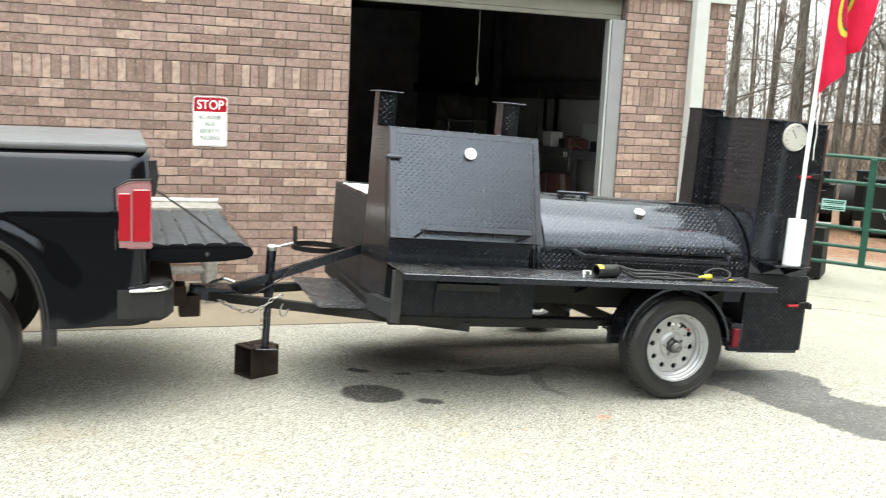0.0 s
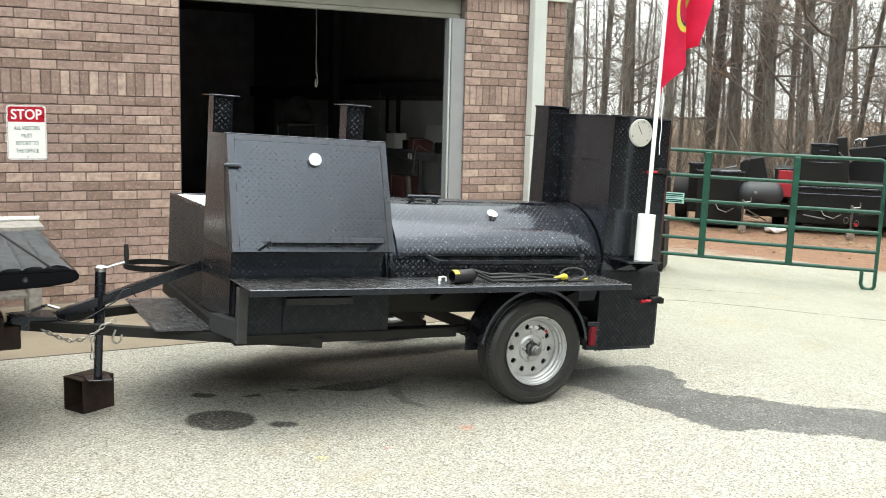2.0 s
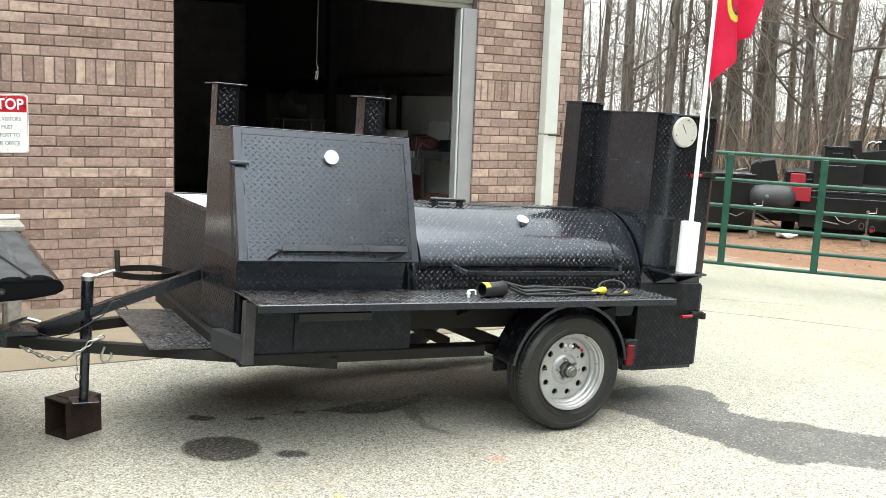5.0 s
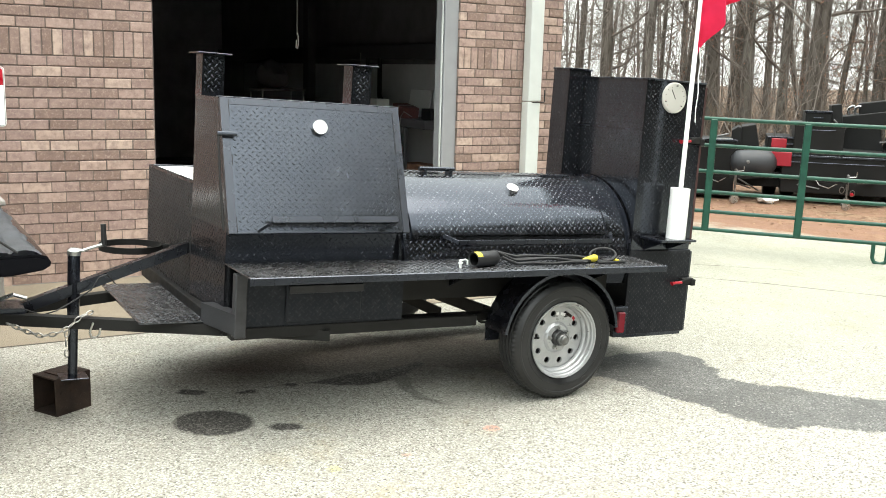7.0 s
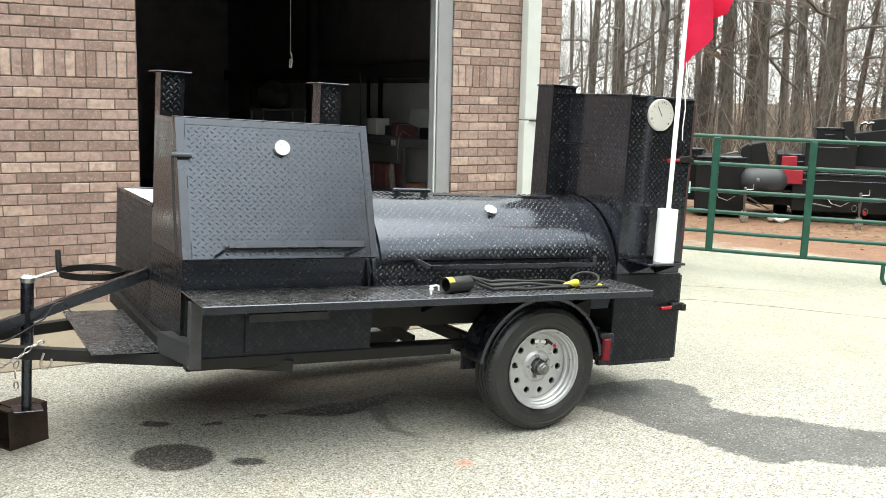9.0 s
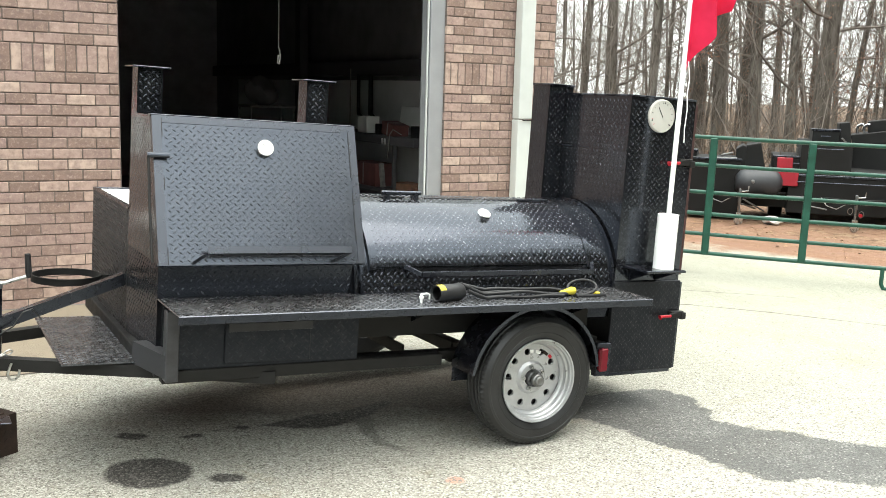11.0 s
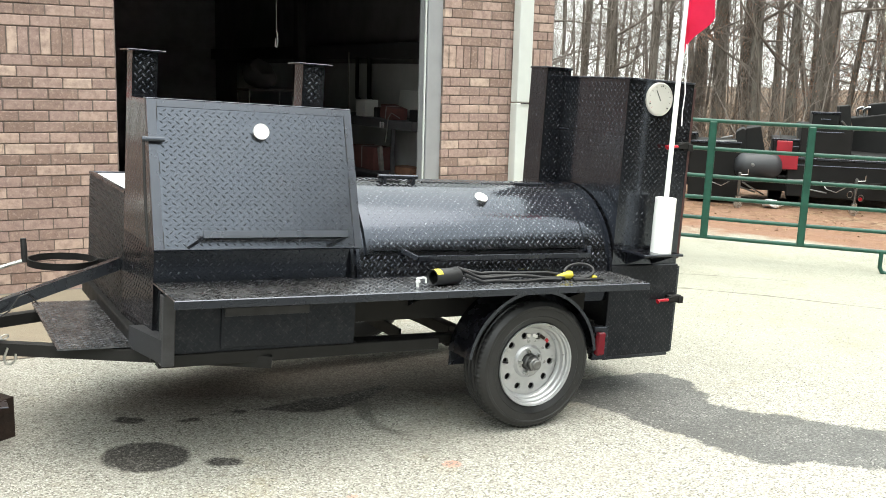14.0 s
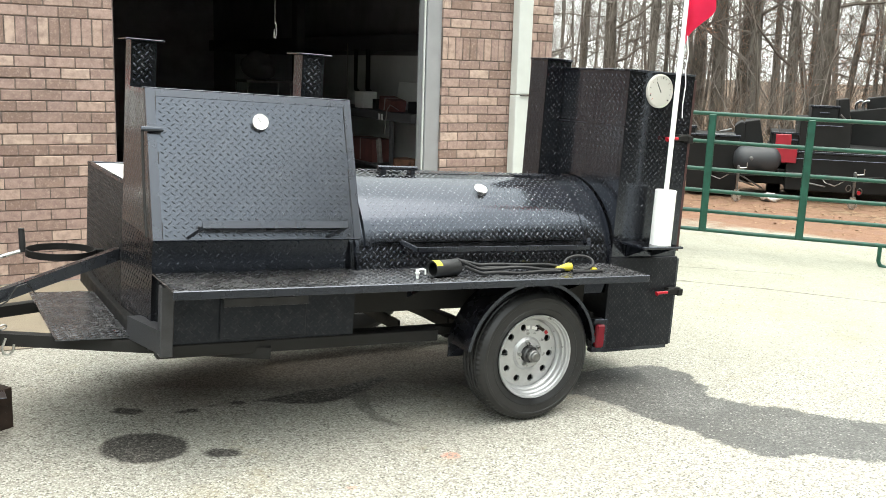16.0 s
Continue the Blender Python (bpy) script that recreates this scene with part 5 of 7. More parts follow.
def gate(m, length, label, plate=False):
    """A six-rail pipe gate along local x, with a leg at its far end."""
    t = thing("pipe_gate", m, label, "gate")
    heights = (1.408, 1.14, 0.875, 0.665, 0.465, 0.278)
    for k, z in enumerate(heights):
        bm = B()
        line = [(0, 0, z), (length * 0.5, 0, z - 0.006), (length - 0.06, 0, z)]
        if k == 0:
            line += [(length - 0.02, 0, z - 0.015), (length, 0, z - 0.06), (length, 0, 0.9)]
        else:
            line += [(length, 0, z)]
        tube(bm, line, 0.0195, 12)
        part("rail", bm, GATE_GREEN, t, "", 40)
    bm = B()
    tube(bm, [(length, 0, 1.0), (length, 0, 0.11), (length - 0.02, 0, 0.085), (length - 0.06, 0, 0.073), (length - 0.11, 0, 0.09), (length - 0.13, 0, 0.13), (length - 0.13, 0, 0.275)], 0.0195, 12)
    part("end_leg", bm, GATE_GREEN, t, "", 40)
    for x in (0.02, 0.84, 1.737):
        if x < length - 0.2:
            bm = B()
            box(bm, x - 0.035, x + 0.035, -0.026, 0.026, 0.262, 1.4, 0.008)
            part("upright", bm, GATE_GREEN, t)
    if plate:
        for z in (0.92, 0.858):
            bm = B()
            box(bm, 0.38, 0.62, -0.024, -0.02, z - 0.027, z + 0.027, 0.001)
            pl = part("maker_plate", bm, TEAL_PLATE, t, "small pale teal plate with green bars")
            for q in range(2):
                bm = B()
                box(bm, 0.395, 0.605, -0.0255, -0.0242, z - 0.016 + 0.018 * q, z - 0.004 + 0.018 * q)
                part("printed_bar", bm, GATE_GREEN, pl)
    return t


GATE_ANGLE = math.degrees(math.atan2(-0.62, 0.625))
gate(pose(4.801, -0.2, -0.033, 0, 0, -47.0) @ Matrix.Rotation(radians(0.94), 4, "Y"), 2.587, "green steel pipe gate standing open on the paving", True)
gate(pose(7.62, -2.2, 0, 0, 0, GATE_ANGLE + 8), 2.5, "green steel pipe gate at the edge of the clay")


def metal_bin():
    t = thing("metal_bin", pose(5.2, -0.42, 0, 0, 0, -47), "dark metal bin with sky-paled lid behind the gate", "bin")
    bm = B()
    box(bm, -0.6, 0.0, 0.0, 0.42, 0.02, 0.57, 0.012)
    body = part("bin_body", bm, FLAT_BLACK, t)
    bm = B()
    box(bm, -0.61, 0.01, -0.012, 0.43, 0.571, 0.6, 0.008)
    # the lid's pale grey stands for the sky reflected in the bin's top
    part("lid", bm, speckled("sky_paled_lid", (0.2, 0.2, 0.195), 0.45, 0, 0.15, 8, 0.0006), t, "lid, sky reflection put into its grey")
    bm = B()
    box(bm, -0.62, -0.05, -0.03, 0.4, 0.0, 0.03, 0.006)
    part("plinth", bm, STEEL_DULL, t)
    bm = B()
    tube(bm, [(-0.4, -0.004, 0.46), (-0.4, -0.03, 0.46), (-0.2, -0.03, 0.46), (-0.2, -0.004, 0.46)], 0.007, 6)
    part("handle", bm, ZINC_DULL, body)


metal_bin()


# ---- pickup truck ----
def pickup():
    t = thing("pickup_truck", pose(-1.9, -2.97, 0, 0, 0, 180), "black pickup truck with lowered tailgate hitched to the trailer", "truck")
    half, wx, fx, wz = 0.975, 1.03, 4.72, 0.405

    def around(c):
        """Squares a circle's cosine or sine off a little, as truck wheel arches are."""
        return math.copysign(abs(c) ** 0.72, c)

    def arch(cx, r, n=18):
        return [(cx + r * around(math.cos(radians(a))), wz + 0.04 + r * 1.1 * around(math.sin(radians(a)))) for a in [180 - 180 * i / n for i in range(n + 1)]][::-1]
    low = [(0.0, 0.56), (0.0, 1.0), (0.03, 1.38), (0.07, 1.41), (2.02, 1.42), (2.02, 1.36), (4.15, 1.33), (5.3, 1.2), (5.62, 1.08), (5.68, 0.5), (fx + 0.52, 0.46)]
    low += [(x, z) for x, z in arch(fx, 0.5)] + [(wx + 0.55, 0.47)] + arch(wx, 0.53) + [(0.42, 0.53)]
    bm = B()
    prism(bm, low, "y", -half + 0.125, half - 0.125)
    bmesh.ops.bevel(bm, geom=[e for e in bm.edges if abs(e.verts[0].co.y - e.verts[1].co.y) < 0.01 and e.calc_face_angle(0) > 1.2], offset=0.03, segments=2, affect="EDGES")
    part("body", bm, TRUCK_PAINT, t, "glossy black bodywork", 30)
    # curved side skins with flared arches and a rounded rear corner
    shape = ((1.412, -0.12), (1.4, -0.098), (1.38, -0.082), (1.34, -0.064), (1.26, -0.036), (1.2, -0.014), (1.15, 0.008), (1.125, 0.019), (1.1, 0.023), (1.04, 0.02), (0.97, 0.012), (0.85, 0.002), (0.7, -0.012), (0.53, -0.035))

    def bulge(z):
        for (z1, o1), (z0, o0) in zip(shape, shape[1:]):
            if z >= z0:
                return o0 + (o1 - o0) * min(1, (z - z0) / (z1 - z0))
        return shape[-1][1]

    def skin_at(x, z):
        o = bulge(z)
        for cx in (wx, fx):
            r = math.hypot(x - cx, (z - wz - 0.04) / 0.95)
            f = max(0.0, min(1.0, (0.79 - r) / 0.1))
            o = max(o, 0.03 * f * f * (3 - 2 * f) + (bulge(z) if z > 1.1 else 0.012))
        if x < 0.12:
            o -= 0.07 * (1 - x / 0.12) ** 2
        if x > 5.2:
            o -= 0.25 * ((x - 5.2) / 0.45) ** 2
        return o

    for s in (1, -1):
        xs = sorted({round(q, 3) for q in [0, 0.015, 0.04, 0.08, 0.12, 0.2, 0.3, 0.42] + [cx + 0.53 * around(math.cos(radians(a))) for cx in (wx, fx) for a in range(0, 181, 6)] + [cx + d for cx in (wx, fx) for d in (-0.531, 0.531, -0.66, 0.66, -0.78, 0.78)] + [2.2, 2.7, 3.2, 3.6, 5.45, 5.6]})
        bm = B()
        cols = []
        for x in xs:
            floor_z = 0.53
            for cx in (wx, fx):
                if abs(x - cx) < 0.5305:
                    floor_z = max(floor_z, wz + 0.04 + 0.583 * max(0, 1 - (abs(x - cx) / 0.5305) ** 2.78) ** 0.36)
            top = 1.412 if x < 4.15 else 1.33 - (x - 4.15) * 0.13
            hs = [1 - (k / 28) ** 1.3 for k in range(29)]
            cols.append([bm.verts.new((x, s * (half + skin_at(x, floor_z + (top - floor_z) * h)), floor_z + (top - floor_z) * h)) for h in hs])
        for a, b in zip(cols, cols[1:]):
            for q in range(28):
                bm.faces.new((a[q], a[q + 1], b[q + 1], b[q]))
        part("side_skin", bm, TRUCK_PAINT, t, "", 40)
        for cx in (wx, fx):
            bm = B()
            pts = [(cx + 0.545 * around(math.cos(radians(a))), s * (half + 0.008), wz + 0.035 + 0.59 * around(math.sin(radians(a)))) for a in range(0, 181, 5)]
            tube(bm, pts, 0.036, 8)
            part("wheel_arch_trim", bm, BLACK_PLASTIC, t, "dark arch trim", 40)
        bm = B()
        prism(bm, [(-0.012, 0.93), (0.155, 0.93), (0.165, 1.0), (0.165, 1.24), (0.1, 1.27), (-0.004, 1.275)], "y", s * half - 0.09, s * half + 0.018)
        bmesh.ops.bevel(bm, geom=list(bm.edges), offset=0.008, segments=2, affect="EDGES")
        lamp = part("tail_lamp", bm, LENS_CLEAR, t, "red and clear tail lamp", 30)
        for x0, x1, z0, z1 in ((0.096, 0.154, 0.972, 1.215), (0.0, 0.086, 0.968, 1.235)):
            bm = B()
            box(bm, x0, x1, s * half + (0.012 if s > 0 else -0.024), s * half + (0.024 if s > 0 else -0.012), z0, z1, 0.005)
            part("red_lens", bm, LENS_RED, lamp, "red lens block")
        bm = B()
        tube(bm, [(0.168, s * (half + 0.014), 0.925), (0.172, s * (half + 0.014), 1.245), (0.1, s * (half + 0.014), 1.28), (-0.006, s * (half + 0.012), 1.285)], 0.006, 6)
        part("lamp_gasket", bm, BLACK_PLASTIC, lamp)
        for cx in (wx, fx):
            wh = new("wheel")
            wh.parent = t
            wh.matrix_basis = Matrix.Translation((cx, s * (half - 0.03), wz)) @ facing(0, 0, 0, (0, s, 0))
            bm = B()
            lathe(bm, [(0.25, -0.24), (0.36, -0.25), (0.4, -0.22), (0.405, -0.13), (0.4, -0.03), (0.37, 0.0), (0.3, 0.005), (0.25, -0.015)], Matrix.Identity(4), 56)
            part("tyre", bm, RUBBER, wh, "", 30)
            bm = B()
            lathe(bm, [(0.25, -0.22), (0.24, -0.1), (0.245, -0.02), (0.255, -0.012), (0.245, -0.01), (0.22, -0.05), (0.07, -0.03), (0.06, -0.02), (0, -0.02)], Matrix.Identity(4), 48)
            part("rim", bm, SILVER, wh, "", 30)
    # cover over the bed
    bm = B()
    box(bm, 0.01, 2.0, -0.875, 0.875, 1.415, 1.455, 0.015)
    part("bed_cover", bm, speckled("grey_vinyl", (0.112, 0.115, 0.122), 0.5, 0, 0.2, 8, 0.0008), t, "grey vinyl bed cover")
    bm = B()
    tube(bm, [(-0.005, 0.955, 1.2), (-0.02, 0.955, 1.3), (-0.01, 0.955, 1.38)], 0.022, 8)
    part("tailgate_striker", bm, BLACK_PLASTIC, t, "", 40)
    # cab
    bm = B()
    prism(bm, [(2.04, 1.34), (2.16, 1.86), (2.32, 1.93), (3.5, 1.94), (3.75, 1.86), (4.3, 1.34)], "y", -0.86, 0.86)
    bmesh.ops.bevel(bm, geom=list(bm.edges), offset=0.05, segments=2, affect="EDGES")
    part("cab", bm, TRUCK_PAINT, t, "", 30)
    glass = Mat("tinted_glass", (0.01, 0.011, 0.012), 0.05, 0, 0.6).m
    for s in (1, -1):
        bm = B()
        prism(bm, [(2.22, 1.42), (2.3, 1.82), (3.55, 1.83), (4.02, 1.42)], "y", s * 0.855, s * 0.868)
        part("side_window", bm, glass, t)
    # bumper, hitch, tailgate
    bm = B()
    prism(bm, [(0.1, -1.0), (-0.07, -0.98), (-0.125, -0.85), (-0.14, 0.0), (-0.125, 0.85), (-0.07, 0.98), (0.1, 1.0), (0.16, 1.0), (0.16, -1.0)], "z", 0.55, 0.74)
    bmesh.ops.bevel(bm, geom=[e for e in bm.edges if abs(e.verts[0].co.z - e.verts[1].co.z) < 0.01], offset=0.02, segments=2, affect="EDGES")
    bp = part("rear_bumper", bm, BLACK_PLASTIC, t, "black moulded rear bumper", 40)
    bm = B()
    tube(bm, [(0.1, 1.006, 0.715), (-0.04, 0.995, 0.72), (-0.09, 0.95, 0.722), (-0.125, 0.8, 0.722)], [0.01, 0.014, 0.014, 0.01], 8)
    part("step_trim", bm, CHROME, bp, "bright step trim", 40)
    bm = B()
    box(bm, -0.22, 0.3, 0.24, 0.4, 0.5, 0.62, 0.01)
    box(bm, -0.3, -0.18, 0.26, 0.38, 0.43, 0.56, 0.01)
    part("hitch_mount", bm, RUST, t, "rusty ball mount")
    bm = B()
    lathe(bm, [(0.018, 0.46), (0.018, 0.52), (0.025, 0.54), (0.025, 0.56), (0, 0.57)], Matrix.Translation((-0.27, 0.32, 0)), 16)
    part("hitch_ball", bm, CHROME, t, "", 40)
    bm = B()
    prism(bm, [(0.0, 0.84), (0.0, 0.905), (-0.03, 0.915), (-0.5, 0.915), (-0.535, 0.905), (-0.55, 0.88), (-0.546, 0.862), (-0.515, 0.845), (-0.4, 0.83), (-0.12, 0.82)], "y", -0.77, 0.8)
    bmesh.ops.bevel(bm, geom=[e for e in bm.edges if abs(e.verts[0].co.y - e.verts[1].co.y) < 0.01], offset=0.012, segments=2, affect="EDGES")
    tg = part("tailgate", bm, TRUCK_PAINT, t, "lowered black tailgate", 30)
    # a ribbed liner, slightly buckled, covers the lowered gate
    bm = B()
    nu, nv = 64, 40
    g = []
    for q in range(nu + 1):
        row = []
        for w in range(nv + 1):
            x, y = -0.53 + 0.515 * q / nu, -0.75 + 1.53 * w / nv
            z = 0.927 + 0.012 * noise.noise(Vector((x * 5, y * 3.2, 1.7))) + 0.008 * noise.noise(Vector((x * 14 + y * 6, y * 9, 4.1)))
            edge = max(0.0, (-0.47 - x) / 0.06)
            groove = max(0.0, 1 - min(abs(x + c) for c in (0.09, 0.19, 0.29, 0.39)) / 0.011)
            row.append(bm.verts.new((x, y + 0.012 * noise.noise(Vector((x * 9, y * 4, 7.7))), z - 0.035 * edge * edge - 0.01 * groove)))
        g.append(row)
    for q in range(nu):
        for w in range(nv):
            bm.faces.new((g[q][w], g[q + 1][w], g[q + 1][w + 1], g[q][w + 1]))
    bmesh.ops.solidify(bm, geom=bm.faces, thickness=0.006)
    part("gate_liner", bm, speckled("grey_gate_liner", (0.135, 0.143, 0.157), 0.5, 0, 0.3, 10, 0.001), tg, "ribbed grey plastic liner", 50)
    bm = B()
    disc(bm, 0.014, 0.0, 0.008, facing(-0.3, 0.8, 0.872, (0, 1, 0)), 16)
    lt = part("gate_latch", bm, BLACK_PLASTIC, tg, "", 30)
    bm = B()
    disc(bm, 0.006, 0.008, 0.014, facing(-0.3, 0.8, 0.872, (0, 1, 0)), 12)
    part("latch_bolt", bm, ZINC_DULL, lt, "", 30)
    bm = B()
    box(bm, -0.545, -0.5, 0.1, 0.35, 0.86, 0.9, 0.006)
    part("gate_handle", bm, BLACK_PLASTIC, tg, "recessed black handle")
    bm = B()
    tube(bm, [(0.02, 0.8, 1.25), (-0.2, 0.79, 1.1), (-0.42, 0.78, 0.925)], 0.006, 6)
    part("gate_cable", bm, BLACK_PLASTIC, tg)


pickup()


# ---- bench by the wall ----
def bench():
    t = thing("work_bench", pose(-2.05, -0.72, 0), "weathered grey wooden bench standing against the brick wall", "bench")
    for k in range(4):
        bm = B()
        box(bm, -0.8, 0.8, -0.3 + 0.145 * k, -0.165 + 0.145 * k, 0.765, 0.8, 0.005)
        part("top_plank", bm, OLD_WOOD, t)
    bm = B()
    box(bm, -0.78, 0.78, -0.27, -0.235, 0.65, 0.764, 0.004)
    part("apron_board", bm, OLD_WOOD, t)
    for x in (-0.77, 0.68):
        for y in (-0.26, 0.17):
            bm = B()
            box(bm, x, x + 0.09, y, y + 0.09, 0, 0.764, 0.005)
            part("leg", bm, OLD_WOOD, t)
    bm = B()
    box(bm, -0.7, 0.68, -0.1, 0.1, 0.22, 0.25, 0.004)
    part("lower_shelf", bm, OLD_WOOD, t)


bench()


def bench_pipe():
    t = thing("plastic_pipe", pose(-1.95, -0.62, 0.818), "white plastic pipe lying on the weathered bench", "pipe")
    bm = B()
    lathe(bm, [(0.013, -0.75), (0.018, -0.75), (0.018, 0.7), (0.013, 0.7)], facing(0, 0, 0, (1, 0, 0)), 16, True)
    part("pipe_wall", bm, WHITE, t, "", 40)


bench_pipe()


# ---- inside the workshop ----
def workshop():
    bm = B()
    box(bm, 3.86, 3.95, 0.3, 11.0, 1.9, 2.09, 0.004)
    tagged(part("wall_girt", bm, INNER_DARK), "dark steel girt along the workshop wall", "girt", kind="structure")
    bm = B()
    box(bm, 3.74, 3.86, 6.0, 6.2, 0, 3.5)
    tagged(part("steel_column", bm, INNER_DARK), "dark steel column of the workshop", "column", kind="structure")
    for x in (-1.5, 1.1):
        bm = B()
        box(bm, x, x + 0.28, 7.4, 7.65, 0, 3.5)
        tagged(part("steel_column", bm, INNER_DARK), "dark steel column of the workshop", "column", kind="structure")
    bm = B()
    box(bm, 3.9, 3.948, 0.6, 9.5, 0.5, 1.84)
    tagged(part("wall_lining", bm, speckled("pale_insulation_board", (0.64, 0.64, 0.64), 0.8, 0, 0.15, 2, 0.001)), "pale insulation board on the workshop wall", "wall lining", kind="structure")
    t = thing("pull_cord", pose(1.81, 1.5, 0), "thin hanging pull cord with a plastic handle", "cord")
    bm = B()
    tube(bm, [(0, 0, 3.5), (0.002, 0, 2.6), (0, 0, 2.1)], 0.004, 6)
    part("cord", bm, WHITE, t)
    bm = B()
    tube(bm, [(0, 0, 2.1), (0.012, 0, 2.07), (0.016, 0, 2.0), (0.004, 0, 1.94), (-0.01, 0, 1.95), (-0.004, 0, 2.03)], 0.007, 6)
    part("handle", bm, WHITE, t)
    # shelf with stock along the right-hand wall
    t = thing("wall_shelf", pose(3.65, 3.4, 0), "dark steel shelf along the workshop wall", "shelf")
    bm = B()
    box(bm, -0.25, 0.24, -1.75, 1.6, 1.1, 1.2, 0.004)
    part("board", bm, INNER_DARK, t)
    for y in (-1.25, 0.1, 1.5):
        bm = B()
        box(bm, -0.24, -0.2, y, y + 0.04, 0, 1.1)
        part("post", bm, INNER_DARK, t)
    bm = B()
    box(bm, -0.25, 0.24, -1.75, 1.6, 0.55, 0.58, 0.004)
    part("lower_board", bm, INNER_DARK, t)
    cardboard = speckled("cardboard", (0.2, 0.12, 0.075), 0.85, 0, 0.25, 6, 0.001)
    maroon = speckled("maroon_box", (0.13, 0.05, 0.045), 0.8, 0, 0.3, 9, 0.001)
    rng = random.Random(5)
    stock = [(3.52, 2.36, 1.2, 0.2, 0.3, 0.15, maroon, "maroon carton tipped on the workshop shelf"), (3.58, 2.86, 1.2, 0.1, 0.1, 0.12, BLACK_PLASTIC, "black can on the workshop shelf"), (3.56, 3.17, 1.2, 0.18, 0.24, 0.2, WHITE, "small white box on the workshop shelf"),
             (3.62, 1.85, 1.2, 0.2, 0.2, 0.13, BLACK_PLASTIC, "black case on the workshop shelf"), (3.56, 3.0, 0.58, 0.28, 0.62, 0.27, maroon, "dark brown carton on the lower shelf"),
             (3.62, 2.1, 0.58, 0.24, 0.5, 0.09, cardboard, "torn brown carton on the lower shelf")]
    for x, y, z, a, b, c, mat, lab in stock:
        q = thing("carton", pose(x, y, z, 9 if "tipped" in lab else 0, 0, rng.uniform(-4, 4)), lab, "box", "cartons on the shelf")
        bm = B()
        box(bm, -a / 2, a / 2, -b / 2, b / 2, 0, c, 0.006)
        bd = part("carton_body", bm, mat, q)
        if mat is not BLACK_PLASTIC and mat is not WHITE:
            bm = B()
            box(bm, -a / 2 - 0.002, a / 2 - 0.004, -0.012, 0.012, 0.012, c + 0.002)
            part("tape", bm, OLD_WOOD, bd)
    # torn cartons piled on the lower shelf
    torn = speckled("torn_brown_card", (0.23, 0.115, 0.07), 0.9, 0, 0.4, 9, 0.003)
    for x, y, z, a, seed in ((3.56, 2.22, 0.58, 0.2, 1), (3.54, 1.95, 0.58, 0.24, 2), (3.56, 1.78, 0.58, 0.22, 3)):
        r2 = random.Random(seed)
        q = thing("torn_carton", pose(x, y, z, 0, 0, r2.uniform(-25, 25)), "torn brown carton with flaps standing open", "box", "torn cartons on the shelf")
        bm = B()
        box(bm, -a * 0.4, a * 0.4, -a * 0.5, a * 0.5, 0, a * 0.45, 0.004)
        part("carton_body", bm, torn, q)
        for k in range(4):
            bm = B()
            turn = Matrix.Translation((r2.uniform(-0.3, 0.3) * a, r2.uniform(-0.4, 0.4) * a, a * 0.44)) @ Matrix.Rotation(r2.uniform(0, 6.28), 4, "Z") @ Matrix.Rotation(radians(r2.uniform(15, 70)), 4, "Y")
            prism(bm, [(0, -a * 0.3), (a * 0.5, -a * 0.22), (a * 0.62, a * 0.05), (a * 0.45, a * 0.26), (0, a * 0.3)], "z", 0, 0.005)
            bmesh.ops.transform(bm, matrix=turn, verts=bm.verts)
            part("flap", bm, torn if k else OLD_WOOD, q)
    q = thing("leaning_plank", pose(3.5, 2.6, 0.58, -12, 0, 0), "short grey plank leaning on the lower shelf", "plank")
    bm = B()
    box(bm, -0.02, 0.02, -0.035, 0.035, 0, 0.29, 0.004)
    part("plank", bm, OLD_WOOD, q)
    q = thing("hanging_strap", pose(3.4, 2.2, 1.2), "thin pale strap hanging over the shelf edge", "strap")
    bm = B()
    tube(bm, [(0.12, -0.02, 0.02), (0.02, 0, 0.08), (-0.015, 0.01, 0.02), (-0.02, 0.03, -0.12), (-0.015, 0.07, -0.25)], 0.006, 6)
    part("strap", bm, OLD_WOOD, q)
    q = thing("shelf_tag", pose(3.392, 2.33, 1.1), "white paper tags on the shelf edge", "tag")
    for dy in (0, 0.07):
        bm = B()
        box(bm, -0.002, 0.002, dy, dy + 0.045, 0, 0.07)
        part("tag", bm, WHITE, q)
    q = thing("floor_pole", pose(3.5, 3.6, 0), "thin pale pole standing by the shelf", "pole")
    bm = B()
    tube(bm, [(0, 0, 0), (0.004, 0, 1.0), (0, 0, 1.97)], 0.008, 8)
    part("shaft", bm, OLD_WOOD, q)
    t = thing("white_panel", pose(3.83, 2.6, 1.2, 0, 8, 0), "white board leaning above the shelf", "board")
    bm = B()
    box(bm, -0.01, 0.01, -0.25, 0.28, 0.08, 0.33, 0.003)
    part("panel", bm, WHITE, t)
    for y, r in ((3.77, 0.03), (4.15, 0.024)):
        t = thing("wall_pipe", pose(3.86, y, 0), "dark vertical pipe on the workshop wall", "pipe")
        bm = B()
        tube(bm, [(0, 0, 1.92), (0, 0, 1.45), (-0.01, -0.03, 1.4), (-0.01, -0.12, 1.37)], r, 10)
        part("pipe", bm, BLACK_PLASTIC, t, "", 40)
    # rack in the middle of the floor
    t = thing("wire_rack", pose(2.955, 5.2, 0), "bare steel rack standing in the dark workshop", "rack")
    for x in (-0.3, 0.3):
        for y in (-0.25, 0.25):
            bm = B()
            tube(bm, [(x, y, 0), (x, y, 1.44)], 0.009, 8)
            part("post", bm, ZINC, t)
    bm = B()
    box(bm, -0.32, 0.32, -0.27, 0.27, 1.44, 1.47, 0.004)
    part("top_board", bm, OLD_WOOD, t)
    bm = B()
    box(bm, -0.31, 0.31, -0.26, 0.26, 0.4, 0.42, 0.004)
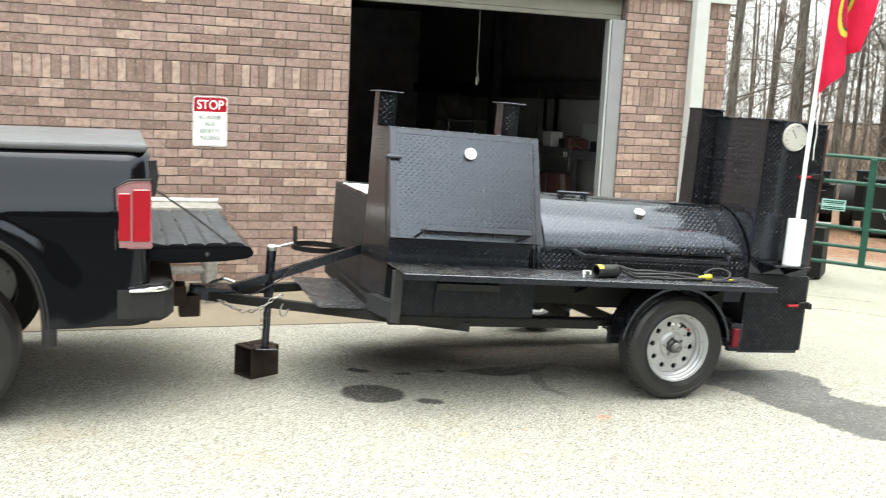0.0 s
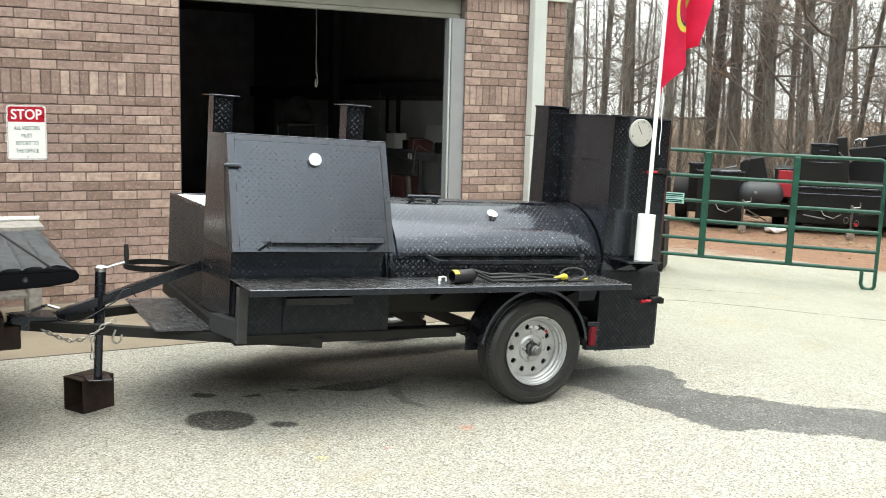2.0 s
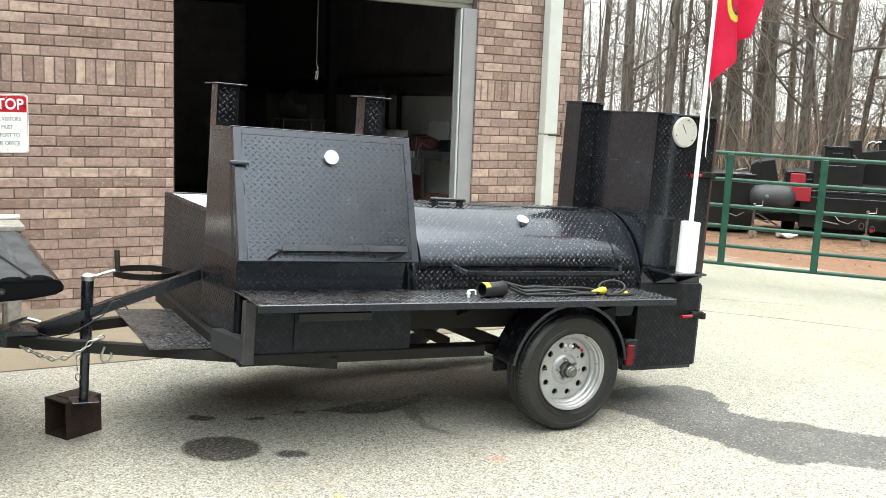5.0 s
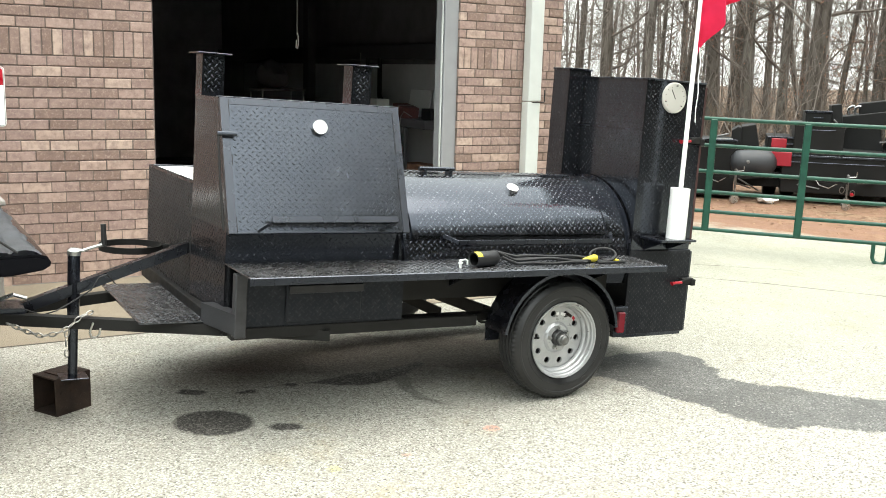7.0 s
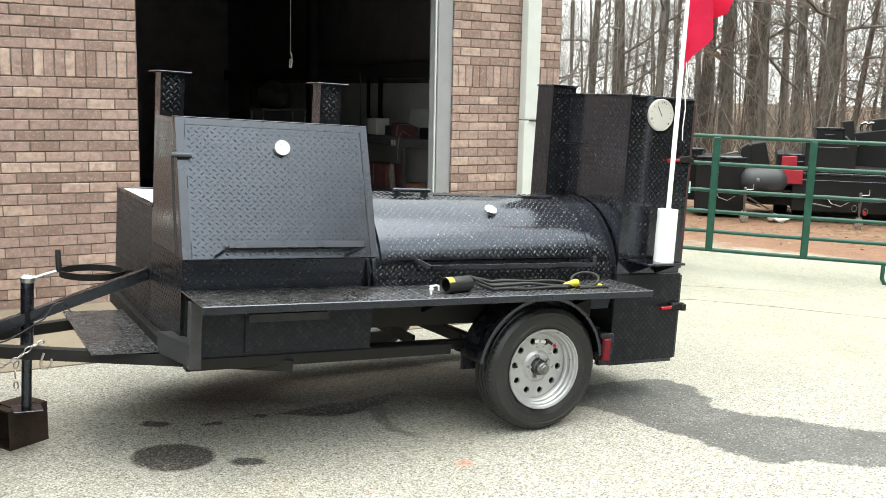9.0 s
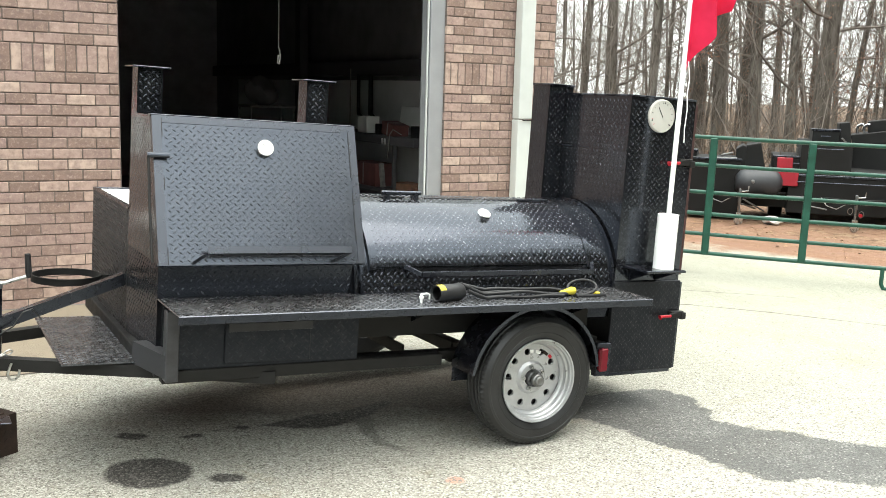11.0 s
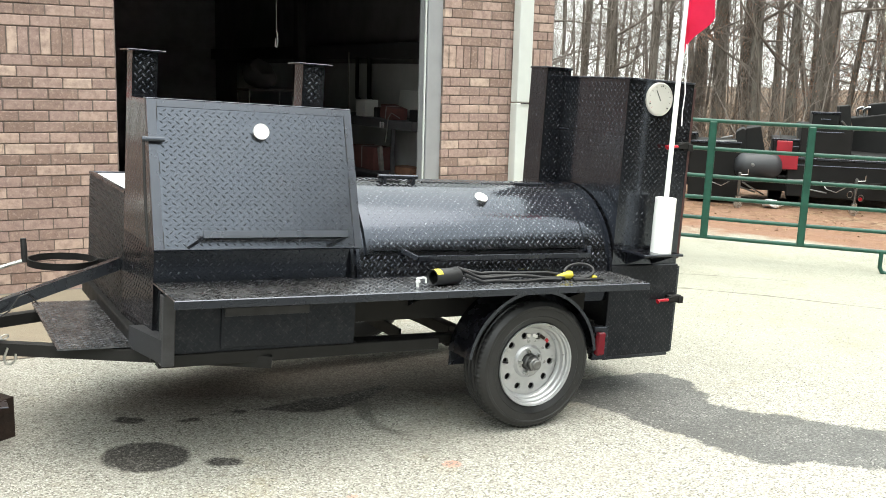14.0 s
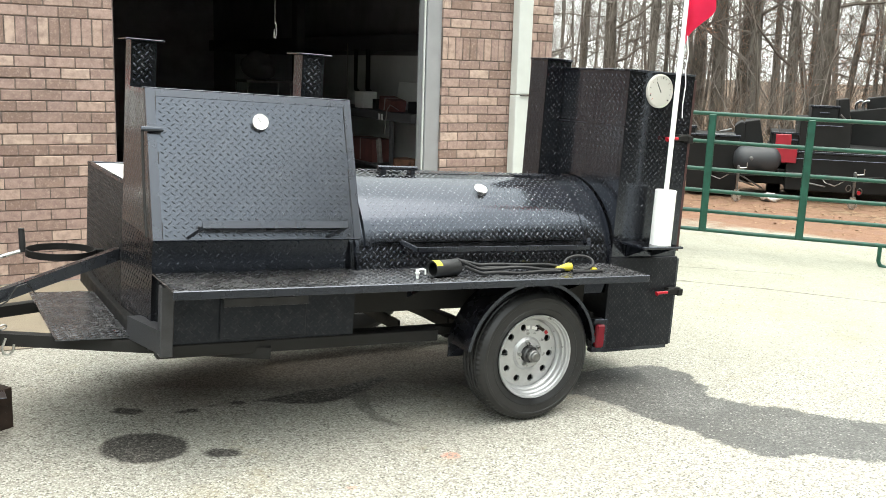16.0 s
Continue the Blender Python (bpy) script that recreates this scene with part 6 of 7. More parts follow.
    part("shelf", bm, ZINC, t)
    t = thing("crumpled_cover", pose(2.9, 5.2, 1.47), "crumpled dark grey cover on the rack", "cover")
    bm = B()
    bmesh.ops.create_icosphere(bm, subdivisions=3, radius=0.3, matrix=Matrix.Diagonal((0.75, 0.7, 0.62, 1)))
    for v in bm.verts:
        v.co += v.normal * 0.09 * noise.noise(v.co * 6) + Vector((0, 0, 0.2))
        v.co.z = max(v.co.z, 0.0)
    part("cover", bm, speckled("grey_tarp", (0.16, 0.16, 0.165), 0.6, 0, 0.3, 5, 0.003), t, "", 30)


workshop()


# ---- cookers parked past the gate ----
GREY_TANK = speckled("grey_tank_paint", (0.034, 0.037, 0.042), 0.55, 0.0, 0.2, 6, 0.0005)


def zinc_jack(t, x, y, handles):
    """A swivel jack with its caster, standing at the front of a tongue."""
    m = Matrix.Translation((x, y, 0))
    bm = B()
    lathe(bm, [(0, 0.16), (0.015, 0.16), (0.015, 0.3), (0.021, 0.3), (0.021, 0.5), (0, 0.51)], m, 14)
    j = part("jack", bm, ZINC_DULL, t, "zinc-plated jack", 40)
    bm = B()
    lathe(bm, [(0.02, -0.022), (0.062, -0.022), (0.066, 0), (0.062, 0.022), (0.02, 0.022)], facing(x, y, 0.07, (0.4, -0.9, 0)), 18, True)
    part("caster", bm, ZINC, j, "", 40)
    bm = B()
    prism(bm, [(x - 0.03, 0.06), (x + 0.03, 0.06), (x + 0.035, 0.17), (x - 0.035, 0.17)], "y", y - 0.03, y + 0.03)
    part("fork", bm, ZINC, j)
    bm = B()
    tube(bm, [(x + 0.02, y, 0.47), (x + 0.11, y, 0.48), (x + 0.11, y, 0.55)], 0.008, 6)
    part("crank", bm, ZINC, j)
    if handles:
        for s in (-1, 1):
            bm = B()
            tube(bm, [(x + s * (0.07 + 0.032 * math.cos(a)), y - 0.03 - 0.02 * math.sin(a), 0.27 + 0.045 * math.sin(a) - 0.02 * s) for a in [2 * math.pi * k / 16 for k in range(16)]], 0.006, 6, True)
            part("chain_loop", bm, ZINC_DULL, t, "bright coiled safety chain", 40)
        bm = B()
        lathe(bm, [(0, 0.0), (0.024, 0.0), (0.024, 0.03), (0, 0.032)], facing(x + 0.06, y - 0.04, 0.24, (0, -1, 0)), 12)
        part("lock_cap", bm, RED, t, "red plastic cap")
    bm = B()
    tube(bm, [(x - 0.42, y + 0.3, 0.42), (x - 0.36, y + 0.15, 0.33), (x - 0.24, y + 0.05, 0.3), (x - 0.15, y + 0.02, 0.36), (x - 0.05, y + 0.02, 0.42)], 0.007, 6)
    part("light_cable", bm, ZINC, t, "", 40)


def far_wheel(t, x, y):
    w = new("wheel")
    w.parent = t
    w.matrix_basis = facing(x, y, 0.33, (1, 0, 0))
    bm = B()
    lathe(bm, [(0.19, -0.09), (0.3, -0.1), (0.325, -0.08), (0.33, -0.02), (0.33, 0.02), (0.325, 0.08), (0.3, 0.1), (0.19, 0.09)], Matrix.Identity(4), 36, True)
    part("tyre", bm, RUBBER, w, "", 35)
    bm = B()
    lathe(bm, [(0, -0.04), (0.1, -0.05), (0.19, -0.08), (0.195, 0.08), (0.1, 0.05), (0, 0.04)], Matrix.Identity(4), 28)
    part("rim", bm, STEEL_GREY, w, "", 35)
    bm = B()
    rows = []
    for k in range(17):
        a = radians(6 + 168 * k / 16)
        rows.append([bm.verts.new((x + dx, y - q * math.cos(a), 0.36 + q * math.sin(a))) for dx, q in ((-0.13, 0.42), (0.13, 0.42), (0.13, 0.412), (-0.13, 0.412))])
    for p, q in zip(rows, rows[1:]):
        for k in range(4):
            bm.faces.new((p[k], p[(k + 1) % 4], q[(k + 1) % 4], q[k]))
    part("fender", bm, FLAT_BLACK, t, "", 30)


def cooker(m, label, boxes, hoods=(), tank=None, panels=(), pipes=(), wheels=(), jack=None, handles=False, bars=()):
    """A parked cooker trailer seen from its front: local x across, y back, z up.
    boxes: x0, x1, y0, y1, z0, z1; hoods: an outline in x and z, y0, y1; bars: round rods with their radius."""
    t = thing("cooker_trailer", m, label, "trailer", "cookers parked past the gate")
    jx, jy = jack or (0.0, 0.0)
    for s in (-1, 1):
        bm = B()
        tube(bm, [(jx + s * 0.05, jy - 0.2, 0.42), (jx + s * 0.5, 0.8, 0.36)], 0.034, square=True)
        part("tongue_rail", bm, FLAT_BLACK, t)
    for x0, x1, y0, y1, z0, z1 in boxes:
        bm = B()
        box(bm, x0, x1, y0, y1, z0, z1, 0.012)
        c = part("cook_box", bm, FLAT_BLACK, t)
        bm = B()
        box(bm, x0 - 0.015, x1 + 0.015, y0 - 0.015, y0 + 0.02, z1 - 0.02, z1 + 0.012, 0.004)
        part("box_rim", bm, STEEL, c)
        bm = B()
        tube(bm, [(x0 + 0.12, y0 - 0.004, z1 - 0.09), (x0 + 0.12, y0 - 0.05, z1 - 0.09), (x1 - 0.12, y0 - 0.05, z1 - 0.09), (x1 - 0.12, y0 - 0.004, z1 - 0.09)], 0.008, 6)
        part("box_handle", bm, STEEL, c, "", 40)
    for outline, y0, y1 in hoods:
        bm = B()
        prism(bm, outline, "y", y0, y1)
        bmesh.ops.bevel(bm, geom=list(bm.edges), offset=0.01, segments=1, affect="EDGES")
        part("hood", bm, FLAT_BLACK, t, "slanted black steel hood")
    if tank:
        x, z, r, l = tank
        bm = B()
        lathe(bm, [(0, -l / 2), (r * 0.6, -l / 2 + 0.02), (r * 0.93, -l / 2 + 0.08), (r, -l / 2 + 0.14), (r, l / 2 - 0.14), (r * 0.93, l / 2 - 0.08), (r * 0.6, l / 2 - 0.02), (0, l / 2)], facing(x, 0.5, z, (0.93, 0.2, 0.05)), 32)
        k = part("tank", bm, GREY_TANK, t, "grey rounded tank", 40)
        bm = B()
        lathe(bm, [(0, 0), (0.03, 0), (0.03, 0.025), (0.012, 0.03), (0.012, 0.05), (0, 0.05)], facing(x - 0.08, 0.5 - r + 0.004, z + 0.02, (0, -1, 0)), 14)
        part("valve", bm, ZINC_DULL, k)
    for x0, x1, z0, z1 in panels:
        bm = B()
        box(bm, x0, x1, 0.46, 0.485, z0, z1, 0.008)
        part("panel", bm, RED_PANEL, t, "red painted panel")
    for x, z, h in pipes:
        bm = B()
        tube(bm, [(x, 0.8, z), (x - 0.03, 0.8, z + h * 0.6), (x - 0.02, 0.78, z + h * 0.85), (x + 0.03, 0.76, z + h), (x + 0.06, 0.75, z + h * 0.97)], 0.022, 8)
        part("exhaust_pipe", bm, CHROME, t, "bright bent exhaust pipe", 40)
    for a, b, r in bars:
        bm = B()
        tube(bm, [a, b], r, 8)
        part("rod", bm, ZINC_DULL, t, "", 40)
    if jack:
        zinc_jack(t, jx, jy, handles)
    for x in wheels:
        far_wheel(t, x, 1.6)
    return t


RED_PANEL = speckled("red_panel_paint", (0.3, 0.009, 0.022), 0.45, 0, 0.2, 6)
cooker(pose(8.62, 2.13, 0, 0, 0, -46), "black cooker trailer with grey tank and red panels",
       [(-0.56, 0.14, 0.5, 1.6, 0.05, 0.88), (-0.72, -0.5, 0.9, 1.5, 0.2, 0.97), (0.58, 1.05, 0.6, 1.9, 0.5, 0.95), (0.18, 0.98, 0.75, 1.9, 0.2, 0.42)],
       hoods=[([(0.06, 0.7), (0.06, 1.02), (0.15, 1.08), (0.2, 1.06), (0.22, 0.7)], 0.72, 1.5), ([(0.2, 0.68), (0.2, 1.08), (0.4, 1.12), (0.5, 0.68)], 0.76, 1.7)],
       tank=(0.4, 0.57, 0.19, 0.66), panels=((0.63, 0.84, 0.785, 0.94), (0.63, 0.93, 0.54, 0.745)), wheels=(-0.85, 0.95), jack=(0.16, 0.0),
       bars=[((-0.22, 0.55, 0.89), (0.08, 0.52, 0.9), 0.012), ((-0.14, 0.6, 0.93), (0.02, 0.58, 0.97), 0.016), ((0.8, 0.45, 0.38), (1.05, 0.45, 0.385), 0.028), ((0.68, 0.62, 0.96), (0.66, 0.62, 1.06), 0.013), ((0.9, 0.62, 0.96), (0.89, 0.62, 1.08), 0.013), ((0.2, 0.1, 0.36), (0.5, 0.5, 0.16), 0.012), ((0.16, 0.05, 0.3), (0.38, 0.4, 0.2), 0.012)])
cooker(pose(9.62, 0.98, 0, 0, 0, -46), "large black cooker trailer standing on red clay",
       [(-0.72, 0.78, 0.58, 2.6, 0.16, 0.7), (-0.58, 0.1, 0.62, 2.0, 0.7, 1.17), (-0.43, -0.07, 0.9, 1.6, 1.17, 1.34)],
       hoods=[([(-0.06, 1.17), (-0.08, 1.44), (0.06, 1.46), (0.1, 1.17)], 0.94, 1.4), ([(0.12, 0.7), (0.12, 0.78), (0.76, 0.76), (0.76, 0.7)], 0.7, 1.9)],
       wheels=(-0.84, 0.9), jack=(0.14, 0.0), handles=True, bars=[((0.0, 0.62, 1.18), (-0.06, 0.6, 1.24), 0.012), ((-0.5, 0.4, 0.3), (-0.2, 0.3, 0.26), 0.01)])
cooker(pose(7.45, 3.25, 0, 0, 0, -40), "black box cooker trailer parked past the gate", [(-0.6, 0.3, 0.3, 1.6, 0.2, 1.2), (-0.5, 0.7, 0.5, 1.9, 0.3, 0.75), (0.3, 0.62, 0.4, 1.2, 0.75, 0.95)], wheels=(-0.7, 0.6))
cooker(pose(11.0, 0.75, 0, 0, 0, -52), "tall black cooker trailer with bright bent pipes",
       [(-1.0, 0.4, 0.5, 2.4, 0.28, 0.72)],
       hoods=[([(-1.02, 1.12), (-1.06, 1.26), (-0.42, 1.36), (-0.34, 1.16)], 0.66, 1.8), ([(-0.82, 1.27), (-0.84, 1.46), (-0.26, 1.55), (-0.22, 1.32)], 0.82, 1.6), ([(-1.0, 0.72), (-1.06, 1.02), (-0.9, 1.14), (-0.5, 1.14), (-0.44, 0.74)], 0.7, 1.8), ([(-0.42, 0.74), (-0.36, 1.0), (0.1, 1.26), (0.36, 1.24), (0.4, 0.74)], 0.6, 1.9)],
       pipes=((-0.95, 1.22, 0.2), (-0.86, 1.22, 0.2), (-0.2, 1.22, 0.26), (-0.08, 1.24, 0.26)), wheels=(-1.1, 0.5), jack=(0.1, -0.3), handles=True,
       bars=[((-0.4, 0.55, 1.12), (0.3, 0.52, 1.28), 0.02), ((-0.5, 0.5, 0.9), (0.36, 0.5, 1.0), 0.012)])
cooker(pose(12.6, -1.6, 0, 0, 0, -62), "tall black cooker trailer with pale pipes", [(-0.6, 0.75, 0.5, 2.4, 0.4, 0.95), (-0.45, 0.3, 0.7, 1.7, 0.95, 1.4)], pipes=((-0.38, 1.4, 0.2), (0.1, 1.4, 0.2)), wheels=(-0.72, 0.85))


def white_bundle():
    """A crumpled pale sheet lying on the clay under the cookers."""
    t = thing("plastic_sheet", pose(9.25, 1.85, 0.0, 0, 0, -46), "crumpled white plastic sheet lying on the clay", "sheet")
    bm = B()
    bmesh.ops.create_icosphere(bm, subdivisions=3, radius=1.0, matrix=Matrix.Diagonal((0.15, 0.1, 0.055, 1)))
    for v in bm.verts:
        v.co += v.normal * 0.05 * noise.noise(v.co * 14) + Vector((0, 0, 0.06))
        v.co.z = max(v.co.z, 0.0)
    part("sheet", bm, WHITE, t, "", 25)


white_bundle()


# ---- bare winter woods ----
def limb(bm, rng, start, way, length, r, depth, sides=6, bend=0.16):
    pts, radii, p, d = [start.copy()], [r], start.copy(), way.normalized()
    n = 5 if depth > 0 else 4
    for i in range(n):
        d = (d + Vector((rng.uniform(-1, 1), rng.uniform(-1, 1), rng.uniform(-0.6, 1.0))) * bend).normalized()
        p = p + d * length / n
        pts.append(p.copy())
        radii.append(max(0.003, r * (1 - 0.8 * (i + 1) / n)))
    tube(bm, pts, radii, sides)
    if depth > 0:
        for k in range(rng.randint(4, 6)):
            i = rng.randint(1, n - 1)
            f = (pts[i + 1] - pts[i]).normalized()
            side = Vector((rng.uniform(-1, 1), rng.uniform(-1, 1), rng.uniform(-0.2, 0.9))).normalized()
            limb(bm, rng, pts[i], (f * 0.5 + side), length * rng.uniform(0.35, 0.65), radii[i] * 0.5, depth - 1, max(3, sides - 2), 0.25)


def tree(x, y, height, r, seed, label, low=3.0, count=14, lean=None):
    rng = random.Random(seed)
    t = thing("tree", pose(x, y, -0.05), label, "tree", "bare trees of the wood")
    bm = B()
    a, b = rng.uniform(-0.035, 0.035), rng.uniform(-0.035, 0.035)
    lean = Vector((lean[0], lean[1], 1) if lean else (a, b, 1))
    ph, sway = rng.uniform(0, 6), rng.uniform(0.06, 0.22)
    pts = []
    for i in range(19):
        f = i / 18
        pts.append(Vector((lean.x * height * f + sway * math.sin(3.5 * f + ph) - sway * math.sin(ph), lean.y * height * f + sway * math.cos(4.1 * f + ph) - sway * math.cos(ph), height * f)))
    radii = [r * (1.35 if i == 0 else 1.0) * (1 - 0.82 * (i / 18) ** 1.1) * rng.uniform(0.94, 1.06) for i in range(19)]
    tube(bm, pts, radii, 10)
    part("trunk", bm, BARK, t, "", 60)
    bm = B()
    for k in range(count):
        f = min(0.97, (low + (height - low) * (k + rng.random()) / count) / height)
        i = min(17, int(f * 18))
        p = pts[i].lerp(pts[i + 1], f * 18 - i)
        a = rng.uniform(0, 6.28)
        way = Vector((math.cos(a), math.sin(a), rng.uniform(-0.1, 0.7)))
        limb(bm, rng, p, way, rng.uniform(1.4, 4.2) * (1.2 - f * 0.6), min(0.045, radii[i] * rng.uniform(0.15, 0.35)), 2 if p.z < 8 else 1, 5, 0.24)
    part("crown", bm, TWIG, t)
    if label == THIN and seed % 3 == 0:
        # withered leaves that still hang in loose clusters
        verts, faces = [], []
        for k in range(16):
            a, far = rng.uniform(0, 6.28), rng.uniform(0.3, 1.6)
            c = Vector((far * math.cos(a), far * math.sin(a), rng.uniform(1.6, min(7.5, height * 0.7))))
            for q in range(26):
                p = c + Vector((rng.gauss(0, 0.28), rng.gauss(0, 0.28), rng.gauss(0, 0.16)))
                d = Vector((rng.uniform(-1, 1), rng.uniform(-1, 1), rng.uniform(-1.5, 0.2))).normalized() * rng.uniform(0.02, 0.034)
                s = d.cross(Vector((rng.uniform(-1, 1), rng.uniform(-1, 1), 0.3))).normalized() * 0.012
                n = len(verts)
                verts += [p - d, p + s, p + d, p - s]
                faces.append((n, n + 1, n + 2, n + 3))
        me = bpy.data.meshes.new("dead_leaves")
        me.from_pydata(verts, [], faces)
        me.materials.append(DEAD_LEAF)
        new("dead_leaves", me).parent = t
    return t


EYE_XY = (-1.508, -7.873)


def spot(angle, dist):
    return EYE_XY[0] + dist * math.sin(radians(angle)), EYE_XY[1] + dist * math.cos(radians(angle))


PINE, THIN = "tall bare-trunked pine at the wood's edge", "thin leafless tree in the winter wood"


def woods():
    rng = random.Random(21)
    placed = []
    # the trunks at the edge of the wood: bearing, distance, radius, lean along x and y
    for ang, dist, r, lx, ly in ((49.8, 22, 0.21, 0, 0), (45.8, 29, 0.25, -0.01, 0), (46.5, 26, 0.17, 0.005, 0), (44.6, 27, 0.19, -0.01, 0), (48.4, 25, 0.13, 0.012, 0), (43.2, 26, 0.15, 0.0, 0), (40.8, 24, 0.11, 0, 0.01), (41.6, 26, 0.06, 0.01, 0), (47.5, 32, 0.1, 0.01, 0),
                                 (48.2, 35, 0.05, 0, 0), (49.75, 29, 0.1, -0.19, 0.16), (51.0, 25, 0.085, 0.13, -0.1), (53.3, 24, 0.19, 0.01, -0.01), (38.6, 25, 0.16, 0, 0), (36.9, 28, 0.1, 0.02, 0), (54.6, 23, 0.13, 0, 0),
                                 (42.9, 33, 0.1, 0, 0), (34.8, 27, 0.14, -0.02, 0), (32.5, 30, 0.15, 0, 0), (56.5, 25, 0.17, 0, 0)):
        x, y = spot(ang, dist)
        placed.append((x, y))
        tree(x, y, rng.uniform(9, 12) if abs(lx) > 0.1 else rng.uniform(15, 20), r, 100 + len(placed), PINE if r > 0.09 else THIN, 1.6, 26, (lx, ly))
    tries = 0
    while len(placed) < 68 and tries < 4000:
        tries += 1
        seen = len(placed) < 46
        ang, dist = (rng.uniform(30, 56), rng.uniform(27, 46)) if seen else (rng.uniform(27, 70), rng.uniform(24, 46))
        x, y = spot(ang, dist)
        if y < 0.2 * x - 4 or (x < 5 and y < 12) or any((x - a) ** 2 + (y - b) ** 2 < 1.2 for a, b in placed):
            continue
        placed.append((x, y))
        pine = not seen and rng.random() < 0.5
        r = rng.uniform(0.08, 0.16) if pine else rng.uniform(0.03, 0.075)
        tree(x, y, rng.uniform(13, 18) if pine else rng.uniform(7, 13), r, 100 + len(placed), PINE if pine else THIN, 4.0 if pine else 1.2, 10 if pine else 15)
    # far trunks
    bm = B()
    for k in range(64):
        ang, dist = rng.uniform(22, 76), rng.uniform(46, 80)
        x, y = spot(ang, dist)
        if y < 0.15 * x - 10:
            continue
        h, r = rng.uniform(8, 15), rng.uniform(0.04, 0.11)
        dx, dy = rng.gauss(0, 0.7), rng.gauss(0, 0.7)
        tube(bm, [(x, y, -0.1), (x + dx * 0.4, y + dy * 0.4, h * 0.4), (x + dx, y + dy, h)], [r, r * 0.75, r * 0.2], 5)
        for q in range(5):
            z = rng.uniform(1, h * 0.9)
            a = rng.uniform(0, 6.28)
            tube(bm, [(x + dx * z / h, y + dy * z / h, z), (x + math.cos(a) * 1.2, y + math.sin(a) * 1.2, z + rng.uniform(0.3, 1.6)), (x + math.cos(a) * 2.2, y + math.sin(a) * 2.2, z + rng.uniform(0.6, 3))], [0.035, 0.02, 0.01], 3)
    tagged(part("far_woods", bm, BARK), "distant bare winter woods", "woods", kind="stuff")
    # thin undergrowth
    bm = B()
    for k in range(290):
        ang, dist = rng.uniform(29, 60), rng.uniform(19, 44)
        x, y = spot(ang, dist)
        if y < 0.2 * x - 4:
            continue
        limb(bm, rng, Vector((x, y, 0)), Vector((rng.uniform(-0.7, 0.7), rng.uniform(-0.7, 0.7), 1)), rng.uniform(1.5, 6.5), rng.uniform(0.008, 0.02), 2, 4, 0.36)
    tagged(part("undergrowth", bm, TWIG), "thin leafless saplings and brush", "undergrowth", kind="stuff")
    # low brush on the wood's floor
    bm = B()
    for k in range(1050):
        ang, dist = rng.uniform(29, 60), rng.uniform(21, 58)
        x, y = spot(ang, dist)
        if y < 0.2 * x - 4:
            continue
        limb(bm, rng, Vector((x, y, 0)), Vector((rng.uniform(-0.8, 0.8), rng.uniform(-0.8, 0.8), 1)), rng.uniform(0.7, 2.2), rng.uniform(0.008, 0.016), 1, 3, 0.3)
    tagged(part("low_brush", bm, BRUSH), "low tangled brown brush under the trees", "undergrowth", kind="stuff")
    # withered leaves still hanging
    leafy = speckled("withered_leaves", (0.231, 0.122, 0.077), 0.85, 0, 0.5, 0.8, 0.0)
    verts, faces = [], []
    for c in range(80):
        ang, dist = rng.gauss(48, 6), rng.uniform(19, 34)
        cx, cy = spot(ang, dist)
        cz, rad = rng.uniform(1.4, 5.5), rng.uniform(0.4, 1.1)
        for k in range(190):
            o = Vector((rng.gauss(0, 0.5), rng.gauss(0, 0.5), rng.gauss(0, 0.4))) * rad
            e = Euler((rng.uniform(0, 6), rng.uniform(0, 6), rng.uniform(0, 6))).to_matrix()
            s = rng.uniform(0.015, 0.028)
            b0 = len(verts)
            for p in ((-s, 0, 0), (0, -s * 0.45, 0.01), (s, 0, 0), (0, s * 0.45, 0.01)):
                verts.append(e @ Vector(p) + Vector((cx, cy, cz)) + o)
            faces.append((b0, b0 + 1, b0 + 2, b0 + 3))
    me = bpy.data.meshes.new("hanging_leaves")
    me.from_pydata(verts, [], faces)
    me.materials.append(leafy)
    tagged(new("hanging_leaves", me), "withered brown leaves on the brush", "leaves", kind="stuff")
    # leaf litter
    litter = speckled("leaf_litter", (0.29, 0.19, 0.11), 0.9, 0, 0.5, 3.0, 0.0)
    verts, faces = [], []
    for k in range(13000):
        x, y = rng.uniform(6.4, 24), rng.uniform(-6, 18)
        if 0.85 * (x - 6.75) + 0.52 * (y - 0.75) < rng.uniform(-0.3, 1.2):
            continue
        s, a = rng.uniform(0.013, 0.034), rng.uniform(0, 6.28)
        c, d = math.cos(a) * s, math.sin(a) * s
        b0 = len(verts)
        verts += [(x - c, y - d, 0.006), (x + d * 0.5, y - c * 0.5, 0.006 + rng.uniform(0, 0.014)), (x + c, y + d, 0.008), (x - d * 0.5, y + c * 0.5, 0.006 + rng.uniform(0, 0.01))]
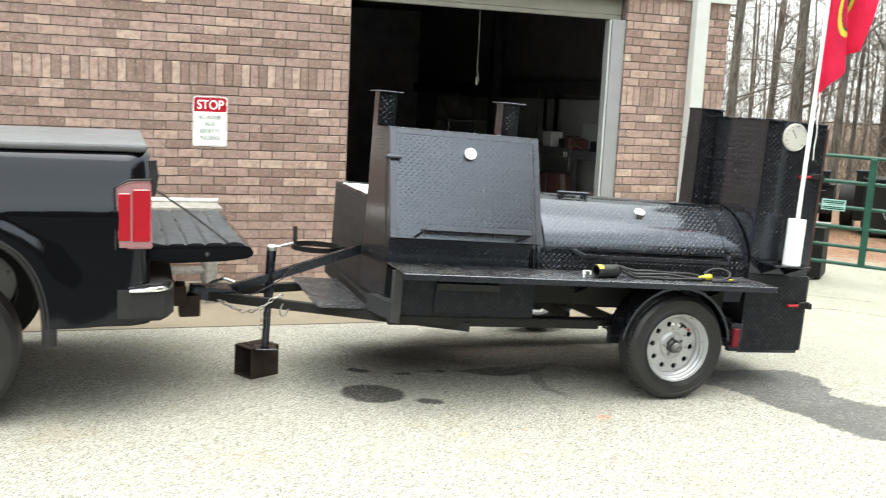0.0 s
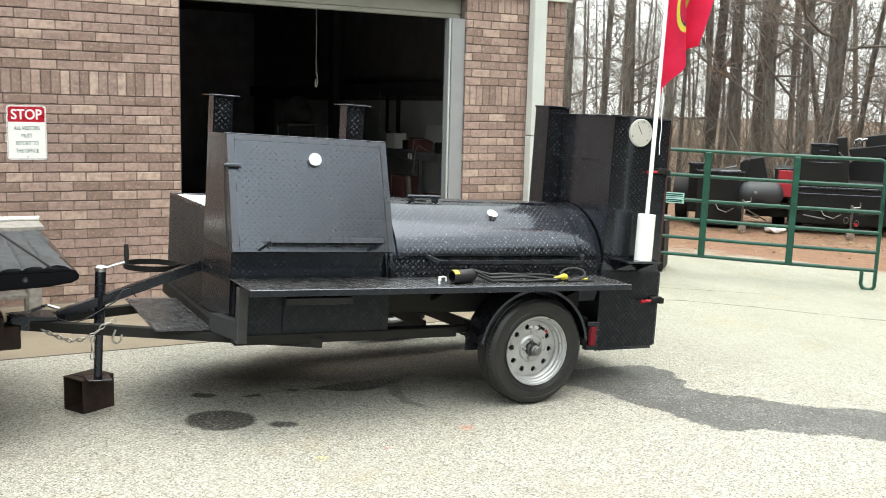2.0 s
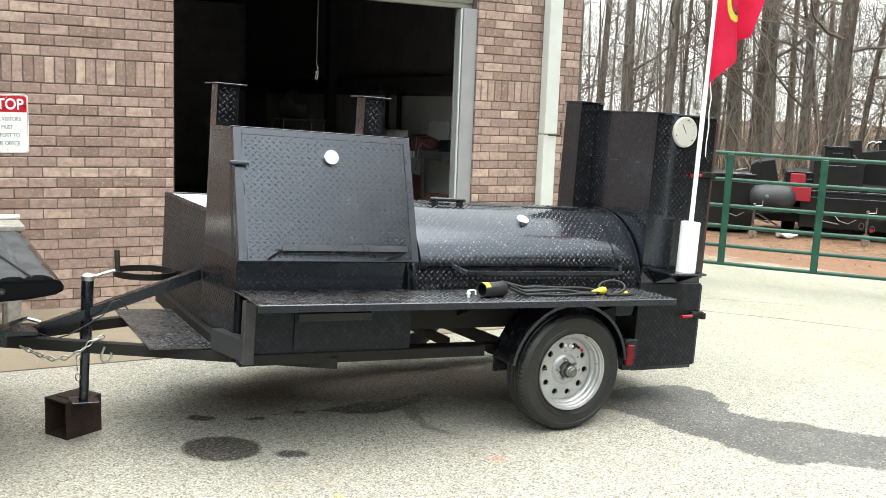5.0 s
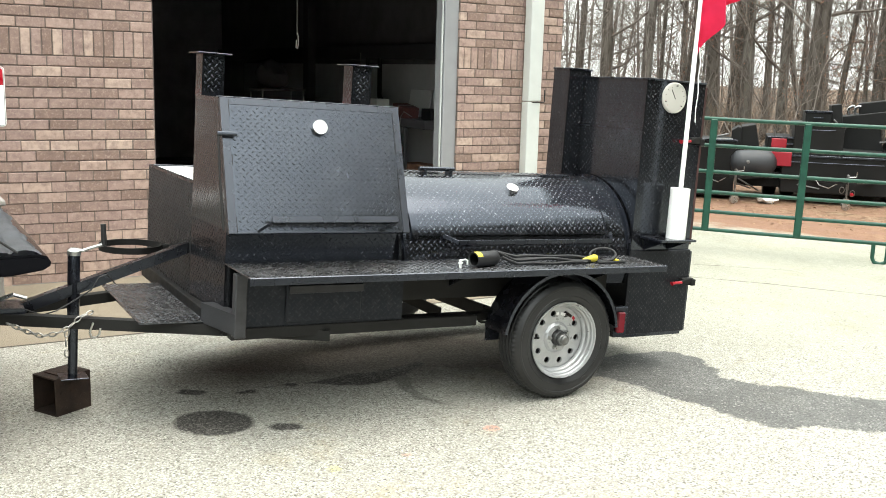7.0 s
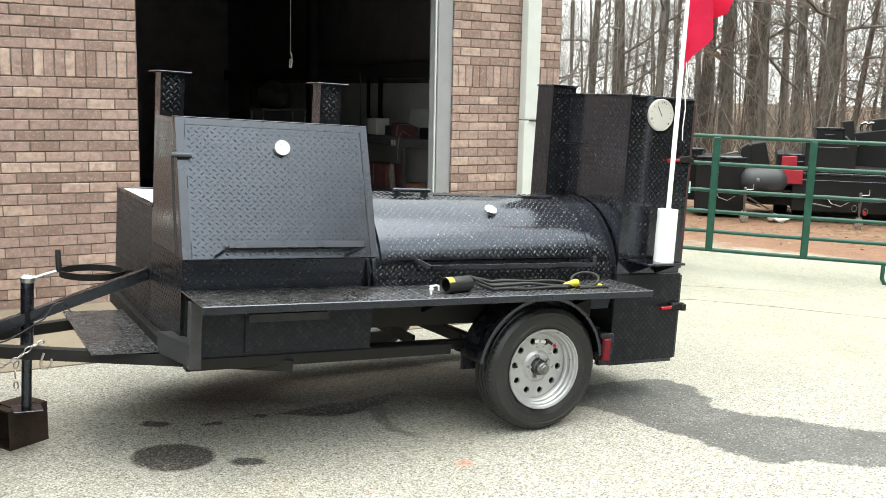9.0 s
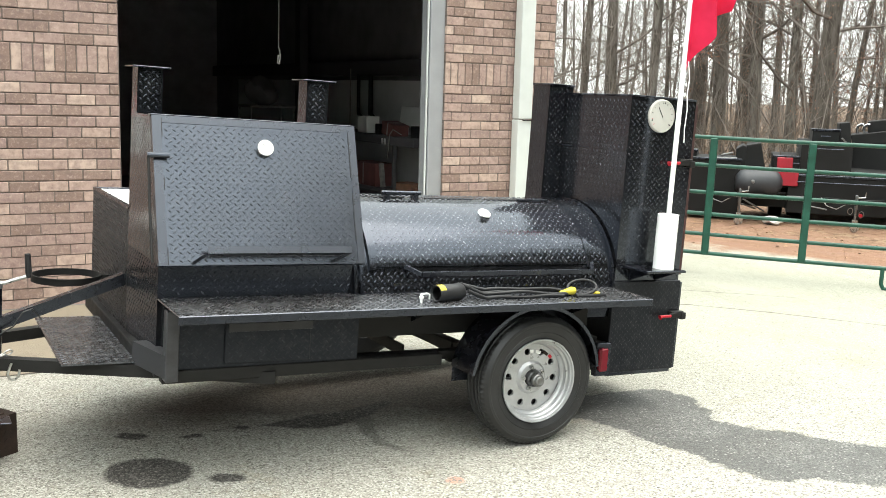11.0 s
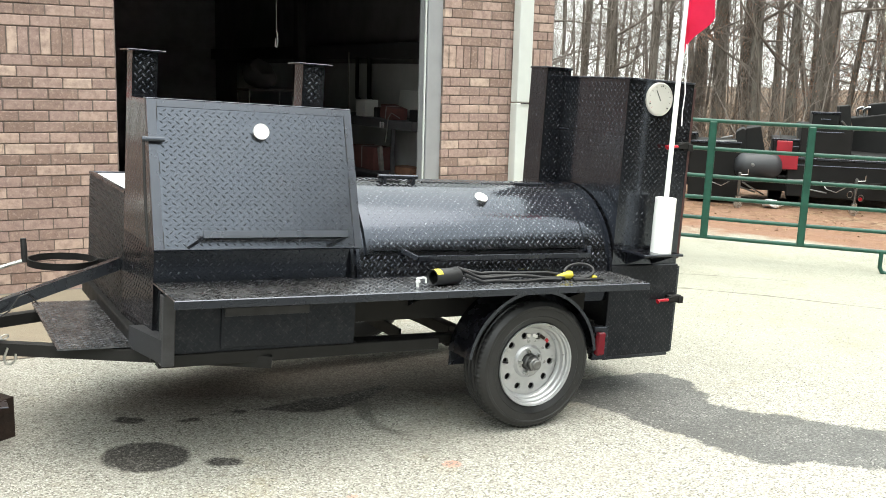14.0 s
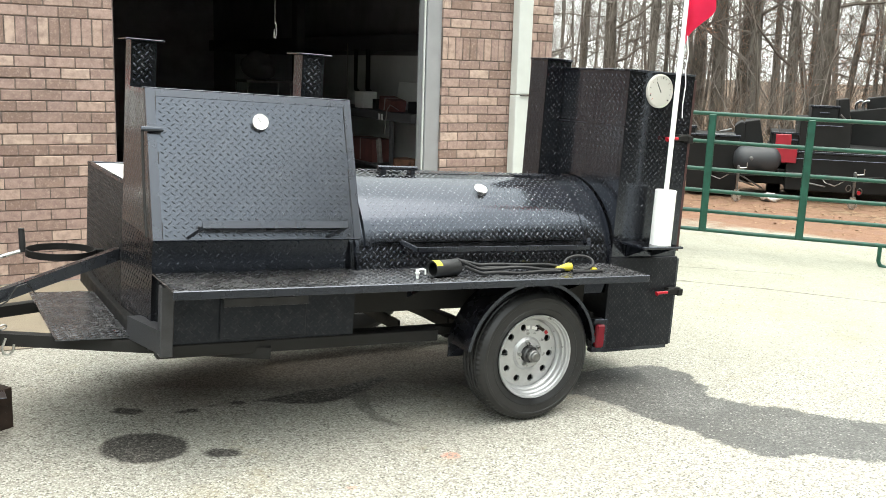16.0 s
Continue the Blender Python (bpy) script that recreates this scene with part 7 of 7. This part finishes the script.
        faces.append((b0, b0 + 1, b0 + 2, b0 + 3))
    me = bpy.data.meshes.new("leaf_litter")
    me.from_pydata(verts, [], faces)
    me.materials.append(litter)
    tagged(new("leaf_litter", me), "fallen brown leaves on red clay", "leaves", kind="stuff")


def unseen_belt():
    """Unseen dense pines added behind the camera; they close the place and darken reflections."""
    rng = random.Random(33)
    bm = B()
    verts, faces = [], []
    for k in range(230):
        ang, dist = rng.uniform(84, 236), rng.uniform(21, 33)
        x, y = spot(ang, dist)
        if -9 < x < 6 and y > -3:
            continue
        h = rng.uniform(9, 12.5) * (1.6 if ang < 150 else 1.0)
        tube(bm, [(x, y, -0.1), (x + rng.uniform(-0.3, 0.3), y, h)], [rng.uniform(0.12, 0.26), 0.03], 5)
        for q in range(240):
            z = h * rng.uniform(0.05, 1.0)
            r = (1.15 - z / h) * 2.6 * math.sqrt(rng.random())
            a = rng.uniform(0, 6.28)
            e = Euler((rng.uniform(-0.9, 0.9), rng.uniform(-0.9, 0.9), a)).to_matrix()
            s = rng.uniform(0.25, 0.6)
            c = Vector((x + r * math.cos(a), y + r * math.sin(a), z))
            b0 = len(verts)
            verts += [c + e @ Vector(v) for v in ((-s, 0, -s * 0.3), (0, -s * 0.5, 0.1), (s, 0, -s * 0.3), (0, s * 0.5, 0.1))]
            faces.append((b0, b0 + 1, b0 + 2, b0 + 3))
    tagged(part("belt_trunks", bm, BARK), "unseen pine trunks added to darken reflections", "woods", kind="stuff")
    me = bpy.data.meshes.new("unseen_needles")
    me.from_pydata(verts, [], faces)
    me.materials.append(speckled("pine_needles", (0.035, 0.043, 0.025), 0.9, 0, 0.4, 1.5, 0.0, 0.2))
    tagged(new("unseen_needles", me), "unseen dark pine boughs added to darken reflections", "woods", kind="stuff")


woods()
unseen_belt()

# ---- front brick walls, piece by piece ----
brick_wall("wall_south_left", -4.0, 0.0, 3.4, "mixed brown brick wall beside the garage opening", lambda r: r[0] > -1.75 and 0.75 < r[1] < 2.75)
brick_wall("wall_south_right", OPEN_R, END_R, 2.88, "mixed brown brick pier between opening and corner", lambda r: True)
